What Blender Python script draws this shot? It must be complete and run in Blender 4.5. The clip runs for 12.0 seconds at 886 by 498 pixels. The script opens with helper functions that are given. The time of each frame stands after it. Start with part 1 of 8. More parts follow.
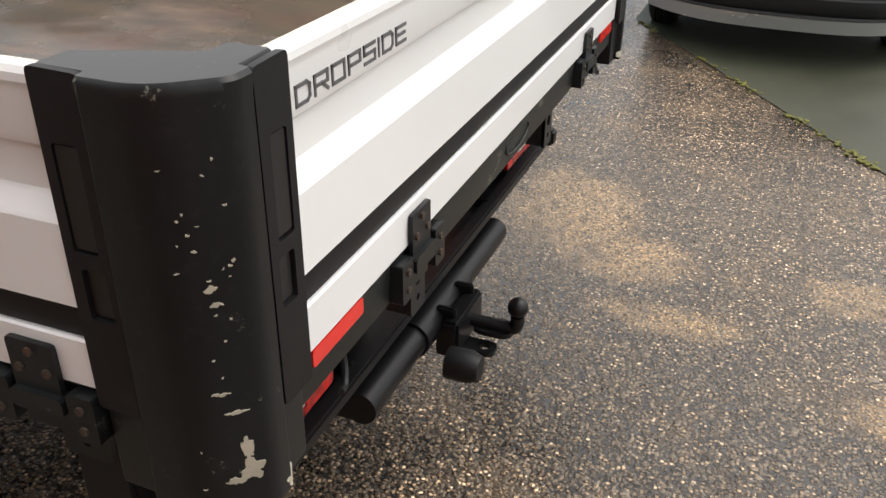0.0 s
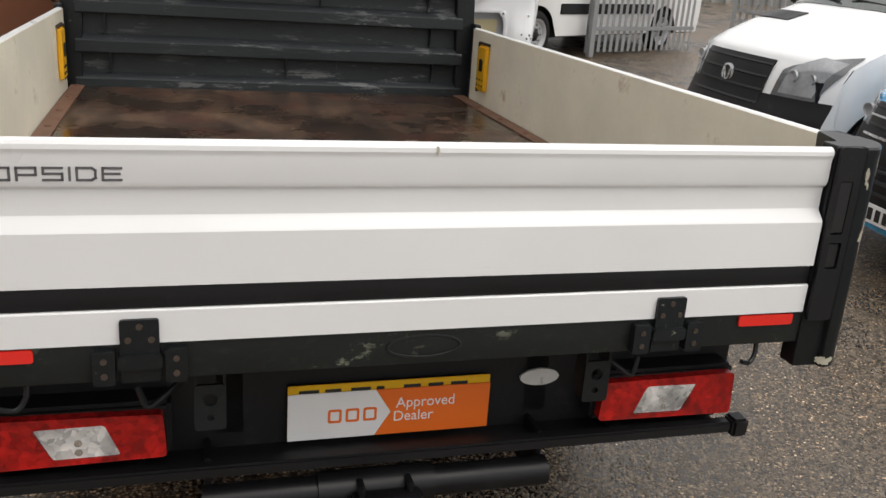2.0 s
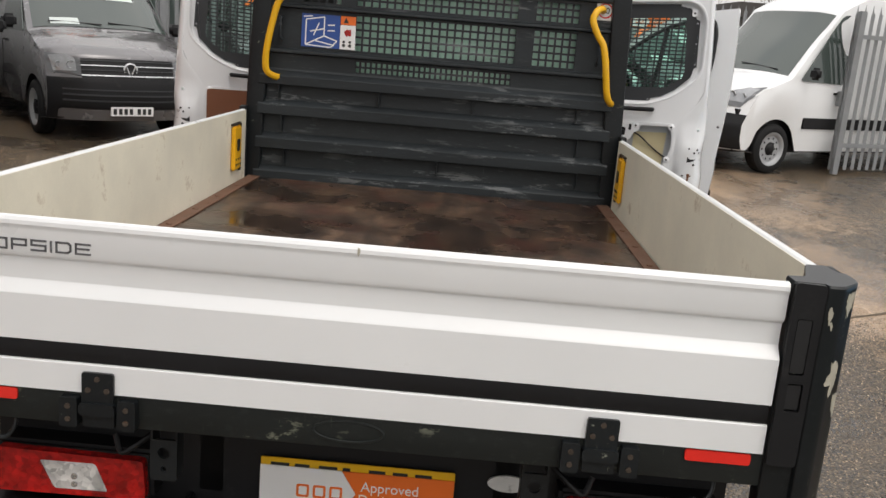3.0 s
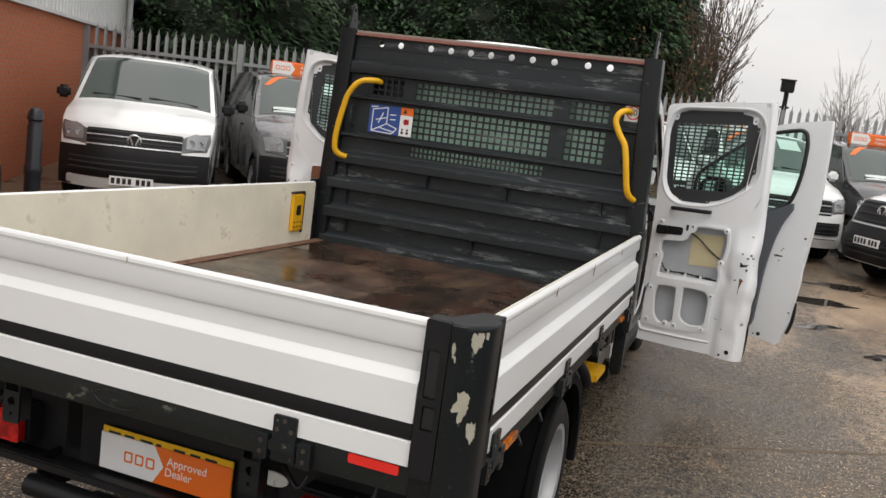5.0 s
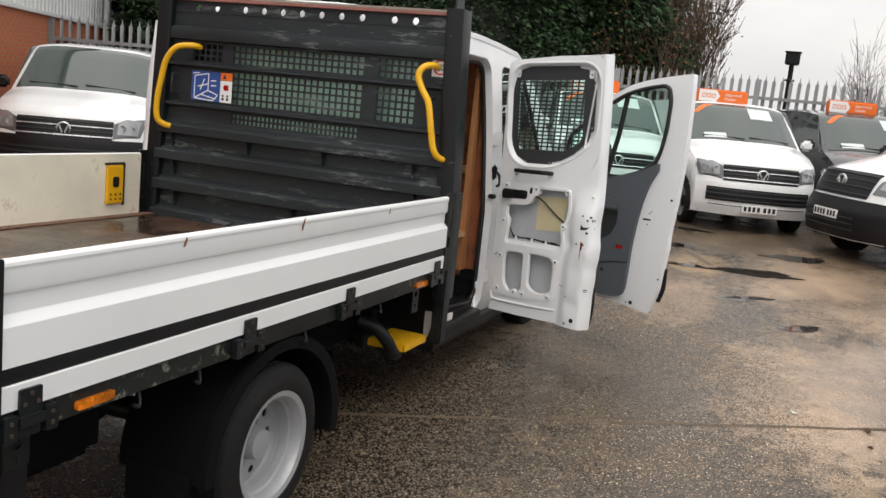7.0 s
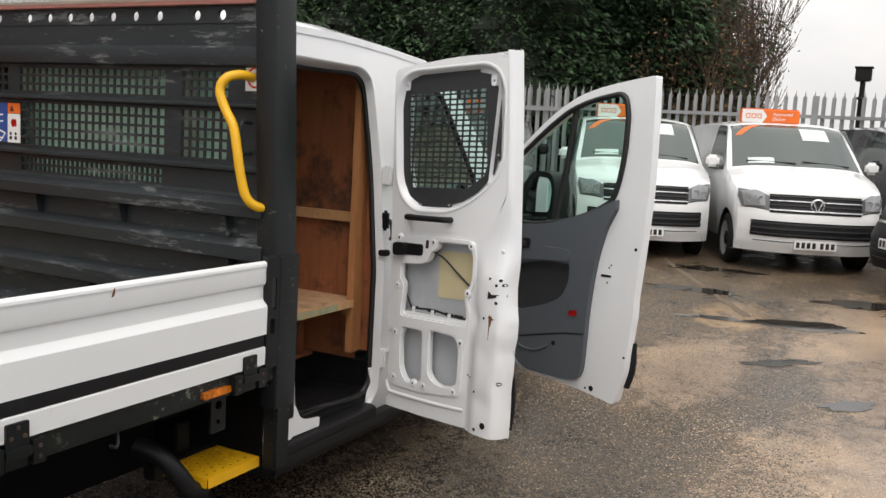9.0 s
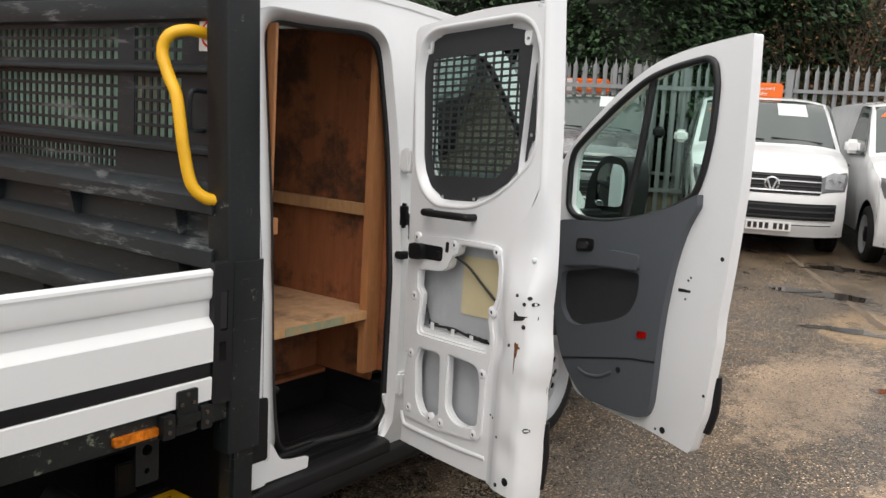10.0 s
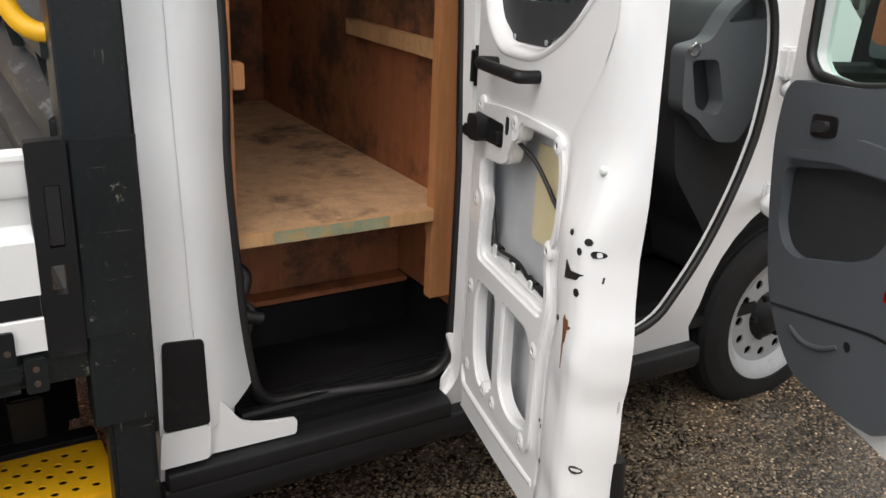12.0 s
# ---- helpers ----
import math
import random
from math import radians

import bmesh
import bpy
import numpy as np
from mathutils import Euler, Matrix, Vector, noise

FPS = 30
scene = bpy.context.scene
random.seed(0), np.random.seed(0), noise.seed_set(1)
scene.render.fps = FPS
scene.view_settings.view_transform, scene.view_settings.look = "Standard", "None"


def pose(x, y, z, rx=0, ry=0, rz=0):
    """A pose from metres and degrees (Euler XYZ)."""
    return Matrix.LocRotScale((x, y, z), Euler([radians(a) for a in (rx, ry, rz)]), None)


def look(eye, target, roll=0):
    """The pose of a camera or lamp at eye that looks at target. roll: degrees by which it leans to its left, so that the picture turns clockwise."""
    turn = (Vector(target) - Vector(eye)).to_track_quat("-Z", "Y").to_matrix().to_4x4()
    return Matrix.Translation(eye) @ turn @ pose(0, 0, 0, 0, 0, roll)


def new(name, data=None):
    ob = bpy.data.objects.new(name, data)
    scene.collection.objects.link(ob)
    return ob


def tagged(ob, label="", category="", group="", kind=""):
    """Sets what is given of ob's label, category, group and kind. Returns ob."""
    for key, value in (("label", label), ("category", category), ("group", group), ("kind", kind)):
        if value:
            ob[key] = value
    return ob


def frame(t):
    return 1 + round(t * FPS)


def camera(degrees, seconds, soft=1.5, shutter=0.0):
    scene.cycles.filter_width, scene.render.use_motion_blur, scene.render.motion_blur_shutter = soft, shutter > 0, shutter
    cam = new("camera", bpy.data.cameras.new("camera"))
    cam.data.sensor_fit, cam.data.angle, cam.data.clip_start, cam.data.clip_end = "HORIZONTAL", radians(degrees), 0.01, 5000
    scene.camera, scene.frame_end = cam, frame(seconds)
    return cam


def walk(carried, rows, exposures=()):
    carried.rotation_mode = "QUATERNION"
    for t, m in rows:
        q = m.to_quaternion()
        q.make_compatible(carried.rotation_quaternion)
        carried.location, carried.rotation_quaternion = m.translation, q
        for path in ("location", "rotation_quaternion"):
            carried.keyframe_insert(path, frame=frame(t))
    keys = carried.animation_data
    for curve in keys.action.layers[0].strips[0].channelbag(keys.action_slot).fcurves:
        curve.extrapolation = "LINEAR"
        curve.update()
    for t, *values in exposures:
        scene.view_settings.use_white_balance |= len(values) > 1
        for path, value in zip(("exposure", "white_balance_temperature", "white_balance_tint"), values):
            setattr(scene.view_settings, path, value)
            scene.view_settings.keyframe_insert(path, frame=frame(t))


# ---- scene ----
cam = camera(53.3, 12.0, shutter=0.0)
PATH = [
    (0, (0.486, -1.754, 1.639), (-0.138, -0.122, 0.665), 1.5),
    (0.5, (0.839, -1.5, 1.602), (-0.212, -0.137, 0.583), -1.1),
    (1, (1.153, -1.204, 1.63), (-0.186, -0.03, 0.719), 0.3),
    (1.5, (1.413, -0.826, 1.698), (-0.187, 0.1, 0.934), 4.1),
    (2, (1.659, -0.483, 1.74), (-0.149, 0.066, 1.087), 4.4),
    (2.5, (1.767, -0.141, 1.779), (-0.151, 0.102, 1.268), 5.1),
    (3, (1.868, 0.224, 1.837), (-0.073, 0.184, 1.355), 4.7),
    (3.5, (2.001, 0.604, 1.889), (0.068, 0.337, 1.452), 4.8),
    (3.7, (2.013, 0.734, 1.892), (0.081, 0.395, 1.503), 5.0),
    (5.3, (2.086, 1.898, 1.903), (0.237, 1.219, 1.556), 7.4),
    (5.5, (2.055, 2.024, 1.895), (0.216, 1.343, 1.503), 7.5),
    (6, (1.955, 2.394, 1.859), (0.151, 1.668, 1.394), 6.9),
    (6.5, (1.741, 2.719, 1.853), (-0.067, 1.977, 1.429), 5.9),
    (7, (1.368, 2.914, 1.871), (-0.459, 2.179, 1.524), 5.5),
    (7.5, (0.944, 3.112, 1.849), (-0.887, 2.352, 1.585), 4.9),
    (7.7, (0.749, 3.162, 1.86), (-1.076, 2.384, 1.609), 4.7),
    (9.3, (-0.793, 3.233, 1.838), (-2.523, 2.268, 1.564), 2.7),
    (9.5, (-0.991, 3.202, 1.828), (-2.694, 2.189, 1.556), 2.8),
    (10, (-1.453, 3.167, 1.83), (-3.058, 2.018, 1.507), 3.0),
    (10.5, (-1.919, 3.119, 1.786), (-3.332, 1.784, 1.317), 2.4),
    (11, (-2.329, 2.946, 1.744), (-3.557, 1.479, 1.162), 3.0),
    (11.5, (-2.657, 2.861, 1.774), (-3.725, 1.256, 1.238), 3.2),
    (12, (-3.018, 2.832, 1.739), (-3.987, 1.236, 1.022), 1.8),
]
walk(cam, [(t, look(eye, target, roll)) for t, eye, target, roll in PATH],
     [(0, 0.90, 6850, 12), (0.5, 0.64, 6850, 12), (1, 0.3, 6850, 12), (1.5, 0.46, 6850, 12), (2, 0.38, 6850, 12), (3.5, 0.34, 6850, 12), (5.5, 0.34, 6850, 12), (7.5, 0.48, 6850, 12), (9.5, 0.5, 6850, 12), (11, 0.75, 6850, 12), (12, 0.77, 6850, 12)])

# ---- world and light ----
world = bpy.data.worlds.new("overcast_sky")
scene.world = world
world.use_nodes = True
wn, wl = world.node_tree.nodes, world.node_tree.links
wn.clear()
sky = wn.new("ShaderNodeTexSky")
sky.sky_type, sky.sun_disc = "NISHITA", False
sky.sun_elevation, sky.sun_rotation = radians(48), radians(60)
sky.air_density, sky.dust_density, sky.ozone_density = 1.0, 4.0, 1.0
soft = wn.new("ShaderNodeHueSaturation")
soft.inputs["Saturation"].default_value = 0.25
wl.new(sky.outputs[0], soft.inputs["Color"])
wtc = wn.new("ShaderNodeTexCoord")
wmap = wn.new("ShaderNodeMapping")
wmap.inputs["Scale"].default_value = (1.0, 1.0, 2.6)
wl.new(wtc.outputs["Generated"], wmap.inputs["Vector"])
cloud = wn.new("ShaderNodeTexNoise")
cloud.inputs["Scale"].default_value, cloud.inputs["Detail"].default_value = 2.2, 6.0
wl.new(wmap.outputs[0], cloud.inputs["Vector"])
cramp = wn.new("ShaderNodeValToRGB")
cramp.color_ramp.elements[0].position, cramp.color_ramp.elements[0].color = 0.30, (7.2, 7.5, 8.0, 1)
cramp.color_ramp.elements[1].position, cramp.color_ramp.elements[1].color = 0.72, (10.5, 10.6, 10.6, 1)
wl.new(cloud.outputs[0], cramp.inputs[0])
wmix = wn.new("ShaderNodeMixRGB")
wmix.inputs[0].default_value = 0.82
wl.new(soft.outputs[0], wmix.inputs[1])
wl.new(cramp.outputs[0], wmix.inputs[2])
wbg = wn.new("ShaderNodeBackground")
wbg.inputs["Strength"].default_value = 0.105
wsep = wn.new("ShaderNodeSeparateXYZ")
wl.new(wtc.outputs["Generated"], wsep.inputs[0])
wgrad = wn.new("ShaderNodeMapRange")  # an overcast sky is brighter overhead than at the horizon
wgrad.inputs["From Min"].default_value, wgrad.inputs["From Max"].default_value = 0.0, 1.0
wgrad.inputs["To Min"].default_value, wgrad.inputs["To Max"].default_value = 0.70, 1.45
wl.new(wsep.outputs["Z"], wgrad.inputs["Value"])
wmul = wn.new("ShaderNodeVectorMath")
wmul.operation = "SCALE"
wl.new(wmix.outputs[0], wmul.inputs[0])
wl.new(wgrad.outputs[0], wmul.inputs["Scale"])
wl.new(wmul.outputs[0], wbg.inputs["Color"])
wout = wn.new("ShaderNodeOutputWorld")
wl.new(wbg.outputs[0], wout.inputs["Surface"])

sun = new("sun", bpy.data.lights.new("sun", "SUN"))
sun.data.energy, sun.data.angle, sun.data.color = 0.6, radians(35), (1.0, 0.97, 0.93)
sun.matrix_basis = look((6, 4, 11), (0, 0, 0))
scene.view_settings.exposure = 0.0


# ---- materials ----
def nodes(name):
    m = bpy.data.materials.new(name)
    m.use_nodes = True
    nt = m.node_tree
    return m, nt, nt.nodes["Principled BSDF"]


def coords(nt, scale=(1, 1, 1), shift=True):
    tc = nt.nodes.new("ShaderNodeTexCoord")
    mp = nt.nodes.new("ShaderNodeMapping")
    mp.inputs["Scale"].default_value = scale
    nt.links.new(tc.outputs["Object"], mp.inputs["Vector"])
    if shift:
        oi = nt.nodes.new("ShaderNodeObjectInfo")
        mul = nt.nodes.new("ShaderNodeMath")
        mul.operation = "MULTIPLY"
        mul.inputs[1].default_value = 37.0
        nt.links.new(oi.outputs["Random"], mul.inputs[0])
        nt.links.new(mul.outputs[0], mp.inputs["Location"])
    return mp


def tex(nt, kind, vec, scale, detail=4.0, rough=0.55):
    n = nt.nodes.new(kind)
    n.inputs["Scale"].default_value = scale
    if "Detail" in n.inputs:
        n.inputs["Detail"].default_value = 0.0 if kind == "ShaderNodeTexVoronoi" else detail
    if "Roughness" in n.inputs:
        n.inputs["Roughness"].default_value = rough
    nt.links.new(vec.outputs[0], n.inputs["Vector"])
    return n


def ramp(nt, src, stops):
    r = nt.nodes.new("ShaderNodeValToRGB")
    e = r.color_ramp.elements
    while len(e) < len(stops):
        e.new(0.5)
    for el, (p, c) in zip(e, stops):
        el.position, el.color = p, (*c, 1) if len(c) == 3 else c
    nt.links.new(src, r.inputs[0])
    return r


def mix(nt, fac, a, b, mode="MIX"):
    n = nt.nodes.new("ShaderNodeMixRGB")
    n.blend_type = mode
    for i, v in enumerate((fac, a, b)):
        if isinstance(v, (int, float)):
            n.inputs[i].default_value = v
        elif isinstance(v, tuple):
            n.inputs[i].default_value = (*v, 1) if len(v) == 3 else v
        else:
            nt.links.new(v, n.inputs[i])
    return n.outputs[0]


def bump(nt, bsdf, height, strength=0.3, dist=0.002, prev=None):
    b = nt.nodes.new("ShaderNodeBump")
    b.inputs["Strength"].default_value, b.inputs["Distance"].default_value = strength, dist
    nt.links.new(height, b.inputs["Height"])
    if prev:
        nt.links.new(prev.outputs[0], b.inputs["Normal"])
    nt.links.new(b.outputs[0], bsdf.inputs["Normal"])
    return b


G1, G0 = (1, 1, 1), (0, 0, 0)


def paint(name, col, rough=0.4, metal=0.0, var=0.12, dirt=None, dirt_at=(0.55, 0.75), dirt_scale=6.0,
          fine=90.0, bumps=0.08, coat=0.0, stretch=(1, 1, 1), spec=0.5):
    """A surface colour with broad and fine unevenness, and dirt or wear in patches."""
    m, nt, b = nodes(name)
    v = coords(nt, stretch)
    broad = tex(nt, "ShaderNodeTexNoise", v, dirt_scale * 0.5, 5)
    small = tex(nt, "ShaderNodeTexNoise", v, fine, 3)
    lo, hi = tuple(c * (1 - var) for c in col), tuple(min(1, c * (1 + var)) for c in col)
    c = ramp(nt, broad.outputs[0], [(0.3, lo), (0.7, hi)]).outputs[0]
    c = mix(nt, 0.35 * min(1, var * 4), c, ramp(nt, small.outputs[0], [(0.3, lo), (0.7, hi)]).outputs[0])
    if dirt:
        d = tex(nt, "ShaderNodeTexNoise", v, dirt_scale, 8, 0.68)
        f = ramp(nt, d.outputs[0], [(dirt_at[0], G0), (dirt_at[1], G1)])
        c = mix(nt, f.outputs[0], c, dirt)
    nt.links.new(c, b.inputs["Base Color"])
    rr = ramp(nt, broad.outputs[0], [(0.3, (rough * 0.8,) * 3), (0.7, (min(1, rough * 1.2),) * 3)])
    nt.links.new(rr.outputs[0], b.inputs["Roughness"])
    b.inputs["Metallic"].default_value = metal
    b.inputs["Coat Weight"].default_value = coat
    b.inputs["Coat Roughness"].default_value = 0.08
    b.inputs["Specular IOR Level"].default_value = spec
    if bumps:
        bump(nt, b, small.outputs[0], bumps, 0.001)
    return m


def scratched(name, col, chip, rough=0.45, amount=0.62, scale=14.0, stretch=(1, 1, 1)):
    """Dark paint with scuffs and scratches down to a pale undercoat."""
    m, nt, b = nodes(name)
    v = coords(nt, stretch, False)
    broad = tex(nt, "ShaderNodeTexNoise", v, 3.0, 5)
    small = tex(nt, "ShaderNodeTexNoise", v, 60.0, 4)
    c = ramp(nt, broad.outputs[0], [(0.3, tuple(x * 0.75 for x in col)), (0.7, tuple(x * 1.35 for x in col))]).outputs[0]
    scuff = tex(nt, "ShaderNodeTexNoise", v, scale, 10, 0.75)
    f = ramp(nt, scuff.outputs[0], [(amount, G0), (amount + 0.03, G1)])
    g = ramp(nt, broad.outputs[0], [(0.44, G0), (0.58, G1)])
    f = mix(nt, 1.0, f.outputs[0], g.outputs[0], "MULTIPLY")
    dust = ramp(nt, small.outputs[0], [(0.55, G0), (0.8, (0.35,) * 3)])
    c = mix(nt, dust.outputs[0], c, tuple(x * 2.4 + 0.010 for x in col))
    for size in ((7, 7, 150), (90, 90, 9)):
        sv = coords(nt, size, False)
        line = tex(nt, "ShaderNodeTexNoise", sv, 1.0, 3, 0.6)
        lf = ramp(nt, line.outputs[0], [(0.70, G0), (0.74, (0.55,) * 3)])
        gate = ramp(nt, tex(nt, "ShaderNodeTexNoise", v, 5.0, 4).outputs[0], [(0.50, G0), (0.62, G1)])
        c = mix(nt, mix(nt, 1.0, lf.outputs[0], gate.outputs[0], "MULTIPLY"), c, chip)
    c = mix(nt, f, c, chip)
    nt.links.new(c, b.inputs["Base Color"])
    b.inputs["Roughness"].default_value = rough
    b.inputs["Specular IOR Level"].default_value = 0.32
    bump(nt, b, small.outputs[0], 0.08, 0.001)
    return m


def glass(name, tint=(0.9, 0.95, 0.93)):
    m, nt, b = nodes(name)
    b.inputs["Base Color"].default_value = (*tint, 1)
    b.inputs["Transmission Weight"].default_value = 1.0
    b.inputs["Roughness"].default_value = 0.02
    b.inputs["IOR"].default_value = 1.1
    return m


def lens_red(name, col):
    m, nt, b = nodes(name)
    v = coords(nt, (1, 1, 1), False)
    w = tex(nt, "ShaderNodeTexVoronoi", v, 70.0)
    n = tex(nt, "ShaderNodeTexNoise", v, 11.0, 2)
    c = ramp(nt, n.outputs[0], [(0.35, tuple(x * 0.40 for x in col)), (0.62, col)])
    facet = nt.nodes.new("ShaderNodeSeparateColor")
    nt.links.new(w.outputs["Color"], facet.inputs[0])
    # sparkle of the facets painted into the lens colour
    glint = ramp(nt, facet.outputs[0], [(0.0, (0.62,) * 3), (0.75, G1), (1.0, (1.15,) * 3)])
    nt.links.new(mix(nt, 1.0, c.outputs[0], glint.outputs[0], "MULTIPLY"), b.inputs["Base Color"])
    b.inputs["Roughness"].default_value = 0.18
    b.inputs["Specular IOR Level"].default_value = 0.3
    b.inputs["Coat Weight"].default_value = 0.35
    b.inputs["Coat Roughness"].default_value = 0.03
    bump(nt, b, w.outputs["Distance"], 0.35, 0.004)
    return m


WHITE = paint("white_powder_coat", (0.76, 0.77, 0.77), 0.33, var=0.025, dirt=(0.55, 0.54, 0.50), dirt_at=(0.66, 0.9), dirt_scale=4, bumps=0.02, coat=0.25)
CREAM = paint("cream_inner_paint", (0.80, 0.755, 0.62), 0.5, var=0.10, dirt=(0.34, 0.23, 0.12), dirt_at=(0.60, 0.78), dirt_scale=7, bumps=0.08)
CABWHITE = paint("white_cab_paint", (0.80, 0.81, 0.82), 0.22, var=0.02, dirt=(0.62, 0.61, 0.58), dirt_at=(0.66, 0.9), dirt_scale=5, bumps=0.015, coat=0.6)
DOORSKIN = paint("grey_primer_skin", (0.46, 0.48, 0.50), 0.5, var=0.1, dirt=(0.6, 0.6, 0.58), dirt_scale=4)
DARK = scratched("dark_green_grey_paint", (0.008, 0.0098, 0.011), (0.26, 0.27, 0.22), 0.36, 0.63, 16)
BEAM = scratched("worn_dark_beam_paint", (0.013, 0.0155, 0.0150), (0.20, 0.21, 0.16), 0.45, 0.575, 20, (1, 0.5, 1))
HEAD = scratched("worn_dark_headboard_paint", (0.018, 0.022, 0.0245), (0.125, 0.132, 0.134), 0.45, 0.555, 9, (1, 0.35, 2))
BLACK = paint("black_plastic", (0.008, 0.008, 0.009), 0.5, var=0.2, dirt=(0.04, 0.04, 0.037), dirt_at=(0.6, 0.9), bumps=0.2, spec=0.3)
RUBBER = paint("tyre_rubber", (0.008, 0.008, 0.0085), 0.7, var=0.2, dirt=(0.025, 0.023, 0.02), dirt_at=(0.55, 0.85), dirt_scale=12, bumps=0.3, spec=0.3)
SEAL = paint("black_rubber_seal", (0.01, 0.01, 0.011), 0.45, var=0.1, bumps=0.05)
TOWBLACK = paint("black_gloss_steel", (0.005, 0.005, 0.006), 0.38, var=0.2, dirt=(0.02, 0.02, 0.02), dirt_at=(0.6, 0.85), bumps=0.12, spec=0.3)
YELLOW = paint("yellow_paint", (0.78, 0.42, 0.012), 0.4, var=0.08, dirt=(0.18, 0.11, 0.03), dirt_at=(0.68, 0.8), dirt_scale=16, bumps=0.05)
SILVER = paint("silver_wheel_steel", (0.36, 0.37, 0.38), 0.45, 0.25, var=0.12, dirt=(0.24, 0.22, 0.19), dirt_at=(0.6, 0.85), dirt_scale=14)
CHROME = paint("chrome", (0.75, 0.76, 0.77), 0.12, 1.0, var=0.03, bumps=0)
STEEL = paint("galvanised_steel", (0.27, 0.28, 0.285), 0.5, 0.4, var=0.18, dirt=(0.2, 0.2, 0.19), dirt_at=(0.6, 0.85), dirt_scale=5)
BOLT = paint("dull_bolt_steel", (0.085, 0.066, 0.052), 0.5, 0.5, var=0.25, dirt=(0.16, 0.07, 0.03), dirt_scale=40)
TRIM = paint("grey_door_trim", (0.085, 0.095, 0.108), 0.6, var=0.06, bumps=0.25, fine=300)
TRIMDARK = paint("dark_grey_trim", (0.026, 0.028, 0.031), 0.6, var=0.08, bumps=0.25, fine=300)
MATTPLASTIC = paint("matt_black_plastic", (0.004, 0.004, 0.0045), 0.85, var=0.3, dirt=(0.012, 0.011, 0.010), dirt_at=(0.55, 0.8), dirt_scale=9, bumps=0.3, spec=0.12)
MATBLACK = paint("black_step_mat", (0.006, 0.006, 0.007), 0.5, var=0.3, dirt=(0.02, 0.02, 0.02), dirt_at=(0.55, 0.8), dirt_scale=9, bumps=0.3, spec=0.3)
RED = lens_red("red_lens", (0.55, 0.009, 0.007))
CLEAR = lens_red("clear_lens", (0.80, 0.79, 0.76))
AMBER = lens_red("amber_lens", (0.75, 0.20, 0.01))
REFLECT = paint("red_reflector", (0.72, 0.022, 0.014), 0.25, var=0.15, fine=200, coat=0.6)
GREENGLASS = glass("tinted_window_glass", (0.60, 0.80, 0.73))
MIRROR = paint("mirror_glass", (0.85, 0.86, 0.87), 0.03, 1.0, var=0.0, bumps=0)
ORANGE = paint("orange_print", (0.82, 0.16, 0.018), 0.4, var=0.04, bumps=0.02)
PRINTWHITE = paint("white_print", (0.78, 0.78, 0.77), 0.4, var=0.03, bumps=0.02)
BLUE = paint("blue_sticker", (0.02, 0.07, 0.28), 0.4, var=0.06, bumps=0.02)
PLATEYELLOW = paint("yellow_plate", (0.75, 0.43, 0.01), 0.35, var=0.05)
INK = paint("black_print", (0.015, 0.015, 0.015), 0.5, var=0.05, bumps=0)
LETTER = paint("grey_lettering", (0.10, 0.10, 0.105), 0.4, var=0.05, bumps=0)
CHIPM = paint("pale_chipped_undercoat", (0.40, 0.375, 0.30), 0.7, var=0.15, dirt=(0.3, 0.2, 0.1), dirt_at=(0.62, 0.75), dirt_scale=40)
RUST = paint("rust_stain", (0.17, 0.062, 0.02), 0.8, var=0.3, dirt_scale=40, dirt=(0.4, 0.2, 0.08))
RUSTEDGE = paint("rusty_bed_edge", (0.15, 0.075, 0.045), 0.7, var=0.25, dirt=(0.10, 0.06, 0.04), dirt_scale=14, bumps=0.3)
BACKING = paint("beige_sound_pad", (0.62, 0.54, 0.33), 0.8, var=0.08, dirt=(0.7, 0.66, 0.55), dirt_scale=5)


def wet_ply(name):
    """Brown phenolic plywood floor, scuffed, wet and shiny in places."""
    m, nt, b = nodes(name)
    v = coords(nt, (1, 1, 1), False)
    s = coords(nt, (0.35, 1, 1), False)
    big = tex(nt, "ShaderNodeTexNoise", v, 1.9, 6, 0.6)
    streak = tex(nt, "ShaderNodeTexNoise", s, 9.0, 8, 0.7)
    fine = tex(nt, "ShaderNodeTexNoise", v, 140.0, 3)
    c = ramp(nt, streak.outputs[0], [(0.30, (0.020, 0.013, 0.010)), (0.5, (0.058, 0.036, 0.024)), (0.62, (0.115, 0.068, 0.042)), (0.75, (0.17, 0.12, 0.075))]).outputs[0]
    blot = ramp(nt, big.outputs[0], [(0.42, (0.35, 0.35, 0.35)), (0.6, G1)])
    c = mix(nt, 0.75, c, blot.outputs[0], "MULTIPLY")
    red = tex(nt, "ShaderNodeTexNoise", v, 3.1, 3)
    c = mix(nt, ramp(nt, red.outputs[0], [(0.52, G0), (0.72, (0.5,) * 3)]).outputs[0], c, (0.09, 0.025, 0.016))
    nt.links.new(c, b.inputs["Base Color"])
    nt.links.new(ramp(nt, big.outputs[0], [(0.36, (0.10,) * 3), (0.62, (0.48,) * 3)]).outputs[0], b.inputs["Roughness"])
    b.inputs["Specular IOR Level"].default_value = 0.5
    k = bump(nt, b, fine.outputs[0], 0.12, 0.001)
    bump(nt, b, streak.outputs[0], 0.12, 0.003, k)
    return m


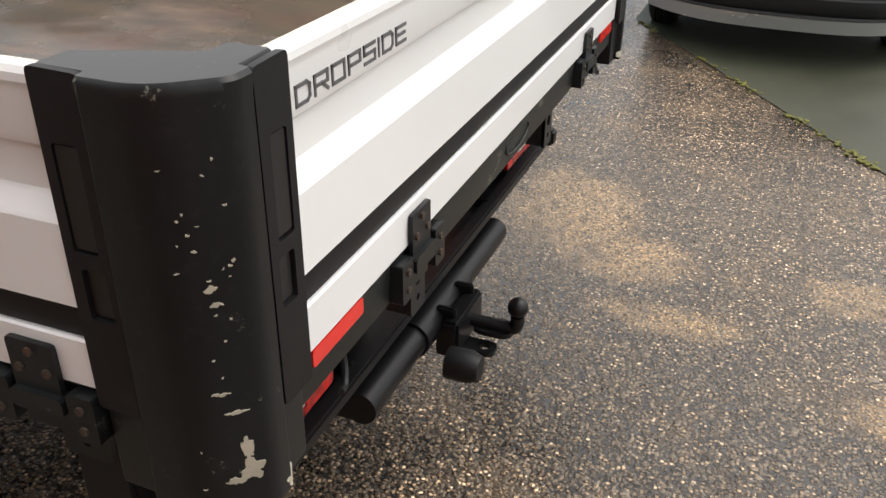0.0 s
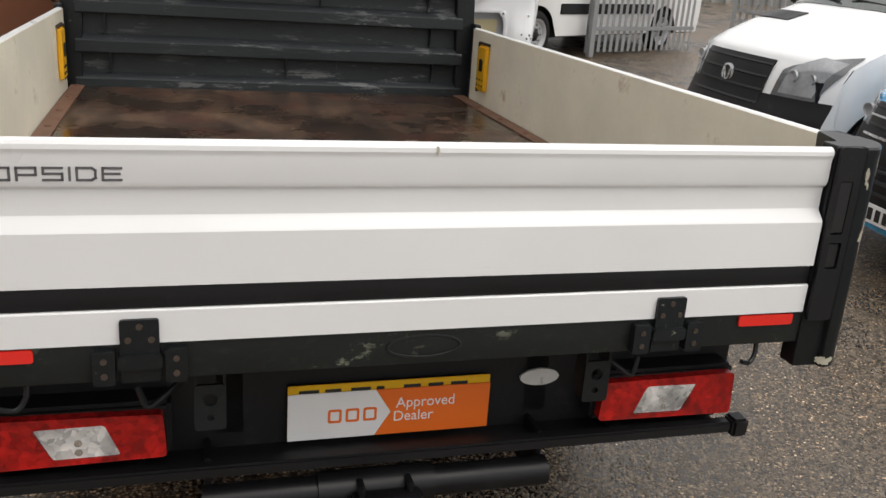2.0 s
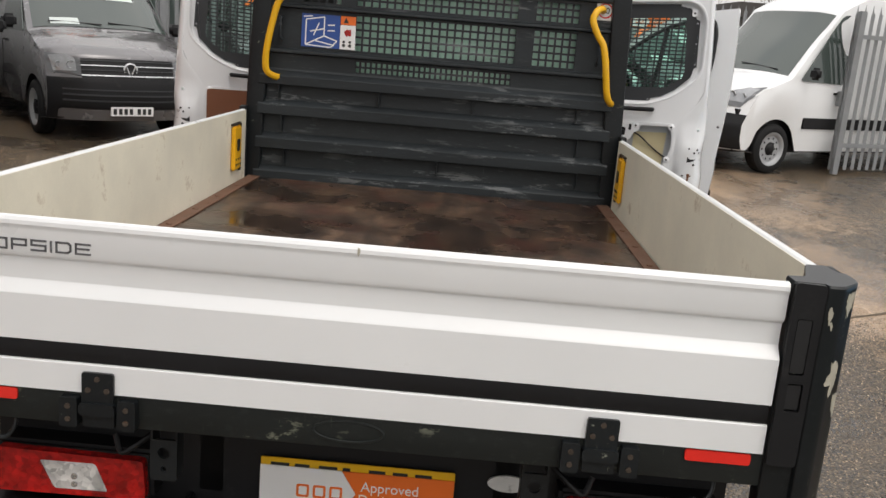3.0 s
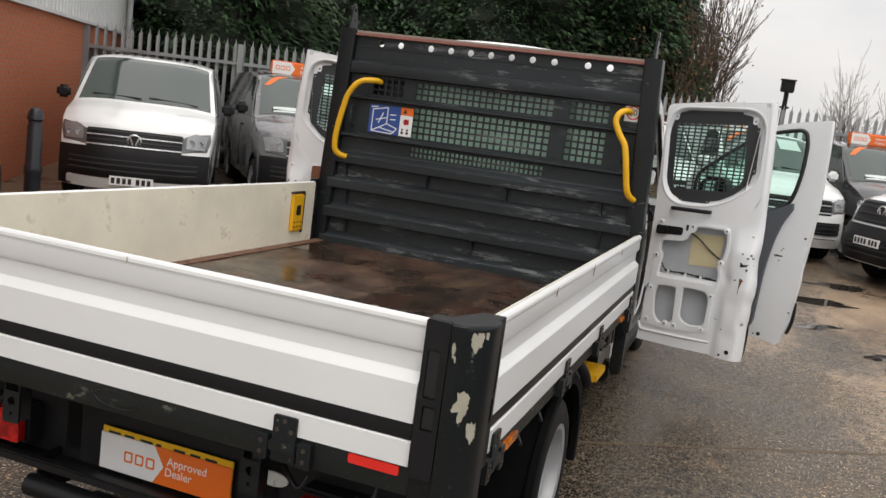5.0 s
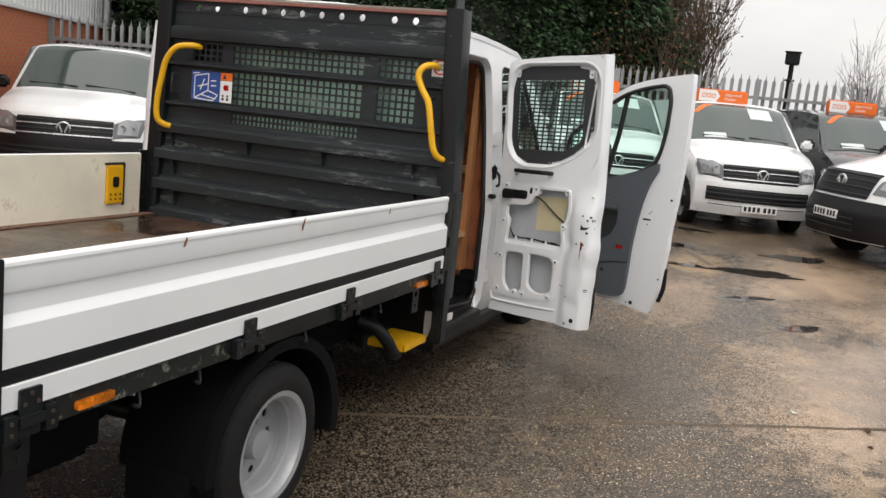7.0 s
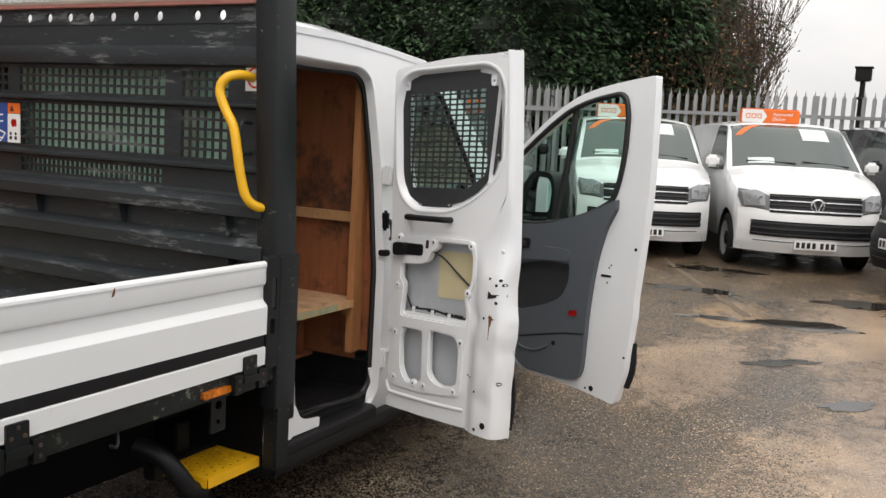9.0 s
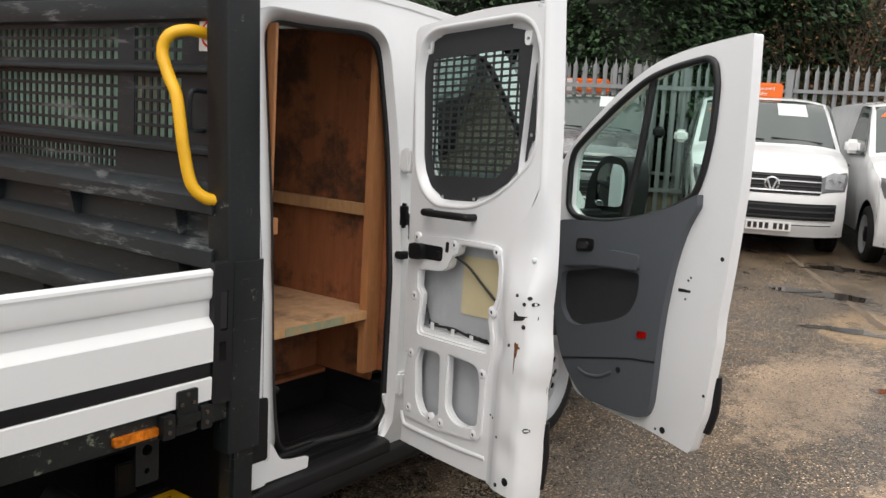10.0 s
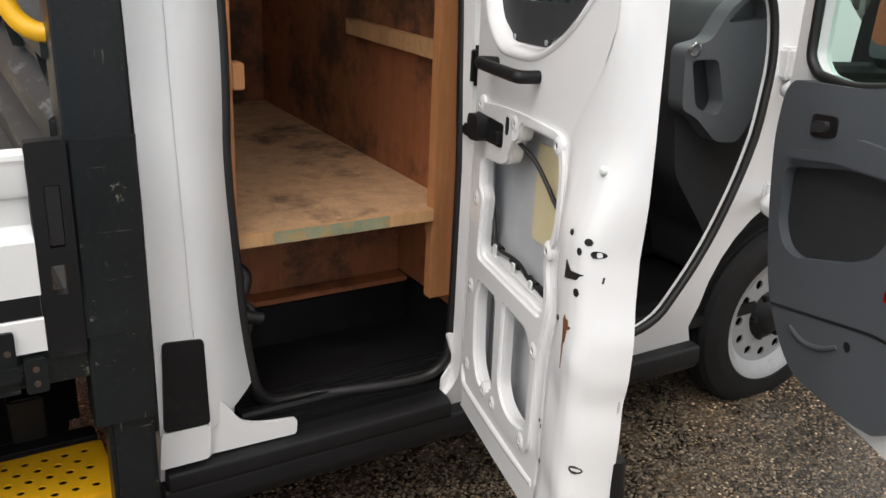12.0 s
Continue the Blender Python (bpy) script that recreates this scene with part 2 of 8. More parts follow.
def plywood(name, base=(0.36, 0.155, 0.062), stains=0.55):
    """Reddish plywood with long grain, knots and dark oily marks."""
    m, nt, b = nodes(name)
    v = coords(nt, (1, 1, 1), False)
    g = coords(nt, (5, 5, 0.6), True)
    grain = tex(nt, "ShaderNodeTexNoise", g, 3.2, 6, 0.65)
    fine = tex(nt, "ShaderNodeTexNoise", g, 22.0, 4, 0.6)
    big = tex(nt, "ShaderNodeTexNoise", v, 3.0, 8, 0.7)
    wear = tex(nt, "ShaderNodeTexNoise", v, 11.0, 8, 0.72)
    lo, hi = tuple(x * 0.70 for x in base), tuple(min(1, x * 1.25) for x in base)
    c = ramp(nt, grain.outputs[0], [(0.3, lo), (0.5, base), (0.72, hi)]).outputs[0]
    pale = ramp(nt, wear.outputs[0], [(0.57, G0), (0.74, (0.4,) * 3)])
    c = mix(nt, pale.outputs[0], c, tuple(min(1, x * 1.2 + 0.08) for x in base))
    c = mix(nt, 0.25, c, ramp(nt, fine.outputs[0], [(0.35, lo), (0.65, hi)]).outputs[0])
    f = ramp(nt, big.outputs[0], [(stains, G0), (stains + 0.12, (0.85,) * 3)])
    c = mix(nt, f.outputs[0], c, (0.035, 0.024, 0.018))
    nt.links.new(c, b.inputs["Base Color"])
    b.inputs["Roughness"].default_value = 0.62
    bump(nt, b, grain.outputs[0], 0.15, 0.002)
    return m


BEDFLOOR = wet_ply("wet_brown_phenolic_ply")
PLY = plywood("reddish_plywood", (0.31, 0.108, 0.045), 0.49)
PLYTOP = plywood("dusty_plywood_shelf", (0.55, 0.335, 0.19), 0.53)
PALETIMBER = plywood("pale_pine_batten", (0.56, 0.32, 0.15), 0.60)
TIMBER = plywood("raw_timber_batten", (0.40, 0.172, 0.066), 0.60)


# sandy silt patches: centre and half sizes in metres
PATCHES = [(1.75, 0.95, 0.40, 0.45), (1.45, 0.10, 0.45, 0.30), (-0.20, 1.55, 0.36, 0.52), (0.06, 1.22, 0.38, 0.26), (0.30, 0.84, 0.36, 0.13), (1.15, 0.58, 0.32, 0.22), (0.95, 1.25, 0.3, 0.2), (-9.5, 1.9, 0.9, 0.5), (-3.4, 3.4, 0.5, 0.2)]
POOL = (-5.35, 3.72, 2.2, 0.95)
# pale washed concrete, painted paler still for its wet sheen: centre and half sizes
WASHED_SHEEN = [(1.75, 0.62, 0.85, 0.60), (-5.2, 3.3, 2.3, 1.05), (-9.5, 3.6, 3.2, 1.6), (-7.4, 1.9, 1.5, 0.6), (-8.3, 2.75, 0.7, 0.36), (-7.3, 3.15, 0.7, 0.36), (-6.4, 3.55, 0.7, 0.40)]


def mask(nt, v, frayed, where, most=1.0):
    """1 inside a frayed oval (centre and half sizes), 0 outside."""
    cx, cy, rx, ry = where
    d = nt.nodes.new("ShaderNodeVectorMath")
    d.operation = "SUBTRACT"
    d.inputs[1].default_value = (cx, cy, 0)
    nt.links.new(v.outputs[0], d.inputs[0])
    k = nt.nodes.new("ShaderNodeVectorMath")
    k.operation = "MULTIPLY"
    k.inputs[1].default_value = (1 / rx, 1 / ry, 0)
    nt.links.new(d.outputs[0], k.inputs[0])
    ln = nt.nodes.new("ShaderNodeVectorMath")
    ln.operation = "LENGTH"
    nt.links.new(k.outputs[0], ln.inputs[0])
    ad = nt.nodes.new("ShaderNodeMath")
    ad.operation = "MULTIPLY_ADD"
    ad.inputs[1].default_value = 1.8
    nt.links.new(frayed.outputs[0], ad.inputs[0])
    nt.links.new(ln.outputs["Value"], ad.inputs[2])
    half = nt.nodes.new("ShaderNodeMath")
    half.operation = "MULTIPLY"
    half.inputs[1].default_value = 0.5
    nt.links.new(ad.outputs[0], half.inputs[0])
    return ramp(nt, half.outputs[0], [(0.74, (most,) * 3), (0.86, G0)]).outputs[0]


def asphalt(name):
    """Coarse worn tarmac: tan and dark chippings standing in a dark wet binder, brown silt, damp film."""
    m, nt, b = nodes(name)
    v = coords(nt, (1, 1, 1), False)
    warp = tex(nt, "ShaderNodeTexNoise", v, 60.0, 2)
    off = nt.nodes.new("ShaderNodeVectorMath")
    off.operation = "MULTIPLY_ADD"
    off.inputs[1].default_value = (0.008, 0.008, 0.0)
    nt.links.new(warp.outputs["Color"], off.inputs[0])
    nt.links.new(v.outputs[0], off.inputs[2])
    stone = tex(nt, "ShaderNodeTexVoronoi", off, 78.0)
    stone2 = tex(nt, "ShaderNodeTexVoronoi", off, 190.0)
    big = tex(nt, "ShaderNodeTexNoise", v, 0.55, 6, 0.62)
    mid = tex(nt, "ShaderNodeTexNoise", v, 2.6, 7, 0.66)
    lump = tex(nt, "ShaderNodeTexNoise", v, 22.0, 4, 0.6)
    sep = nt.nodes.new("ShaderNodeSeparateColor")
    nt.links.new(stone.outputs["Color"], sep.inputs[0])
    sep2 = nt.nodes.new("ShaderNodeSeparateColor")
    nt.links.new(stone2.outputs["Color"], sep2.inputs[0])
    chip = ramp(nt, sep.outputs[0], [(0.0, (0.018, 0.015, 0.013)), (0.40, (0.080, 0.065, 0.049)), (0.70, (0.21, 0.170, 0.124)), (0.92, (0.46, 0.385, 0.29)), (1.0, (0.72, 0.65, 0.55))])
    grit = ramp(nt, sep2.outputs[0], [(0.0, (0.015, 0.013, 0.011)), (0.7, (0.10, 0.082, 0.062)), (1.0, (0.40, 0.34, 0.26))])
    top = ramp(nt, stone.outputs["Distance"], [(0.30, G1), (0.50, G0)])
    c = mix(nt, top.outputs[0], grit.outputs[0], chip.outputs[0])
    dark = ramp(nt, stone.outputs["Distance"], [(0.42, G1), (0.62, (0.10,) * 3)])
    c = mix(nt, 1.0, c, dark.outputs[0], "MULTIPLY")
    silt = ramp(nt, mid.outputs[0], [(0.52, G0), (0.74, (0.32,) * 3)])
    c = mix(nt, silt.outputs[0], c, (0.24, 0.185, 0.125))
    frayed = tex(nt, "ShaderNodeTexNoise", v, 7.0, 8, 0.75)
    for cx, cy, rx, ry in PATCHES + WASHED_SHEEN:
        f = mask(nt, v, frayed, (cx, cy, rx, ry), 0.72)
        sand = mix(nt, top.outputs[0], (0.225, 0.170, 0.105), (0.39, 0.305, 0.195))
        if (cx, cy, rx, ry) in WASHED_SHEEN:
            sand = mix(nt, top.outputs[0], (0.25, 0.205, 0.165), (0.34, 0.28, 0.225))
        c = mix(nt, f, c, sand)
    tone = ramp(nt, big.outputs[0], [(0.35, (1.45, 1.28, 1.08)), (0.65, (2.25, 1.93, 1.60))])
    c = mix(nt, 1.0, c, tone.outputs[0], "MULTIPLY")
    # damp: broad drying patches broken up by smaller ones, and the ground round the truck wet and painted darker for
    # the truck's shade
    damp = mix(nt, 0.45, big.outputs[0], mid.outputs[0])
    wet_shade = mask(nt, v, frayed, (-2.4, 0.75, 3.3, 1.45))
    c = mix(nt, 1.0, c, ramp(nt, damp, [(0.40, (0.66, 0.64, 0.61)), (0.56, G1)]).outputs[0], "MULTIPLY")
    c = mix(nt, wet_shade, c, mix(nt, 1.0, c, (0.36, 0.34, 0.31), "MULTIPLY"))
    damp = mix(nt, wet_shade, damp, (0.36, 0.36, 0.36))
    nt.links.new(c, b.inputs["Base Color"])
    wet = ramp(nt, damp, [(0.40, (0.22,) * 3), (0.60, (0.45,) * 3)])
    # a smooth film of muddy water standing over the chippings
    pool = mask(nt, v, frayed, POOL)
    nt.links.new(mix(nt, pool, wet.outputs[0], (0.16,) * 3), b.inputs["Roughness"])
    b.inputs["Specular IOR Level"].default_value = 0.45
    film = ramp(nt, damp, [(0.40, (0.60,) * 3), (0.60, (0.18,) * 3)])
    nt.links.new(film.outputs[0], b.inputs["Coat Weight"])
    b.inputs["Coat Roughness"].default_value = 0.24
    inv = ramp(nt, stone.outputs["Distance"], [(0.0, G1), (0.35, (0.85,) * 3), (0.62, G0)])
    k = bump(nt, b, inv.outputs[0], 0.9, 0.010)
    nt.links.new(mix(nt, pool, (0.9,) * 3, (0.06,) * 3), k.inputs["Strength"])
    k = bump(nt, b, lump.outputs[0], 0.6, 0.02, k)
    nt.links.new(mix(nt, pool, (0.6,) * 3, (0.04,) * 3), k.inputs["Strength"])
    bump(nt, b, stone2.outputs["Distance"], 0.5, 0.003, k)
    return m


def silt_patch(name, c0, c1):
    """Sandy silt, moss and grit lying on tarmac, broken by the chippings under it."""
    m, nt, b = nodes(name)
    v = coords(nt, (1, 1, 1), False)
    n = tex(nt, "ShaderNodeTexNoise", v, 30.0, 7, 0.7)
    s = tex(nt, "ShaderNodeTexVoronoi", v, 95.0)
    c = ramp(nt, n.outputs[0], [(0.3, c0), (0.7, c1)]).outputs[0]
    e = ramp(nt, s.outputs["Distance"], [(0.3, G1), (0.7, (0.5,) * 3)])
    nt.links.new(mix(nt, 0.8, c, e.outputs[0], "MULTIPLY"), b.inputs["Base Color"])
    b.inputs["Roughness"].default_value = 0.8
    bump(nt, b, n.outputs[0], 0.5, 0.006)
    return m


def water(name):
    m, nt, b = nodes(name)
    v = coords(nt, (1, 1, 1), False)
    n = tex(nt, "ShaderNodeTexNoise", v, 5.0, 3)
    c = ramp(nt, n.outputs[0], [(0.3, (0.018, 0.015, 0.012)), (0.7, (0.04, 0.033, 0.027))])
    nt.links.new(c.outputs[0], b.inputs["Base Color"])
    b.inputs["Roughness"].default_value = 0.04
    bump(nt, b, n.outputs[0], 0.02, 0.01)
    return m


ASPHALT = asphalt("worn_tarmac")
GREENGROUND = paint("smooth_green_tinged_concrete", (0.036, 0.039, 0.022), 0.60, var=0.25, dirt=(0.045, 0.052, 0.03), dirt_scale=3, bumps=0.3, fine=160)
MOSS = silt_patch("yellow_green_moss", (0.075, 0.078, 0.014), (0.22, 0.21, 0.035))
PUDDLE = water("puddle_water")
SLABEDGE = silt_patch("brown_joint", (0.09, 0.066, 0.044), (0.24, 0.175, 0.115))
BRICK = paint("red_brick", (0.45, 0.150, 0.072), 0.85, var=0.22, dirt=(0.22, 0.08, 0.05), dirt_scale=30, bumps=0.4)
MORTAR = paint("pale_mortar", (0.30, 0.22, 0.17), 0.9, var=0.1, bumps=0.4)
CLADDING = paint("white_steel_cladding", (0.62, 0.63, 0.63), 0.45, var=0.05, dirt=(0.45, 0.45, 0.43), dirt_scale=1.5)
GUTTER = paint("dark_green_trim", (0.02, 0.05, 0.045), 0.4, var=0.1)
VANGLASS, _nt, _b = nodes("dark_vehicle_glass")
_b.inputs["Base Color"].default_value = (0.050, 0.066, 0.060, 1)
_b.inputs["Roughness"].default_value = 0.04
_b.inputs["Specular IOR Level"].default_value = 0.8
PAPER = paint("pale_paper", (0.62, 0.68, 0.66), 0.7, var=0.03)
VANWHITE = paint("white_van_paint", (0.78, 0.79, 0.79), 0.2, var=0.02, coat=0.7, bumps=0)
VANGREY = paint("dark_grey_van_paint", (0.055, 0.055, 0.060), 0.25, 0.3, var=0.05, coat=0.8, bumps=0)
VANMID = paint("grey_van_paint", (0.17, 0.165, 0.17), 0.25, 0.4, var=0.05, coat=0.8, bumps=0)
VANBLUE = paint("bright_blue_paint", (0.008, 0.40, 0.82), 0.2, var=0.03, coat=0.8, bumps=0)
VANSILVER = paint("silver_paint", (0.50, 0.51, 0.53), 0.25, 0.5, var=0.04, coat=0.8, bumps=0)
HEADLAMP = paint("headlamp_glass", (0.30, 0.31, 0.32), 0.10, 0.3, var=0.30, fine=30, coat=1.0)
BARK = paint("bark", (0.095, 0.068, 0.048), 0.9, var=0.3, bumps=0.5, dirt=(0.06, 0.05, 0.035))


def leaf(name, c):
    m, nt, b = nodes(name)
    g = nt.nodes.new("ShaderNodeNewGeometry")
    r = ramp(nt, g.outputs["Random Per Island"], [(0.0, tuple(x * 0.45 for x in c)), (0.6, c), (1.0, tuple(min(1, x * 1.9) for x in c))])
    nt.links.new(r.outputs[0], b.inputs["Base Color"])
    b.inputs["Roughness"].default_value = 0.7
    return m


NEEDLE = leaf("conifer_foliage", (0.021, 0.050, 0.016))
AUTUMN = leaf("autumn_leaf", (0.12, 0.060, 0.020))

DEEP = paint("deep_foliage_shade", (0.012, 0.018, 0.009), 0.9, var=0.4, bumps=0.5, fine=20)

STONE = leaf("wet_chipping", (0.125, 0.100, 0.072))
STONE.node_tree.nodes["Principled BSDF"].inputs["Roughness"].default_value = 0.28

BADGE = paint("satin_chrome", (0.62, 0.63, 0.64), 0.28, 0.6, var=0.05, bumps=0)
LAMPGLASS = paint("dark_lamp_glass", (0.10, 0.105, 0.11), 0.08, 0.0, var=0.3, fine=40, coat=1.0, bumps=0.05)


# ---- building helpers ----
def part(name, bm, material, parent=None, label="", smooth=30, at=None):
    """One mesh object from a bmesh, under its thing or part."""
    bmesh.ops.recalc_face_normals(bm, faces=bm.faces)
    me = bpy.data.meshes.new(name)
    bm.to_mesh(me)
    bm.free()
    me.materials.append(material)
    if smooth:
        me.polygons.foreach_set("use_smooth", [True] * len(me.polygons))
        me.set_sharp_from_angle(angle=radians(smooth))
    ob = new(name, me)
    if parent:
        ob.parent = parent
    if at is not None:
        ob.matrix_basis = at
    if label:
        ob["label"] = label
    return ob


def thing(name, label, category, m=Matrix(), group="", kind=""):
    ob = new(name)
    ob.empty_display_size = 0.1
    ob.matrix_basis = m
    return tagged(ob, label, category, group, kind)


def box(bm, x0, x1, y0, y1, z0, z1, b=0.0, m=None, seg=2):
    t = Matrix.Translation(((x0 + x1) / 2, (y0 + y1) / 2, (z0 + z1) / 2)) @ Matrix.Diagonal((abs(x1 - x0), abs(y1 - y0), abs(z1 - z0), 1))
    vs = bmesh.ops.create_cube(bm, size=1, matrix=(m @ t) if m else t)["verts"]
    if b:
        es = {e for v in vs for e in v.link_edges}
        bmesh.ops.bevel(bm, geom=list(es), offset=b, segments=seg, affect="EDGES", clamp_overlap=True)
    return vs


def rounded(pts, r, n=4):
    """A 2D outline with rounded corners; r is one radius or one for each corner."""
    out = []
    for i, p in enumerate(pts):
        rr = r[i] if isinstance(r, (list, tuple)) else r
        p = Vector(p)
        a, c = Vector(pts[i - 1]) - p, Vector(pts[(i + 1) % len(pts)]) - p
        rr = min(rr, a.length * 0.45, c.length * 0.45)
        if rr <= 0.0005:
            out.append(tuple(p))
            continue
        s, e = p + a.normalized() * rr, p + c.normalized() * rr
        for k in range(n + 1):
            t = k / n
            q = s * (1 - t) ** 2 + p * 2 * t * (1 - t) + e * t * t
            out.append(tuple(q))
    return out


def circle(u, v, r, n=16):
    return [(u + r * math.cos(2 * math.pi * k / n), v + r * math.sin(2 * math.pi * k / n)) for k in range(n)]


def plate(bm, outer, holes, w0, w1, fn):
    """A plate with holes: outlines in (u, v), thickness from w0 to w1, put in place by fn(u, v, w)."""
    t = bmesh.new()
    loops, edges = [], []
    for loop in [outer, *holes]:
        vs = [t.verts.new((u, v, 0)) for u, v in loop]
        loops.append(vs)
        edges += [t.edges.new((vs[i - 1], vs[i])) for i in range(len(vs))]
    bmesh.ops.triangle_fill(t, use_beauty=True, use_dissolve=False, edges=edges)
    t.verts.index_update()
    near = [bm.verts.new(fn(v.co.x, v.co.y, w0)) for v in t.verts]
    far = [bm.verts.new(fn(v.co.x, v.co.y, w1)) for v in t.verts]
    for f in t.faces:
        ids = [v.index for v in f.verts]
        bm.faces.new([near[i] for i in ids])
        bm.faces.new([far[i] for i in reversed(ids)])
    for vs in loops:
        for i in range(len(vs)):
            a, c = vs[i - 1].index, vs[i].index
            bm.faces.new((near[a], near[c], far[c], far[a]))
    t.free()


def prism(bm, pts, w0, w1, fn):
    a = [bm.verts.new(fn(u, v, w0)) for u, v in pts]
    c = [bm.verts.new(fn(u, v, w1)) for u, v in pts]
    bm.faces.new(a)
    bm.faces.new(list(reversed(c)))
    for i in range(len(pts)):
        bm.faces.new((a[i - 1], a[i], c[i], c[i - 1]))


def curve(pts, n=6):
    """Points along a smooth curve through pts."""
    ps = [Vector(p) for p in pts]
    out = []
    for i in range(len(ps) - 1):
        a, b, c, d = ps[max(0, i - 1)], ps[i], ps[i + 1], ps[min(len(ps) - 1, i + 2)]
        for k in range(n):
            t = k / n
            out.append(0.5 * (2 * b + (c - a) * t + (2 * a - 5 * b + 4 * c - d) * t * t + (3 * b - a - 3 * c + d) * t ** 3))
    return out + [ps[-1]]


def tube(bm, pts, r, n=10, r1=None):
    ps = [Vector(p) for p in pts]
    rings, ref = [], None
    for i, p in enumerate(ps):
        d = (ps[min(i + 1, len(ps) - 1)] - ps[max(i - 1, 0)]).normalized()
        if ref is None:
            ref = d.orthogonal().normalized()
        ref = (ref - d * ref.dot(d)).normalized()
        side = d.cross(ref)
        rr = r if r1 is None else r + (r1 - r) * i / max(1, len(ps) - 1)
        rings.append([bm.verts.new(p + (ref * math.cos(2 * math.pi * k / n) + side * math.sin(2 * math.pi * k / n)) * rr) for k in range(n)])
    for a, c in zip(rings, rings[1:]):
        for k in range(n):
            bm.faces.new((a[k - 1], a[k], c[k], c[k - 1]))
    bm.faces.new(rings[0])
    bm.faces.new(list(reversed(rings[-1])))


def lathe(bm, prof, fn, n=32):
    """Turns a profile of (radius, height) about an axis; fn(a, b, h) puts it in place."""
    rings = []
    for r, h in prof:
        if r < 1e-5:
            rings.append([bm.verts.new(fn(0, 0, h))])
        else:
            rings.append([bm.verts.new(fn(r * math.cos(2 * math.pi * k / n), r * math.sin(2 * math.pi * k / n), h)) for k in range(n)])
    for a, c in zip(rings, rings[1:]):
        for k in range(n):
            if len(a) > 1 and len(c) > 1:
                bm.faces.new((a[k - 1], a[k], c[k], c[k - 1]))
            elif len(a) > 1:
                bm.faces.new((a[k - 1], a[k], c[0]))
            elif len(c) > 1:
                bm.faces.new((a[0], c[k], c[k - 1]))


def text_mesh(words, size, depth):
    cu = bpy.data.curves.new("lettering", "FONT")
    cu.body, cu.size, cu.extrude, cu.align_x, cu.align_y = words, size, depth, "CENTER", "CENTER"
    tmp = new("lettering", cu)
    me = bpy.data.meshes.new_from_object(tmp.evaluated_get(bpy.context.evaluated_depsgraph_get()))
    bpy.data.objects.remove(tmp)
    return me


def lettering(name, words, size, depth, material, parent, m, label=""):
    me = text_mesh(words, size, depth)
    me.materials.clear()
    me.materials.append(material)
    ob = new(name, me)
    ob.parent, ob.matrix_basis = parent, m
    if label:
        ob["label"] = label
    return ob


def blob(cx, cy, rx, ry, seed, n=40, rough=0.35, turn=0.0):
    """An uneven closed outline round a centre."""
    out = []
    for k in range(n):
        a = 2 * math.pi * k / n
        f = 1 + rough * noise.noise((math.cos(a) * 1.3 + seed, math.sin(a) * 1.3, seed * 2.1)) + rough * 0.5 * noise.noise((math.cos(a) * 4 + seed, math.sin(a) * 4, seed))
        x, y = rx * f * math.cos(a), ry * f * math.sin(a)
        out.append((cx + x * math.cos(turn) - y * math.sin(turn), cy + x * math.sin(turn) + y * math.cos(turn)))
    return out


def smooth01(v):
    v = max(0.0, min(1.0, v))
    return v * v * (3 - 2 * v)


# ---- the yard ----
def rise(x, y=0.0):
    """The yard climbs gently ahead of the truck."""
    return 0.02 * min(18.0, max(0.0, -x - 2.0))


bm = bmesh.new()
xs = [-700, -200, -80, -40, -30, -24, -20, *[-20 + 0.5 * k for k in range(1, 49)], 6, 9, 14, 30, 80, 200, 700]
ys = [-700, -200, -80, -40, -25, *[-18 + 1.0 * k for k in range(36)], 25, 40, 80, 200, 700]
gv = [[bm.verts.new((x, y, rise(x))) for y in ys] for x in xs]
for i in range(len(xs) - 1):
    for j in range(len(ys) - 1):
        bm.faces.new((gv[i][j], gv[i + 1][j], gv[i + 1][j + 1], gv[i][j + 1]))
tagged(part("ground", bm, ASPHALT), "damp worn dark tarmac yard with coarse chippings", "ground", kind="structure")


def lying(name, outline, material, label, category, lift=0.004, cut=0.5):
    """A thin uneven sheet that lies on the ground and follows it."""
    bm = bmesh.new()
    vs = [bm.verts.new((x, y, 0)) for x, y in outline]
    es = [bm.edges.new((vs[i - 1], vs[i])) for i in range(len(vs))]
    bmesh.ops.triangle_fill(bm, use_beauty=True, edges=es)
    for v in bm.verts:
        v.co.z = rise(v.co.x) + lift
    return tagged(part(name, bm, material), label, category, kind="structure")


# smooth greenish pavement with a mossy edge
edge_a, edge_b = Vector((-0.55, 4.76)), Vector((2.6, 0.24))
lying("pavement", [tuple(edge_a), tuple(edge_b), (9, 0.19), (9, 12), (-0.55, 12)], GREENGROUND, "smooth dark greenish concrete apron beside the tarmac", "pavement", 0.006)
bm = bmesh.new()
rng = random.Random(5)
for k in range(420):
    t = rng.random()
    if noise.noise((t * 17, 3.3, 0)) < 0.04:
        continue
    p = edge_a.lerp(edge_b, t)
    q = (p.x + rng.gauss(0, 0.018), p.y + rng.gauss(0, 0.018))
    s = rng.uniform(0.004, 0.014)
    bmesh.ops.create_icosphere(bm, subdivisions=1, radius=s, matrix=Matrix.Translation((q[0], q[1], 0.006 + s * 0.25)) @ Matrix.Diagonal((1.4, 1.4, 0.6, 1)))
tagged(part("moss", bm, MOSS), "yellow green moss along the edge of the concrete", "moss", kind="stuff")

# loose chippings standing proud of the binder where the camera passes
nr = np.random.default_rng(4)


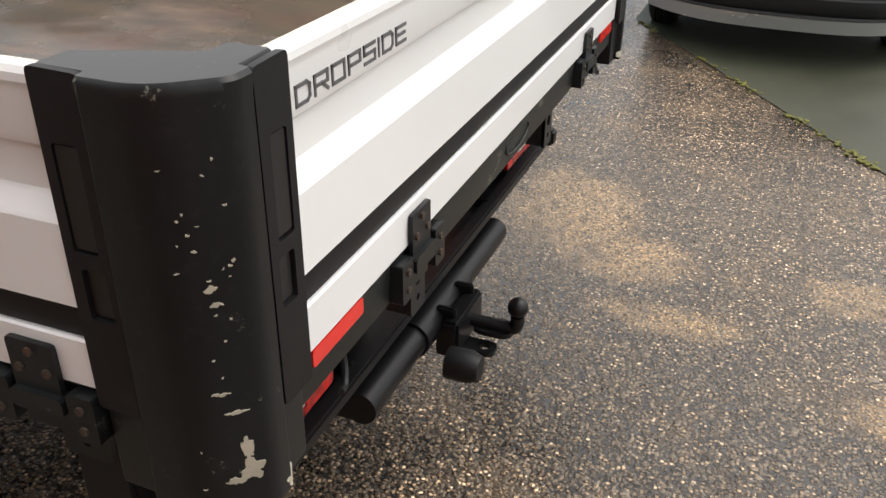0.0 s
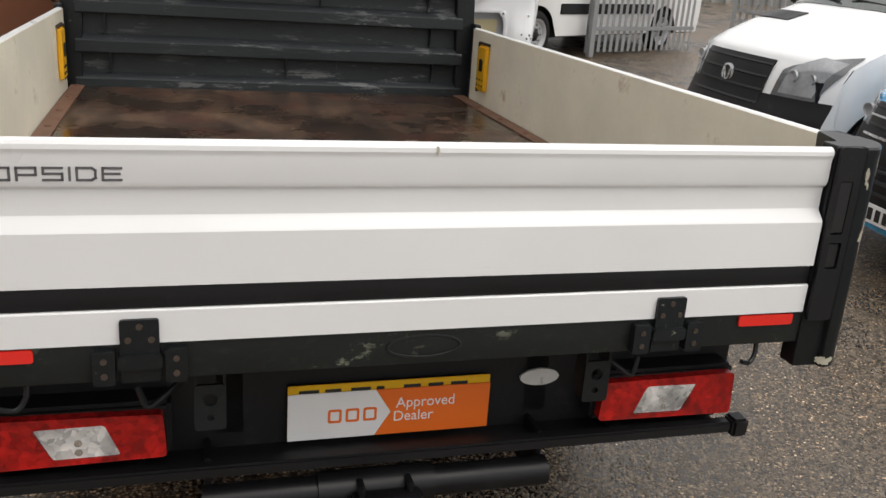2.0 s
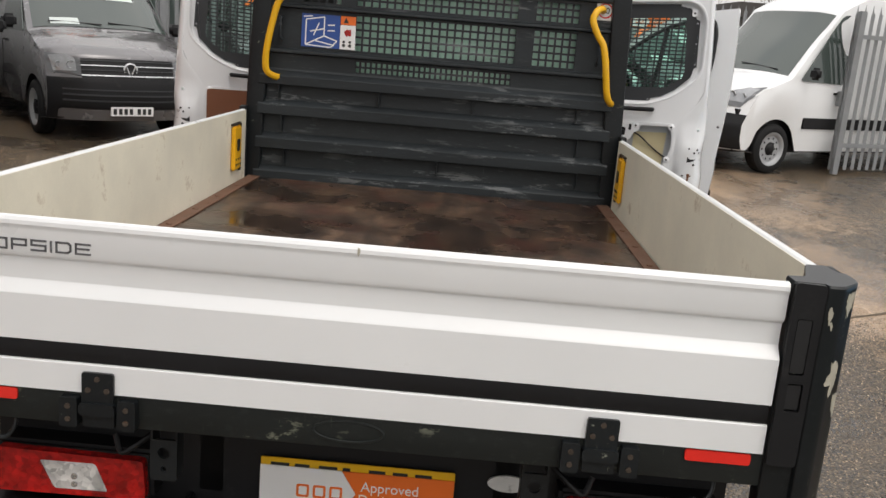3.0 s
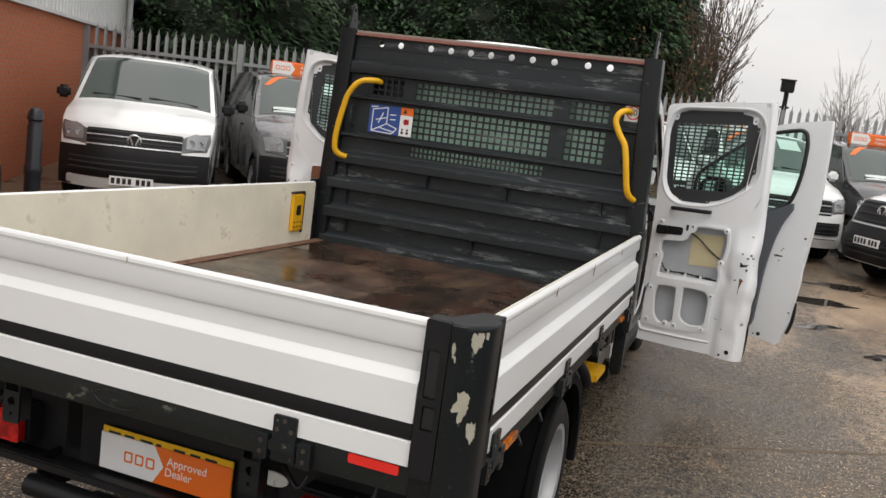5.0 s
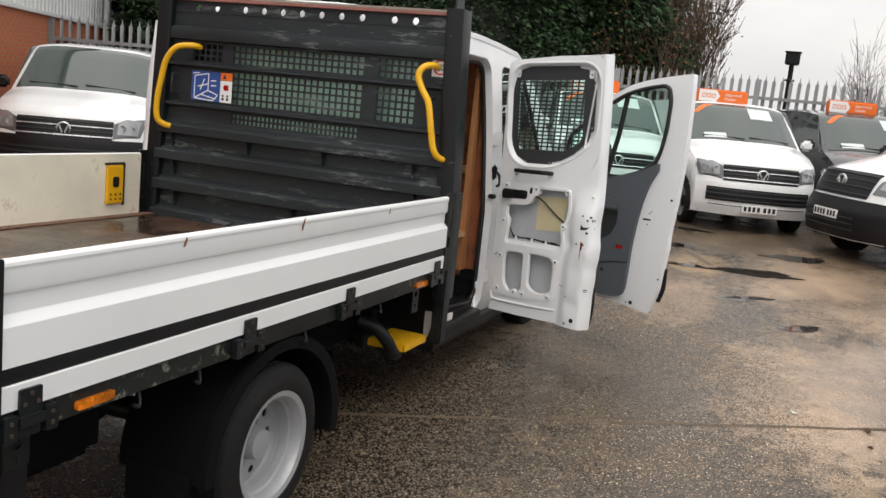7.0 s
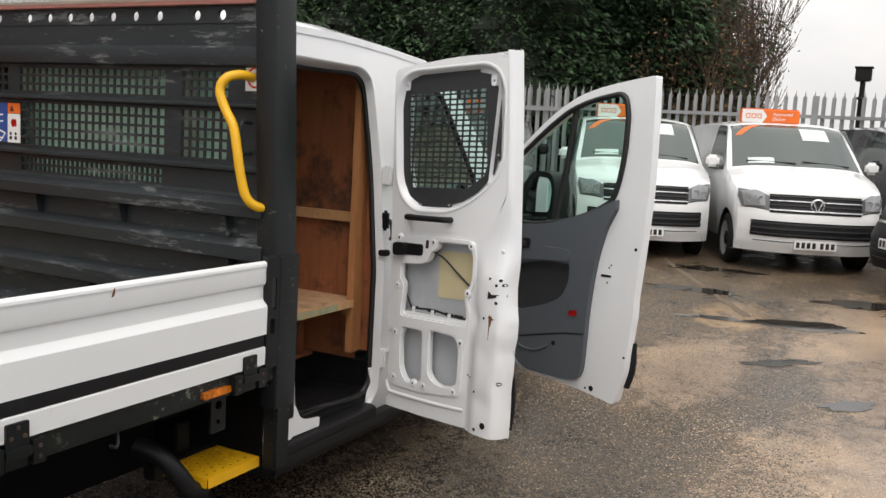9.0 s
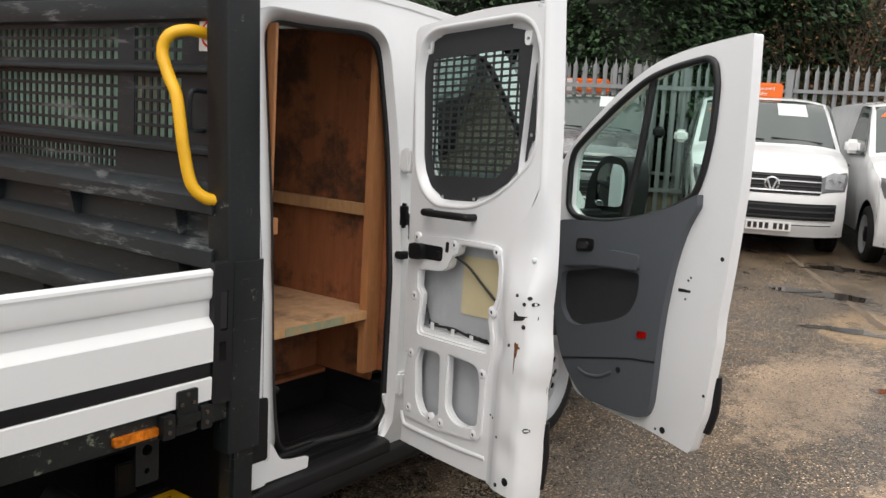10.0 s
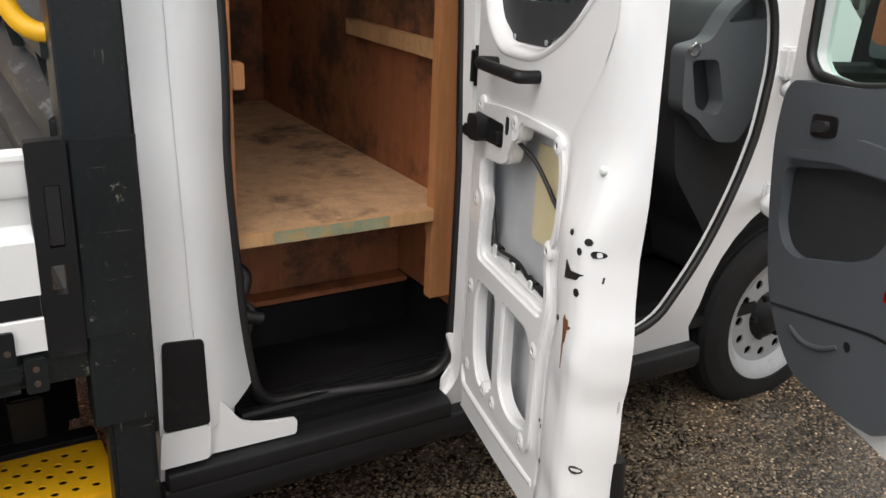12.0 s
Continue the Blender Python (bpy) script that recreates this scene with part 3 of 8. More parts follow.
def chippings(count, x0, x1, y0, y1):
    """Many small flattened six-cornered stones, partly sunk, as arrays of corners and faces."""
    px, py = nr.uniform(x0, x1, count), nr.uniform(y0, y1, count)
    keep = (px - edge_a.x) * (edge_b.y - edge_a.y) - (py - edge_a.y) * (edge_b.x - edge_a.x) > -0.02
    keep |= px < edge_a.x
    # thin out towards the borders of the stretch
    rim = np.minimum.reduce([px - x0, x1 - px, py - y0, y1 - py])
    keep &= nr.random(count) < np.clip(rim / 0.6, 0.0, 1.0)
    keep &= ((px - POOL[0]) / POOL[2]) ** 2 + ((py - POOL[1]) / POOL[3]) ** 2 > nr.uniform(0.4, 1.0, count)
    px, py = px[keep], py[keep]
    n = len(px)
    size = nr.uniform(0.0035, 0.0085, n) * (1 + 0.5 * (nr.random(n) > 0.9))
    turn = nr.uniform(0, 6.283, n)
    co = np.zeros((n, 5, 3))
    for i, (a, h) in enumerate(((0.0, 0.05), (1.6, 0.0), (3.1, 0.08), (4.6, 0.02))):
        r = size * nr.uniform(0.65, 1.25, n)
        co[:, i, 0], co[:, i, 1] = px + r * np.cos(turn + a), py + r * np.sin(turn + a)
        co[:, i, 2] = size * (h - 0.12 + nr.uniform(-0.1, 0.12, n))
    co[:, 4, 0], co[:, 4, 1] = px + size * nr.uniform(-0.4, 0.4, n), py + size * nr.uniform(-0.4, 0.4, n)
    co[:, 4, 2] = size * nr.uniform(0.35, 0.85, n)
    co[:, :, 2] += 0.02 * np.clip(-co[:, :, 0] - 2.0, 0, 18)[:, :]
    tri = np.array([(0, 1, 4), (1, 2, 4), (2, 3, 4), (3, 0, 4)])
    return co.reshape(-1, 3), (tri[None] + 5 * np.arange(n)[:, None, None]).reshape(-1, 3)


sets = [chippings(66000, -1.2, 2.6, -0.7, 2.6), chippings(105000, -5.9, -0.1, 0.2, 3.6), chippings(16000, -8.5, -4.9, 1.0, 4.1)]
co = np.concatenate([a for a, b in sets])
base = np.cumsum([0] + [len(a) for a, b in sets])
fa = np.concatenate([b + k for (a, b), k in zip(sets, base)])
me = bpy.data.meshes.new("chippings")
me.vertices.add(len(co))
me.vertices.foreach_set("co", co.ravel())
me.loops.add(len(fa) * 3)
me.loops.foreach_set("vertex_index", fa.ravel().astype(np.int32))
me.polygons.add(len(fa))
me.polygons.foreach_set("loop_start", np.arange(0, len(fa) * 3, 3, dtype=np.int32))
me.update()
me.materials.append(STONE)
tagged(new("chippings", me), "loose tan and dark wet chippings in the tarmac", "gravel", kind="stuff")


# ---- the dropside truck ----
RAKE = -0.95
truck = thing("dropside_truck", "white double cab dropside pickup truck with dark steel frame, doors open", "truck", pose(0, 0, 0, 0, RAKE, 0))

BOARD = [(-0.028, 1.351), (-0.022, 1.357), (-0.012, 1.360), (-0.002, 1.357), (0.003, 1.350), (0.004, 1.341), (0.001, 1.334), (0.000, 1.328), (0.001, 1.280), (-0.003, 1.270), (-0.011, 1.263), (-0.012, 1.258), (-0.012, 1.212), (-0.009, 1.206),
         (0.008, 1.189), (0.011, 1.183), (0.011, 1.075), (-0.010, 1.072), (-0.010, 1.025), (0.005, 1.025), (0.008, 1.022), (0.007, 0.954), (-0.028, 0.950)]


def board(name, label, fn, w0, w1, hinges, hinge_fn):
    """A drop side: ribbed white panel with a black rubbing strip, pale inner face and steel hinges."""
    bm = bmesh.new()
    prism(bm, BOARD, w0, w1, fn)
    panel = part(name, bm, WHITE, truck, label, 25)
    bm = bmesh.new()
    prism(bm, rounded([(-0.011, 1.026), (0.003, 1.026), (0.003, 1.071), (-0.011, 1.071)], 0.004, 2), w0 + 0.002, w1 - 0.002, fn)
    part("rubbing_strip", bm, BLACK, panel, "black rubber strip")
    bm = bmesh.new()
    prism(bm, [(-0.031, 0.962), (-0.029, 0.962), (-0.029, 1.354), (-0.031, 1.354)], w0 + 0.002, w1 - 0.002, fn)
    part("inner_face", bm, CREAM, panel, "worn cream painted inner face")
    for h in hinges:
        bm = bmesh.new()
        f = lambda u, v, w, h=h: hinge_fn(u, v, w, h)
        plate(bm, rounded([(-0.037, 0.930), (0.037, 0.930), (0.037, 1.008), (-0.037, 1.008)], 0.006, 2), [], 0.009, 0.017, f)
        prism(bm, rounded([(-0.042, 0.905), (0.042, 0.905), (0.042, 0.935), (-0.042, 0.935)], 0.01, 3), 0.004, 0.026, f)
        prism(bm, rounded([(-0.037, 0.872), (0.037, 0.872), (0.037, 0.906), (-0.037, 0.906)], 0.004, 2), 0.000, 0.012, f)
        hg = part("hinge", bm, DARK, panel, "dark steel hinge", 30)
        for u in (-0.068, 0.068):
            bm = bmesh.new()
            prism(bm, rounded([(u - 0.021, 0.872), (u + 0.021, 0.872), (u + 0.021, 0.945), (u - 0.021, 0.945)], 0.007, 3), -0.004, 0.022, f)
            part("hinge_bracket", bm, DARK, hg, "dark hinge bracket")
        for u, v, o in ((-0.022, 0.966, 0.017), (0.022, 0.966, 0.017), (0.0, 0.994, 0.017), (-0.068, 0.925, 0.022), (-0.068, 0.893, 0.022), (0.068, 0.925, 0.022), (0.068, 0.893, 0.022)):
            bm = bmesh.new()
            prism(bm, circle(u, v, 0.0065, 8), o - 0.002, o + 0.004, f)
            part("bolt", bm, BOLT, hg)
    return panel


def on_tail(u, v, w):
    return (u, w, v)


def on_right(u, v, w):
    return (w, 1.095 + u, v)


def on_left(u, v, w):
    return (w, -1.095 - u, v)


tail = board("tailgate", "ribbed white tailgate with black strip", on_tail, -0.952, 0.952, (-0.583, 0.583), lambda u, v, w, h: (w, h + u, v))
right_board = board("side_board", "ribbed white side board, scraped top edge", on_right, -3.145, -0.187, (-0.285, -1.285, -2.055, -3.05), lambda u, v, w, h: (h + u, 1.095 + w, v))
left_board = board("side_board", "ribbed white side board, cream inside", on_left, -3.145, -0.187, (-0.285, -1.285, -2.055, -3.05), lambda u, v, w, h: (h + u, -1.095 - w, v))

# lettering on the tailgate
M_TAIL = Matrix(((0, 0, 1, 0), (1, 0, 0, 0), (0, 1, 0, 0), (0, 0, 0, 1)))
GLYPH = {"D": [(0, 0, 0, 1), (0, 1, 0.8, 1), (0.8, 1, 1, 0.8), (1, 0.8, 1, 0.2), (1, 0.2, 0.8, 0), (0.8, 0, 0, 0)], "R": [(0, 0, 0, 1), (0, 1, 1, 1), (1, 1, 1, 0.45), (1, 0.45, 0, 0.45), (0.55, 0.45, 1, 0)],
         "O": [(0, 0, 0, 1), (0, 1, 1, 1), (1, 1, 1, 0), (1, 0, 0, 0)], "P": [(0, 0, 0, 1), (0, 1, 1, 1), (1, 1, 1, 0.42), (1, 0.42, 0, 0.42)], "S": [(1, 1, 0, 1), (0, 1, 0, 0.52), (0, 0.52, 1, 0.52), (1, 0.52, 1, 0), (1, 0, 0, 0)],
         "I": [(0, 0, 0, 1)], "E": [(1, 1, 0, 1), (0, 1, 0, 0), (0, 0, 1, 0), (0, 0.52, 0.9, 0.52)]}
bm = bmesh.new()
gy = -0.914
for ch in "DROPSIDE":
    gw = 0.0 if ch == "I" else 0.0318
    for x0, y0, x1, y1 in GLYPH[ch]:
        p, q = Vector((gy + x0 * gw, 1.2835 + y0 * 0.0225)), Vector((gy + x1 * gw, 1.2835 + y1 * 0.0225))
        d = (q - p).normalized() * 0.0023
        n = Vector((-d.y, d.x))
        prism(bm, [tuple(p - d - n), tuple(q + d - n), tuple(q + d + n), tuple(p - d + n)], -0.001, 0.0022, lambda u, v, w: (w, u, v))
    gy += gw + 0.0125
part("lettering", bm, LETTER, tail, "grey letters reading DROPSIDE", 0)
bm = bmesh.new()
plate(bm, blob(-0.0, 1.345, 0.003, 0.010, 3.0, 16, 0.5), [], 0.0035, 0.0045, lambda u, v, w: (w, u, v))
part("paint_chip", bm, CHIPM, tail, "small chip with pale undercoat")
for x, z, r in ((-0.9, 1.355, 0.014), (-1.62, 1.352, 0.018), (-2.4, 1.352, 0.012)):
    bm = bmesh.new()
    plate(bm, blob(x, z - 0.02, r * 0.35, r * 1.2, x, 16, 0.5, 0.3), [], 0.0035, 0.0045, lambda u, v, w: (u, 1.095 + w, v))
    part("paint_chip", bm, RUST, right_board, "scraped paint")

# bed
bm = bmesh.new()
box(bm, -3.295, -0.035, -1.058, 1.058, 0.935, 0.965)
part("bed_floor", bm, BEDFLOOR, truck, "wet brown phenolic plywood bed floor", 0)
for s in (-1, 1):
    bm = bmesh.new()
    box(bm, -3.23, -0.05, s * 0.990, s * 1.057, 0.966, 0.971)
    for k in range(9):
        lathe(bm, [(0, 0.976), (0.012, 0.976), (0.014, 0.972), (0.014, 0.965)], lambda a, b, h, k=k: (-0.3 - 0.36 * k + a, s * 1.022 + b, h), 10)
    part("bed_edge_strip", bm, RUSTEDGE, truck, "rusty steel edge strip")
bm = bmesh.new()
prism(bm, rounded([(-0.085, 0.868), (-0.004, 0.868), (0.000, 0.95), (-0.004, 0.957), (-0.085, 0.957)], 0.006, 2), -1.05, 1.05, lambda u, v, w: (u, w, v))
beam = part("rear_beam", bm, BEAM, truck, "scratched dark rear beam with embossed oval")
bm = bmesh.new()
ring = [(0.082 * math.cos(2 * math.pi * k / 40), 0.913 + 0.026 * math.sin(2 * math.pi * k / 40)) for k in range(41)]
tube(bm, [(-0.001, u, v) for u, v in ring], 0.003, 6)
part("embossed_oval", bm, BEAM, beam)
for s in (-1, 1):
    bm = bmesh.new()
    prism(bm, rounded([(1.02, 0.868), (1.083, 0.868), (1.087, 0.95), (1.083, 0.957), (1.02, 0.957)], 0.006, 2), -3.27, -0.1, lambda u, v, w: (w, s * u, v))
    part("side_beam", bm, BEAM, truck, "dark steel side beam")
    bm = bmesh.new()
    plate(bm, rounded([(0.778, 0.922), (0.928, 0.922), (0.928, 0.949), (0.778, 0.949)], 0.006, 2), [], 0.000, 0.006, lambda u, v, w: (w, s * u, v))
    part("rear_reflector", bm, REFLECT, truck, "red reflector")
    for x in (-0.535, -2.885):
        bm = bmesh.new()
        prism(bm, rounded([(x - 0.073, 0.886), (x + 0.073, 0.886), (x + 0.073, 0.913), (x - 0.073, 0.913)], 0.008, 3), 1.085, 1.099, lambda u, v, w: (u, s * w, v))
        part("side_marker", bm, AMBER, truck, "amber side marker")
    for x in (-0.75, -1.05, -1.75, -2.45):
        bm = bmesh.new()
        tube(bm, curve([(x, s * 1.06, 0.88), (x, s * 1.07, 0.84), (x + 0.02, s * 1.085, 0.822), (x + 0.045, s * 1.085, 0.835)], 4), 0.006, 8)
        part("rope_hook", bm, DARK, truck)
for y in (-0.80, 0.86):
    bm = bmesh.new()
    tube(bm, curve([(-0.03, y, 0.885), (-0.02, y, 0.84), (-0.01, y - 0.02, 0.815), (0.0, y - 0.05, 0.825)], 4), 0.006, 8)
    part("rope_hook", bm, DARK, truck)


# corner posts with their latch strips
POST = [(-0.050, 0.958), (0.004, 0.958), (0.006, 1.024), (0.022, 1.027), (0.022, 1.060), (-0.042, 1.121), (-0.121, 1.120), (-0.124, 1.104), (-0.190, 1.101), (-0.190, 1.050), (-0.050, 1.000)]
POSTR = [0.004, 0.004, 0.001, 0.004, 0.040, 0.040, 0.004, 0.001, 0.006, 0.01, 0.02]


def corner_post(s):
    """Rounded steel post at a rear corner; s is the side."""
    out = rounded(POST, POSTR, 6)
    bm = bmesh.new()
    rows = [(0.806, 0.985), (0.815, 1.0), (1.338, 1.0), (1.350, 1.015), (1.360, 1.015), (1.365, 0.97)]
    cx, cy = -0.08, 1.03
    rings = [[bm.verts.new((cx + (u - cx) * k, s * (cy + (v - cy) * k), z)) for u, v in out] for z, k in rows]
    for a, c in zip(rings, rings[1:]):
        for i in range(len(out)):
            bm.faces.new((a[i - 1], a[i], c[i], c[i - 1]))
    bm.faces.new(rings[0])
    bm.faces.new(rings[-1])
    post = part("corner_post", bm, DARK, truck, "scuffed dark corner post with chipped paint", 40)
    strips = (lambda u, v, w: (0.0115 + w, s * (0.958 + u), v), lambda u, v, w: (-0.190 + u, s * (1.101 + w), v))
    for f in strips:
        bm = bmesh.new()
        sl = [rounded([(0.018, 1.068), (0.052, 1.068), (0.052, 1.135), (0.018, 1.135)], 0.005, 2), rounded([(0.014, 1.155), (0.048, 1.155), (0.048, 1.285), (0.014, 1.285)], 0.005, 2)]
        plate(bm, rounded([(0.0, 0.935), (0.066, 0.935), (0.068, 1.364), (0.0, 1.366)], 0.008, 3), sl, 0.0, 0.010, f)
        strip = part("latch_strip", bm, BLACK, post, "black latch strip with recessed catch", 30)
        bm = bmesh.new()
        prism(bm, rounded([(0.016, 1.16), (0.047, 1.16), (0.047, 1.283), (0.016, 1.283)], 0.004, 2), 0.001, 0.008, f)
        part("latch_lever", bm, SEAL, post, "black latch lever")
        bm = bmesh.new()
        prism(bm, rounded([(0.020, 1.072), (0.050, 1.072), (0.050, 1.130), (0.020, 1.130)], 0.004, 2), 0.0008, 0.004, f)
        part("latch_slot", bm, SEAL, post)
    return post


post_r, post_l = corner_post(1), corner_post(-1)


def chip(post, s, u, z, ru, rz, seed, face):
    """A flake of bared undercoat on a post, on its rear, slanted or side face."""
    bm = bmesh.new()
    if face == "rear":
        u -= 1.098
    walkway = [Vector(p) for p in rounded(POST, POSTR, 6)]
    i0 = min(range(len(walkway)), key=lambda i: (walkway[i] - Vector((0.022, 1.0275))).length)
    walkway = walkway[i0:i0 + 22]

    def f(a, b, w):
        d = a + 0.074
        for p, q in zip(walkway, walkway[1:]):
            l = (q - p).length
            if d <= l or q is walkway[-1]:
                e = (q - p) / max(l, 1e-6)
                g = p + e * d + Vector((-e.y, e.x)) * -w
                return (g.x, s * g.y, b)
            d -= l

    plate(bm, [(a + 0.0022 * noise.noise((a * 260, b * 260, seed)), b + 0.0022 * noise.noise((a * 260, b * 260, seed + 5))) for a, b in blob(u, z, ru, rz, seed, 40, 0.7)], [], -0.001, 0.0012, f)
    part("paint_chip", bm, CHIPM, post, "pale chipped patch")


chip(post_r, 1, 0.0, 1.325, 0.015, 0.026, 1.2, "corner")
chip(post_r, 1, 0.030, 1.34, 0.006, 0.012, 1.9, "corner")
chip(post_r, 1, -0.020, 1.155, 0.022, 0.036, 2.4, "corner")
chip(post_r, 1, 0.020, 1.075, 0.016, 0.030, 3.7, "corner")
chip(post_r, 1, 1.036, 1.30, 0.004, 0.020, 4.1, "rear")
chip(post_r, 1, 1.042, 1.275, 0.003, 0.008, 5.5, "rear")
chip(post_r, 1, 0.0, 0.835, 0.018, 0.010, 6.1, "corner")
chip(post_r, 1, 1.030, 0.825, 0.022, 0.010, 7.3, "rear")
chip(post_l, -1, -0.015, 0.875, 0.013, 0.014, 8.2, "corner")
chip(post_l, -1, 0.004, 0.862, 0.010, 0.005, 8.7, "corner")
chip(post_l, -1, -0.012, 0.910, 0.006, 0.016, 9.1, "corner")
chip(post_l, -1, 0.010, 0.995, 0.012, 0.002, 10.4, "corner")
chip(post_l, -1, -0.005, 0.965, 0.013, 0.002, 11.9, "corner")
chip(post_l, -1, 0.0, 1.115, 0.006, 0.003, 12.3, "corner")
chip(post_l, -1, 0.005, 1.135, 0.006, 0.004, 12.9, "corner")
chip(post_l, -1, 1.02, 0.822, 0.020, 0.008, 13.3, "rear")
for k in range(26):
    rr = random.Random(k)
    chip(post_l, -1, rr.uniform(-0.03, 0.045), rr.uniform(0.85, 1.30), rr.uniform(0.0008, 0.0025), rr.uniform(0.0006, 0.0014), 20 + k, "corner")

# front posts beside the cab
for s in (-1, 1):
    bm = bmesh.new()
    prism(bm, rounded([(-3.219, 1.02), (-3.219, 1.104), (-3.347, 1.104), (-3.347, 1.02)], 0.012, 3), 0.755, 1.372, lambda u, v, w: (u, s * v, w))
    fp = part("front_post", bm, DARK, truck, "dark steel front post")
    bm = bmesh.new()
    f = lambda u, v, w: (-3.218 + u * 0.76, s * (1.095 + w), v)
    sl = [rounded([(0.030, 1.068), (0.066, 1.068), (0.066, 1.130), (0.030, 1.130)], 0.005, 2), rounded([(0.024, 1.165), (0.062, 1.165), (0.062, 1.29), (0.024, 1.29)], 0.005, 2)]
    plate(bm, rounded([(0.0, 0.935), (0.094, 0.935), (0.096, 1.374), (0.0, 1.376)], 0.008, 3), sl, -0.02, 0.010, f)
    part("latch_strip", bm, BLACK, fp, "black latch strip")
    bm = bmesh.new()
    prism(bm, rounded([(0.026, 1.17), (0.060, 1.17), (0.060, 1.288), (0.026, 1.288)], 0.004, 2), -0.019, 0.007, f)
    part("latch_lever", bm, SEAL, fp)
    bm = bmesh.new()
    box(bm, -3.342, -3.245, s * 1.02, s * 1.088, 0.48, 0.76, 0.01)
    part("post_extension", bm, DARK, fp)
    bm = bmesh.new()
    yy = s * 1.062
    box(bm, -2.97, -2.83, yy - s * 0.022, yy, 1.045, 1.285, 0.008)
    lat = part("board_latch", bm, YELLOW, truck, "yellow painted board latch with black slot")
    bm = bmesh.new()
    prism(bm, rounded([(-2.925, 1.15), (-2.875, 1.15), (-2.875, 1.215), (-2.925, 1.215)], 0.014, 3), 1.036, 1.0415, lambda u, v, w: (u, s * w, v))
    part("latch_slot", bm, SEAL, lat)
    for zz in (1.075, 1.105):
        for xx in (-2.94, -2.9, -2.86):
            bm = bmesh.new()
            prism(bm, circle(xx, zz, 0.006, 8), 1.036, 1.0415, lambda u, v, w: (u, s * w, v))
            part("drilled_hole", bm, SEAL, lat)
    bm = bmesh.new()
    box(bm, -2.99, -2.975, yy - s * 0.016, yy, 1.03, 1.30, 0.004)
    box(bm, -2.99, -2.82, yy - s * 0.012, yy, 1.288, 1.302, 0.004)
    part("latch_frame", bm, BOLT, lat)

# ---- headboard ----
bm = bmesh.new()
HX = -3.262
RP = [(HX, 0.965), (HX + 0.055, 0.965), (HX + 0.055, 1.005), (HX + 0.051, 1.010), (HX + 0.004, 1.035), (HX, 1.135), (HX + 0.054, 1.139), (HX + 0.058, 1.143), (HX + 0.058, 1.198), (HX + 0.053, 1.203), (HX + 0.004, 1.232),
      (HX, 1.332), (HX + 0.054, 1.336), (HX + 0.058, 1.340), (HX + 0.058, 1.393), (HX + 0.053, 1.398), (HX + 0.004, 1.425), (HX, 1.505), (HX + 0.054, 1.508), (HX + 0.058, 1.512), (HX + 0.058, 1.558), (HX + 0.053, 1.563), (HX + 0.004, 1.588), (HX, 1.60), (HX - 0.02, 1.60), (HX - 0.02, 0.965)]
prism(bm, RP, -1.0, 1.0, lambda u, v, w: (u, w * (1.032 - 0.055 * (v - 0.965) / 1.4), v))
headboard = part("headboard", bm, HEAD, truck, "ribbed dark steel headboard with wire mesh windows", 25)
strips = [(-1.01, 1.01, 1.60, 1.605), (-1.0, -0.475, 1.605, 1.675), (0.425, 1.0, 1.605, 1.675), (-1.0, 1.0, 1.675, 1.725),
          (-1.0, -0.485, 1.725, 1.930), (0.435, 0.530, 1.725, 1.930), (0.780, 1.0, 1.725, 1.930), (-0.99, 0.99, 1.930, 1.975),
          (-0.99, -0.79, 1.975, 2.090), (-0.565, -0.485, 1.975, 2.090), (0.435, 0.530, 1.975, 2.090), (0.780, 0.99, 1.975, 2.090), (-0.98, 0.98, 2.090, 2.275)]
bm = bmesh.new()
for y0, y1, z0, z1 in strips:
    box(bm, HX - 0.012, HX, y0, y1, z0, z1)
part("back_panel", bm, HEAD, headboard, "", 0)
for z0, z1, d in ((1.682, 1.718, 0.030), (1.936, 1.968, 0.030), (2.100, 2.190, 0.035)):
    bm = bmesh.new()
    prism(bm, rounded([(HX, z0), (HX + d, z0 + 0.006), (HX + d, z1 - 0.012), (HX, z1)], 0.005, 2), -0.99, 0.99, lambda u, v, w: (u, w, v))
    part("rib", bm, HEAD, headboard, "scuffed horizontal steel rib")
for y, z0, z1 in ((-0.9, 1.42, 1.51), (-0.32, 1.42, 1.51), (0.22, 1.42, 1.51), (0.82, 1.42, 1.51), (-0.86, 1.04, 1.135), (0.04, 1.04, 1.135), (0.86, 1.04, 1.135), (-0.88, 1.23, 1.335), (0.84, 1.23, 1.335)):
    bm = bmesh.new()
    prism(bm, [(HX, z0), (HX + 0.030, z0 + 0.005), (HX + 0.050, z1), (HX, z1)], y - 0.004, y + 0.004, lambda u, v, w: (u, w, v))
    part("gusset", bm, HEAD, headboard, "", 0)


def wire(name, y0, y1, z0, z1, pitch, bar, x, parent, material, m=None, label=""):
    """Square wire mesh of crossing flat bars."""
    bm = bmesh.new()
    ny, nz = max(1, round((y1 - y0) / pitch)), max(1, round((z1 - z0) / pitch))
    for k in range(ny + 1):
        y = y0 + (y1 - y0) * k / ny
        box(bm, x - 0.004, x + 0.002, y - bar / 2, y + bar / 2, z0, z1)
    for k in range(nz + 1):
        z = z0 + (z1 - z0) * k / nz
        box(bm, x - 0.002, x + 0.004, y0, y1, z - bar / 2, z + bar / 2)
    return part(name, bm, material, parent, label, 0, m)


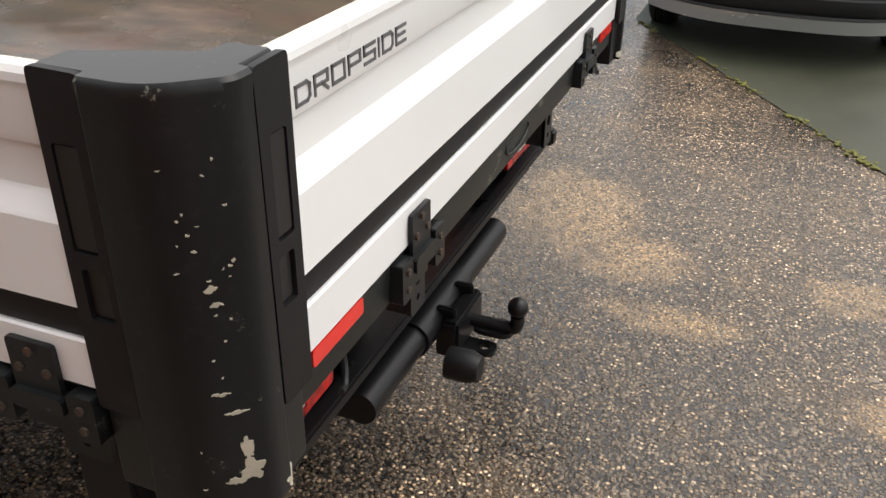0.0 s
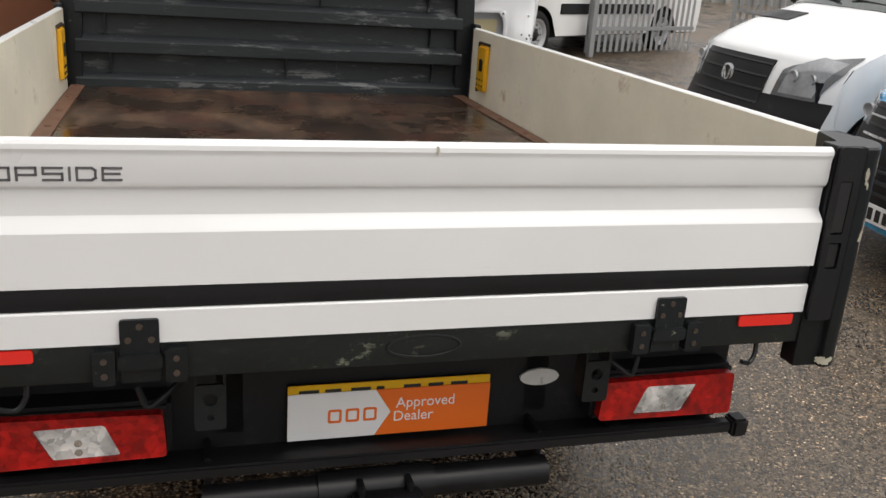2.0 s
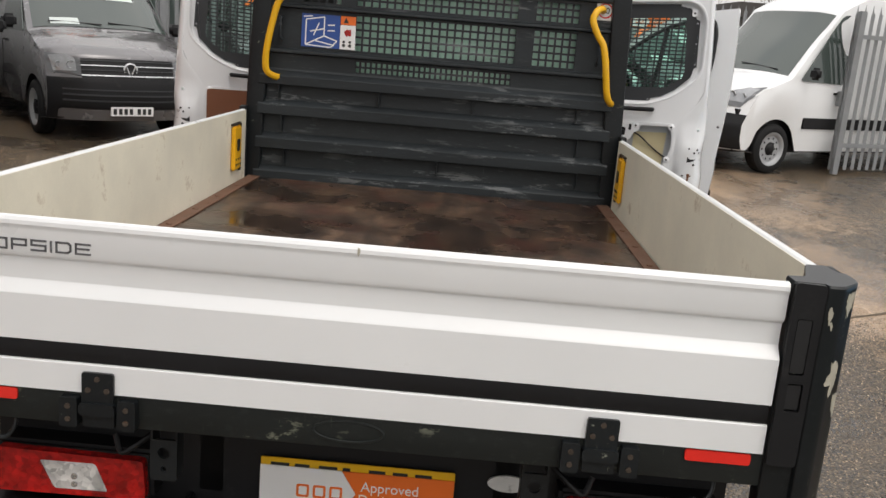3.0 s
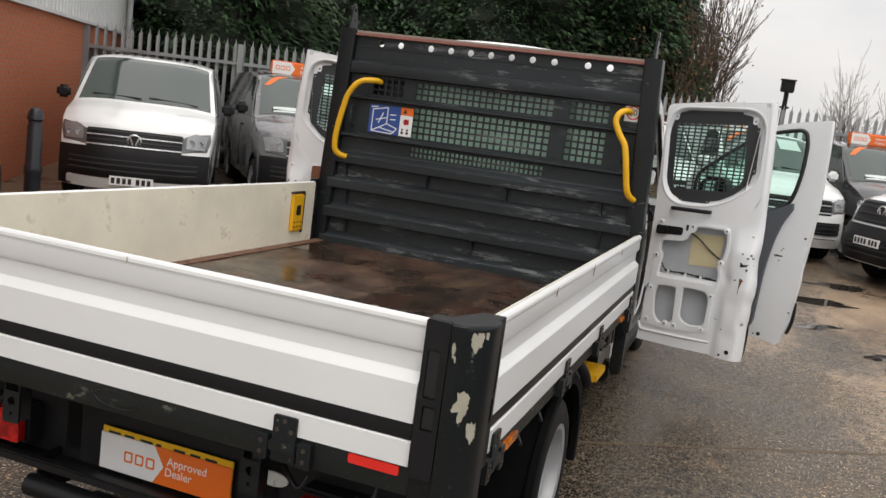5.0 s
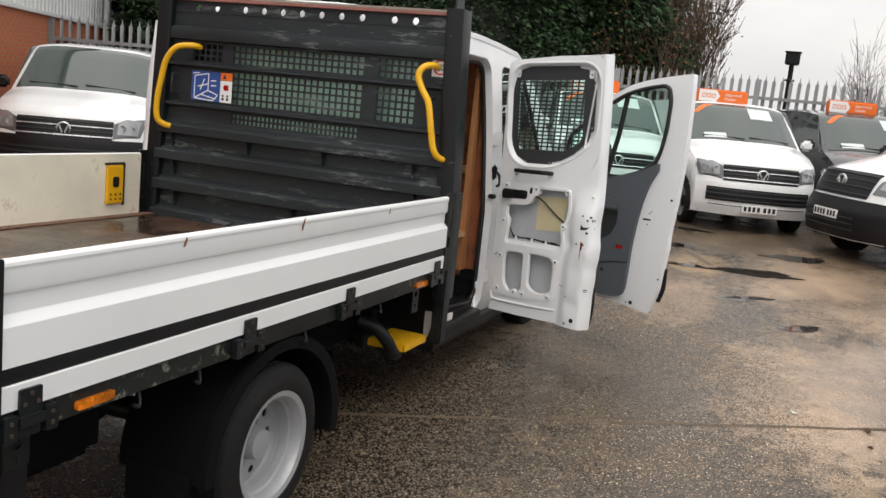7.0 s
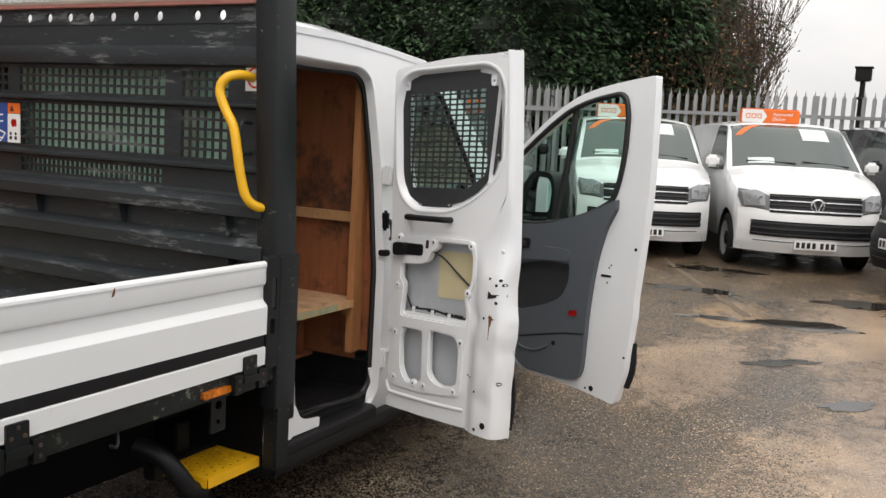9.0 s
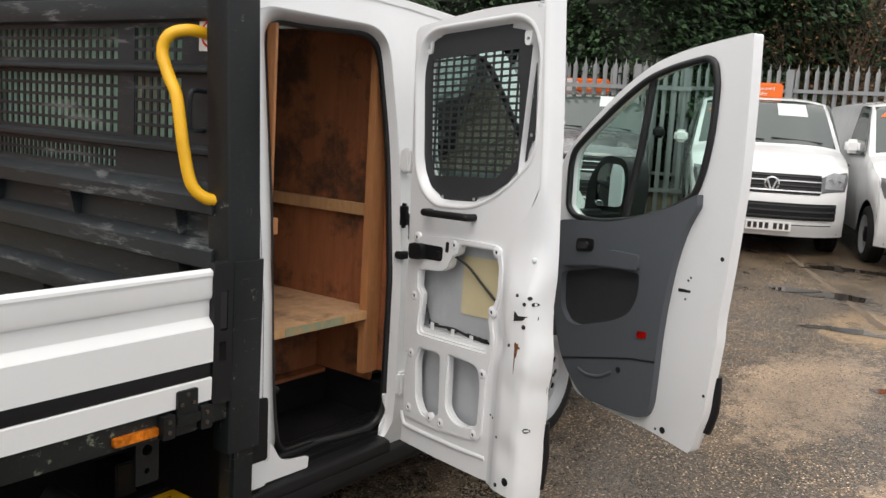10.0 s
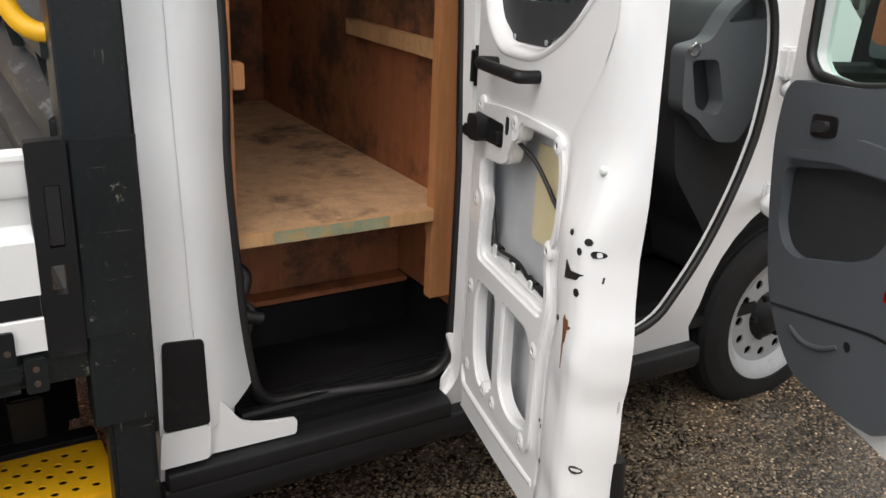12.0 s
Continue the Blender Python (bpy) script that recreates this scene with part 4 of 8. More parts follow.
for a in ((-0.475, 0.425, 1.605, 1.675, 0.031), (-0.485, 0.435, 1.725, 1.930, 0.043), (0.530, 0.780, 1.725, 1.930, 0.043), (-0.485, 0.435, 1.975, 2.090, 0.043), (0.530, 0.780, 1.975, 2.090, 0.043), (-0.79, -0.565, 1.975, 2.090, 0.043)):
    wire("wire_mesh", *a[:4], a[4], 0.0115, HX - 0.006, headboard, HEAD, label="square steel mesh")
bm = bmesh.new()
hy = [-0.762, -0.627, -0.417, -0.280, -0.146, -0.012, 0.123, 0.258, 0.396, 0.604, 0.738]
plate(bm, [(-0.975, 2.275), (0.975, 2.275), (0.972, 2.345), (-0.972, 2.345)], [circle(y, 2.308, 0.021, 18) for y in hy], HX - 0.010, HX + 0.004, lambda u, v, w: (w, u, v))
part("top_rail", bm, HEAD, headboard, "dark top rail with a row of round holes")
bm = bmesh.new()
box(bm, HX - 0.03, HX + 0.03, -0.970, 0.970, 2.345, 2.362, 0.003)
part("top_strip", bm, paint("faded_red_strip", (0.33, 0.13, 0.105), 0.6, var=0.2, dirt=(0.12, 0.10, 0.09), dirt_scale=14), headboard, "faded red strip")
bm = bmesh.new()
box(bm, HX - 0.05, HX + 0.02, -0.970, 0.970, 2.363, 2.378, 0.003)
part("top_board", bm, paint("weathered_grey_board", (0.30, 0.26, 0.22), 0.7, var=0.2), headboard)
for s in (-1, 1):
    bm = bmesh.new()
    lo = rounded([(-3.215, 1.000), (-3.215, 1.106), (-3.345, 1.106), (-3.345, 1.000)], 0.012, 3)
    a = [bm.verts.new((u, s * v, 0.965)) for u, v in lo]
    c = [bm.verts.new((u, s * (v - 0.062), 2.385)) for u, v in lo]
    bm.faces.new(a), bm.faces.new(list(reversed(c)))
    for i in range(len(lo)):
        bm.faces.new((a[i - 1], a[i], c[i], c[i - 1]))
    hp = part("headboard_post", bm, DARK, headboard, "tapering dark steel post")
    bm = bmesh.new()
    plate(bm, rounded([(-3.217, 2.37), (-3.343, 2.37), (-3.297, 2.545), (-3.263, 2.545)], [0, 0, 0.015, 0.015], 4), [circle(-3.28, 2.505, 0.014, 12), circle(-3.28, 2.44, 0.006, 8)], 0.985, 0.997, lambda u, v, w: (u, s * w, v))
    part("ladder_fin", bm, DARK, hp, "pierced steel fin")
    bm = bmesh.new()
    rail_r = ((0.0, 0.905, 2.062), (0.06, 0.890, 2.068), (0.105, 0.858, 2.050), (0.12, 0.842, 2.0), (0.12, 0.872, 1.930), (0.12, 0.913, 1.868), (0.12, 0.935, 1.78), (0.115, 0.948, 1.70), (0.10, 0.968, 1.60), (0.06, 0.995, 1.558), (0.0, 1.02, 1.556))
    rail_l = ((0.0, -0.735, 2.062), (0.06, -0.760, 2.066), (0.11, -0.835, 2.046), (0.12, -0.900, 1.965), (0.12, -0.930, 1.86), (0.12, -0.952, 1.75), (0.115, -0.964, 1.66), (0.10, -0.960, 1.585), (0.06, -0.920, 1.553), (0.0, -0.870, 1.550))
    path = [(HX + a, b, c) for a, b, c in (rail_r if s > 0 else rail_l)]
    tube(bm, curve(path, 6), 0.019, 14)
    part("grab_rail", bm, YELLOW, headboard, "bent yellow grab rail", 60)
    bm = bmesh.new()
    tube(bm, curve([(HX, s * 0.90, 1.885), (HX + 0.05, s * 0.90, 1.885), (HX + 0.06, s * 0.90, 1.85), (HX + 0.06, s * 0.90, 1.80), (HX + 0.05, s * 0.90, 1.765), (HX, s * 0.90, 1.765)], 4), 0.008, 8)
    part("lashing_loop", bm, HEAD, headboard)

# stickers
bm = bmesh.new()
box(bm, HX, HX + 0.0030, -0.790, -0.570, 1.733, 1.918)
stick = part("warning_sticker", bm, BLUE, headboard, "blue warning sticker with a white line drawing", 0)
f = lambda u, v, w: (HX + 0.003 + w, u, v)
lines = [((-0.765, 1.745), (-0.765, 1.885)), ((-0.765, 1.885), (-0.66, 1.905)), ((-0.66, 1.905), (-0.66, 1.80)), ((-0.765, 1.745), (-0.66, 1.80)), ((-0.66, 1.80), (-0.585, 1.775)), ((-0.765, 1.745), (-0.62, 1.738)), ((-0.62, 1.738), (-0.585, 1.775)), ((-0.74, 1.82), (-0.66, 1.84)), ((-0.72, 1.80), (-0.69, 1.87)), ((-0.71, 1.77), (-0.60, 1.75)), ((-0.78, 1.90), (-0.73, 1.905)), ((-0.64, 1.86), (-0.60, 1.863)), ((-0.64, 1.83), (-0.60, 1.832))]
for (u0, v0), (u1, v1) in lines:
    d = Vector((u1 - u0, v1 - v0)).normalized() * 0.0035
    bm = bmesh.new()
    prism(bm, [(u0 - d.y, v0 + d.x), (u1 - d.y, v1 + d.x), (u1 + d.y, v1 - d.x), (u0 + d.y, v0 - d.x)], 0.0, 0.0008, f)
    part("drawn_line", bm, PRINTWHITE, stick, "", 0)
bm = bmesh.new()
box(bm, HX, HX + 0.0030, -0.568, -0.480, 1.733, 1.868)
w1 = part("white_panel", bm, PRINTWHITE, stick, "", 0)
bm = bmesh.new()
box(bm, HX, HX + 0.0031, -0.567, -0.481, 1.870, 1.918)
part("orange_panel", bm, ORANGE, stick, "", 0)
bm = bmesh.new()
plate(bm, [(-0.552, 1.880), (-0.522, 1.880), (-0.537, 1.910)], [], 0.0002, 0.0008, f)
part("pictogram", bm, INK, stick, "", 0)
for u, v, r in ((-0.545, 1.755, 0.010), (-0.51, 1.755, 0.010), (-0.545, 1.775, 0.008), (-0.51, 1.775, 0.008)):
    bm = bmesh.new()
    plate(bm, circle(u, v, r, 8), [], 0.0002, 0.0008, f)
    part("pictogram", bm, INK, stick, "", 0)
bm = bmesh.new()
plate(bm, blob(-0.524, 1.825, 0.020, 0.022, 3.3, 14, 0.6), [], 0.0002, 0.0008, f)
part("pictogram", bm, RED, stick, "", 0)
bm = bmesh.new()
box(bm, HX, HX + 0.0030, 0.868, 0.968, 2.010, 2.110)
speed = part("speed_sticker", bm, PRINTWHITE, headboard, "white sticker with a red ring and 70", 0)
bm = bmesh.new()
plate(bm, circle(0.918, 2.062, 0.042, 28), [circle(0.918, 2.062, 0.034, 28)], 0.0002, 0.0008, f)
part("red_ring", bm, REFLECT, speed, "", 0)
lettering("lettering", "70", 0.048, 0.0005, INK, speed, Matrix.Translation((HX + 0.0037, 0.918, 2.062)) @ M_TAIL, "black figures 70")

# ---- under the bed ----
bm = bmesh.new()
box(bm, -0.40, -0.29, -0.99, 0.99, 0.50, 0.865, 0.01)
part("rear_crossmember", bm, BLACK, truck, "black rear panel under the bed")
for s in (-1, 1):
    bm = bmesh.new()
    box(bm, -6.3, -0.29, s * 0.36, s * 0.44, 0.56, 0.74, 0.008)
    part("chassis_rail", bm, BLACK, truck)
    # lamp cluster
    bm = bmesh.new()
    box(bm, -0.30, -0.215, s * 0.535, s * 0.955, 0.565, 0.705, 0.01)
    lamp = part("rear_lamp", bm, BLACK, truck, "red and clear rear lamp cluster in a black housing")
    f = lambda u, v, w: (-0.215 + w, s * u, v)
    bm = bmesh.new()
    plate(bm, rounded([(0.545, 0.578), (0.945, 0.572), (0.940, 0.695), (0.552, 0.688)], 0.012, 3), [rounded([(0.645, 0.590), (0.790, 0.588), (0.828, 0.668), (0.678, 0.670)], 0.008, 2)], 0.0, 0.028, f)
    part("red_lens", bm, RED, lamp, "red lens")
    bm = bmesh.new()
    plate(bm, rounded([(0.646, 0.591), (0.789, 0.589), (0.827, 0.667), (0.679, 0.669)], 0.007, 2), [], 0.0, 0.024, f)
    part("clear_lens", bm, CLEAR, lamp, "clear reversing lens")
    for u, v in ((0.735, 0.605), (0.735, 0.628)):
        bm = bmesh.new()
        prism(bm, circle(u, v, 0.009, 10), 0.024, 0.027, f)
        part("bulb_holder", bm, CHROME, lamp)
    # drilled tie bracket
    bm = bmesh.new()
    yb = s * 0.45
    plate(bm, rounded([(yb - 0.033, 0.718), (yb + 0.033, 0.718), (yb + 0.033, 0.825), (yb - 0.033, 0.825)], 0.008, 2), [circle(yb, 0.790, 0.015, 14), circle(yb, 0.748, 0.008, 10)], -0.056, -0.048, lambda u, v, w: (w, u, v))
    box(bm, -0.10, -0.050, yb - s * 0.033, yb - s * 0.027, 0.725, 0.87)
    box(bm, -0.10, -0.050, yb + s * 0.027, yb + s * 0.033, 0.725, 0.87)
    part("tie_bracket", bm, DARK, truck, "drilled steel tie bracket")
    bm = bmesh.new()
    tube(bm, curve([(-0.15, s * 0.50, 0.80), (-0.12, s * 0.55, 0.765), (-0.115, s * 0.58, 0.75), (-0.13, s * 0.60, 0.79)], 5), 0.008, 8)
    part("cable_loop", bm, BLACK, truck)
    bm = bmesh.new()
    xb = -0.31
    plate(bm, rounded([(xb - 0.042, 0.752), (xb + 0.042, 0.752), (xb + 0.042, 0.866), (xb - 0.042, 0.866)], 0.008, 2), [circle(xb, 0.822, 0.016, 14), circle(xb, 0.780, 0.008, 10)], s * 1.03, s * 1.038, lambda u, v, w: (u, w, v))
    part("tie_bracket", bm, DARK, truck)
bm = bmesh.new()
ov = [(0.405 + 0.055 * math.cos(2 * math.pi * k / 28), 0.672 + 0.024 * math.sin(2 * math.pi * k / 28)) for k in range(28)]
plate(bm, ov, [], -0.285, -0.278, lambda u, v, w: (w, u, v))
part("oval_badge", bm, paint("worn_white_badge", (0.6, 0.6, 0.58), 0.35, var=0.1, dirt=(0.15, 0.15, 0.15), dirt_scale=30), truck, "worn pale oval badge")

# number plate with its dealer cover
bm = bmesh.new()
box(bm, -0.276, -0.270, -0.262, 0.262, 0.548, 0.693, 0.002)
numplate = part("number_plate", bm, PLATEYELLOW, truck, "yellow number plate behind a white and orange dealer cover", 0)
g = lambda u, v, w: (-0.2695 + w, u, v)
for k, (a, b) in enumerate(((-0.235, -0.185), (-0.170, -0.130), (-0.105, -0.055), (-0.04, -0.02), (0.03, 0.075), (0.095, 0.135), (0.155, 0.20))):
    bm = bmesh.new()
    plate(bm, [(a, 0.671), (b, 0.671), (b, 0.6805), (a, 0.6805)], [], 0.0, 0.0008, g)
    part("plate_bar", bm, INK, numplate, "black bar", 0)
bm = bmesh.new()
plate(bm, [(-0.262, 0.544), (-0.042, 0.544), (-0.002, 0.608), (-0.042, 0.672), (-0.262, 0.672)], [], 0.001, 0.004, g)
cover = part("dealer_cover", bm, PRINTWHITE, numplate, "white and orange plastic cover reading Approved Dealer", 0)
bm = bmesh.new()
plate(bm, [(-0.041, 0.544), (0.262, 0.544), (0.262, 0.672), (-0.041, 0.672), (-0.001, 0.608)], [], 0.001, 0.0041, g)
part("orange_field", bm, ORANGE, cover, "", 0)
lettering("lettering", "Approved", 0.041, 0.0004, PRINTWHITE, cover, Matrix.Translation((-0.2650, 0.090, 0.6310)) @ M_TAIL @ Matrix.Diagonal((0.95, 1, 1, 1)), "white word Approved")
lettering("lettering", "Dealer", 0.041, 0.0004, PRINTWHITE, cover, Matrix.Translation((-0.2650, 0.058, 0.5930)) @ M_TAIL @ Matrix.Diagonal((0.95, 1, 1, 1)), "white word Dealer")


def logo_mark(bm, f, u, v, h):
    """Three plain rounded outlines that stand for the maker's mark."""
    t = h * 0.17
    for k in range(3):
        a = u + (k - 1) * h * 1.18
        o = [(a - h * 0.46, v - h / 2), (a + h * 0.46, v - h / 2), (a + h * 0.46, v + h / 2), (a - h * 0.46, v + h / 2)]
        i = [(a - h * 0.46 + t, v - h / 2 + t), (a + h * 0.46 - t, v - h / 2 + t), (a + h * 0.46 - t, v + h / 2 - t), (a - h * 0.46 + t, v + h / 2 - t)]
        plate(bm, rounded(o, h * 0.16, 2), [rounded(i, h * 0.08, 2)], 0.0042, 0.0048, f)


bm = bmesh.new()
logo_mark(bm, g, -0.10, 0.606, 0.038)
part("maker_mark", bm, ORANGE, cover, "orange outline mark", 0)

bm = bmesh.new()
box(bm, -0.2895, -0.2765, -0.24, 0.24, 0.56, 0.68, 0.003)
part("plate_holder", bm, BLACK, numplate)

# underrun bar and tow bar
bm = bmesh.new()
box(bm, -0.205, -0.165, -1.02, 0.945, 0.520, 0.552, 0.006)
rail = part("underrun_bar", bm, BLACK, truck, "thin black underrun bar")
bm = bmesh.new()
box(bm, -0.300, -0.206, -1.0, 0.93, 0.512, 0.530, 0.003)
part("bar_tray", bm, BLACK, rail)
for y in (-1.035, 0.945):
    bm = bmesh.new()
    box(bm, -0.21, -0.155, y, y + 0.05, 0.508, 0.562, 0.008)
    part("end_cap", bm, BLACK, rail)
for s in (-1, 1):
    bm = bmesh.new()
    box(bm, -0.30, -0.20, s * 0.62 - 0.02, s * 0.62 + 0.02, 0.525, 0.55, 0.004)
    part("bar_stay", bm, BLACK, rail)
bm = bmesh.new()
tube(bm, [(-0.175, y, 0.455) for y in (-0.47, -0.465, -0.2, 0.1, 0.395, 0.40)], 0.039, 24)
tow = part("tow_bar", bm, TOWBLACK, truck, "black tubular tow bar with ball hitch", 40)
for y in (-0.455, 0.385):
    bm = bmesh.new()
    box(bm, -0.36, -0.19, y - 0.008, y + 0.008, 0.41, 0.56, 0.004)
    part("tow_bar_bracket", bm, TOWBLACK, tow)
bm = bmesh.new()
tube(bm, [(-0.175, y, 0.455) for y in (-0.20, -0.198, 0.09, 0.092)], 0.047, 24)
part("sleeve", bm, TOWBLACK, tow, "", 40)
bm = bmesh.new()
box(bm, -0.13, -0.085, -0.13, 0.05, 0.385, 0.475, 0.008)
for y in (-0.10, 0.02):
    box(bm, -0.15, -0.10, y - 0.008, y + 0.008, 0.36, 0.50, 0.004)
part("hitch_bracket", bm, TOWBLACK, tow)
bm = bmesh.new()
tube(bm, curve([(-0.10, -0.025, 0.43), (-0.04, -0.022, 0.425), (0.015, -0.020, 0.425), (0.028, -0.020, 0.44), (0.028, -0.020, 0.462)], 6), 0.017, 12)
bmesh.ops.create_uvsphere(bm, u_segments=20, v_segments=12, radius=0.0255, matrix=Matrix.Translation((0.028, -0.020, 0.487)))
part("tow_ball", bm, TOWBLACK, tow, "black tow ball", 60)
bm = bmesh.new()
plate(bm, rounded([(-0.10, -0.055), (0.0, -0.055), (0.0, 0.015), (-0.10, 0.015)], 0.03, 5), [circle(-0.035, -0.02, 0.014, 12)], 0.408, 0.420, lambda u, v, w: (u + 0.02, v + 0.002, w))
plate(bm, rounded([(-0.11, -0.085), (0.0, -0.085), (0.0, -0.03), (-0.11, -0.03)], 0.026, 5), [circle(-0.03, -0.057, 0.013, 12)], 0.372, 0.384, lambda u, v, w: (u - 0.01, v - 0.005, w))
part("shackle_plate", bm, TOWBLACK, tow)
bm = bmesh.new()
lathe(bm, [(0, 0.085), (0.030, 0.080), (0.040, 0.055), (0.040, 0.0), (0.0, 0.0)], lambda a, b, h: (-0.09 + h, -0.175 + a, 0.40 + b), 16)
part("trailer_socket", bm, TOWBLACK, tow, "round black trailer socket", 50)


# wheels
def wheel(parent, x, y, z, s, radius=0.355, width=0.205, deep=False, rim_mat=None, label="steel wheel with black tyre", holes=10):
    f = lambda a, b, h: (x + a, y + s * h, z + b)
    R, r = radius, radius * 0.645
    h = width / 2
    bm = bmesh.new()
    lathe(bm, [(r, -h * 0.85), (r + 0.02, -h), (R - 0.05, -h), (R - 0.012, -h * 0.82), (R, -h * 0.62), (R, -0.055), (R - 0.009, -0.050), (R - 0.009, -0.042), (R, -0.037), (R, -0.006), (R - 0.009, -0.002), (R - 0.009, 0.006), (R, 0.010), (R, 0.042), (R - 0.009, 0.046), (R - 0.009, 0.054), (R, 0.058), (R, h * 0.62), (R - 0.012, h * 0.82), (R - 0.05, h), (R - 0.075, h * 1.02), (r + 0.02, h), (r, h * 0.85), (r - 0.004, 0.0), (r, -h * 0.85)], f, 48)
    tyre = part("wheel", bm, RUBBER, parent, label, 28)
    bm = bmesh.new()
    d = -0.045 if deep else h * 0.55
    lathe(bm, [(r - 0.006, h * 0.80), (r + 0.012, h * 0.90), (r + 0.014, h * 0.97), (r - 0.010, h * 0.92), (r - 0.022, h * 0.72), (r - 0.024, h * 0.42), (r - 0.034, h * 0.36), (r - 0.036, h * 0.05), (r - 0.030, h * 0.0), (r - 0.034, min(h * -0.05, d + 0.02)), (r - 0.036, d + 0.012), (r - 0.045, d)] if deep else [(r - 0.006, h * 0.80), (r + 0.012, h * 0.90), (r + 0.014, h * 0.97), (r - 0.010, h * 0.92), (r - 0.028, h * 0.70), (r - 0.034, d + 0.012), (r - 0.045, d)], f, 40)
    rim = part("rim", bm, rim_mat or SILVER, tyre, "silver wheel rim", 40)
    bm = bmesh.new()
    hub = 0.075
    plate(bm, circle(0, 0, r - 0.040, 40), [circle((r - 0.078) * math.cos(2 * math.pi * k / holes), (r - 0.078) * math.sin(2 * math.pi * k / holes), 0.018, 12) for k in range(holes)], d - 0.004, d + 0.004, f)
    part("wheel_disc", bm, rim_mat or SILVER, tyre, "drilled wheel disc", 30)
    bm = bmesh.new()
    e = d + 0.003
    k2 = 0.075 if deep else 0.03
    lathe(bm, [(hub + 0.022, e), (hub + 0.010, e + 0.012), (hub, e + 0.016), (hub - 0.012, e + k2), (0.03, e + k2 + 0.006), (0, e + k2 + 0.006)], f, 24)
    for k in range(6):
        a = 2 * math.pi * k / 6
        prism(bm, [(0.088 * math.cos(a) + 0.011 * math.cos(j), 0.088 * math.sin(a) + 0.011 * math.sin(j)) for j in [i * math.pi / 3 for i in range(6)]], e, e + 0.024, f)
    part("hub", bm, SILVER if deep else BLACK, tyre, "wheel hub with nuts", 40)
    bm = bmesh.new()
    lathe(bm, [(0, d - 0.03), (r - 0.03, d - 0.03), (r - 0.03, d - 0.028), (0, d - 0.028)], f, 24)
    part("brake_drum", bm, BLACK, tyre)
    return tyre


WX, FX = -1.60, -5.58
for s in (-1, 1):
    wheel(truck, WX, s * 0.955, 0.385, s, deep=True, label="outer rear wheel of a twin pair, silver dished rim")
    wheel(truck, WX, s * 0.715, 0.385, s, deep=True, label="inner rear wheel of a twin pair")
    wheel(truck, FX, s * 0.86, 0.475, s, label="front wheel with drilled silver rim", holes=12)
    # arched mudguard with flaps
    arc = [(WX + 0.47 * math.cos(radians(a)) * (1.0 if a > 90 else 1.0), 0.40 + 0.445 * math.sin(radians(a))) for a in range(-2, 192, 8)]
    inn = [(WX + 0.447 * math.cos(radians(a)), 0.40 + 0.425 * math.sin(radians(a))) for a in range(190, -4, -8)]
    bm = bmesh.new()
    prism(bm, arc + inn, 0.66, 1.055, lambda u, v, w: (u, s * w, v))
    rimarc = [(WX + 0.49 * math.cos(radians(a)), 0.40 + 0.460 * math.sin(radians(a))) for a in range(-2, 192, 8)]
    inr = [(WX + 0.43 * math.cos(radians(a)), 0.40 + 0.41 * math.sin(radians(a))) for a in range(190, -4, -8)]
    prism(bm, rimarc + inr, 1.045, 1.075, lambda u, v, w: (u, s * w, v))
    guard = part("mudguard", bm, MATTPLASTIC, truck, "black plastic arched mudguard", 40)
    for a, z in ((-0.485, 0.20), (0.470, 0.16)):
        bm = bmesh.new()
        box(bm, WX + a, WX + a + 0.010, s * 0.70, s * 1.0, z + 0.10, 0.42, 0.003)
        part("mud_flap", bm, MATTPLASTIC, guard)
bm = bmesh.new()
tube(bm, [(WX, -0.9, 0.385), (WX, -0.3, 0.385), (WX, 0.3, 0.385), (WX, 0.9, 0.385)], 0.055, 14)
bmesh.ops.create_uvsphere(bm, u_segments=16, v_segments=10, radius=0.15, matrix=Matrix.Translation((WX, 0.0, 0.385)))
part("rear_axle", bm, BLACK, truck)
# battery box, tank and other dark masses; some unseen, added to block light under the truck
for name, a in (("battery_box", (-2.75, -2.2, -0.95, -0.45, 0.42, 0.80, 0.03)), ("fuel_tank", (-3.25, -2.3, 0.30, 0.60, 0.45, 0.86, 0.03)), ("bed_frame", (-3.3, -0.42, -0.95, 0.95, 0.80, 0.935)), ("gearbox", (-3.2, -2.18, -0.40, 0.28, 0.36, 0.80, 0.03)), ("spare_wheel_well", (-1.12, -0.42, -0.60, 0.62, 0.42, 0.80, 0.06)), ("floor_pan", (-4.9, -3.4, -0.75, 0.70, 0.33, 0.50, 0.03))):
    bm = bmesh.new()
    box(bm, *a)
    part(name, bm, MATTPLASTIC, truck, "black underbody")

# yellow folding step
SX = 0.035
bm = bmesh.new()
st = lambda u, v, w: (u + SX, v, w)
hl = [circle(-3.26 + 0.045 * i + (0.022 if j % 2 else 0), 0.80 + 0.038 * j, 0.010, 10) for i in range(6) for j in range(5) if -3.285 < -3.26 + 0.045 * i + (0.022 if j % 2 else 0) < -3.02]
plate(bm, rounded([(-3.30, 0.765), (-3.0, 0.765), (-3.0, 0.989), (-3.30, 0.989)], 0.006, 2), hl, 0.515, 0.520, st)
step = part("step", bm, YELLOW, truck, "perforated yellow steel step", 0)
for x0, x1, y0, y1 in ((-3.30, -3.0, 0.990, 0.996), (-3.0, -2.994, 0.765, 0.989), (-3.306, -3.30, 0.765, 0.989)):
    bm = bmesh.new()
    box(bm, x0 + SX, x1 + SX, y0, y1, 0.480, 0.5195, 0.002)
    part("step_flange", bm, YELLOW, step)
bm = bmesh.new()
box(bm, -3.29 + SX, -3.01 + SX, 0.775, 0.985, 0.483, 0.488)
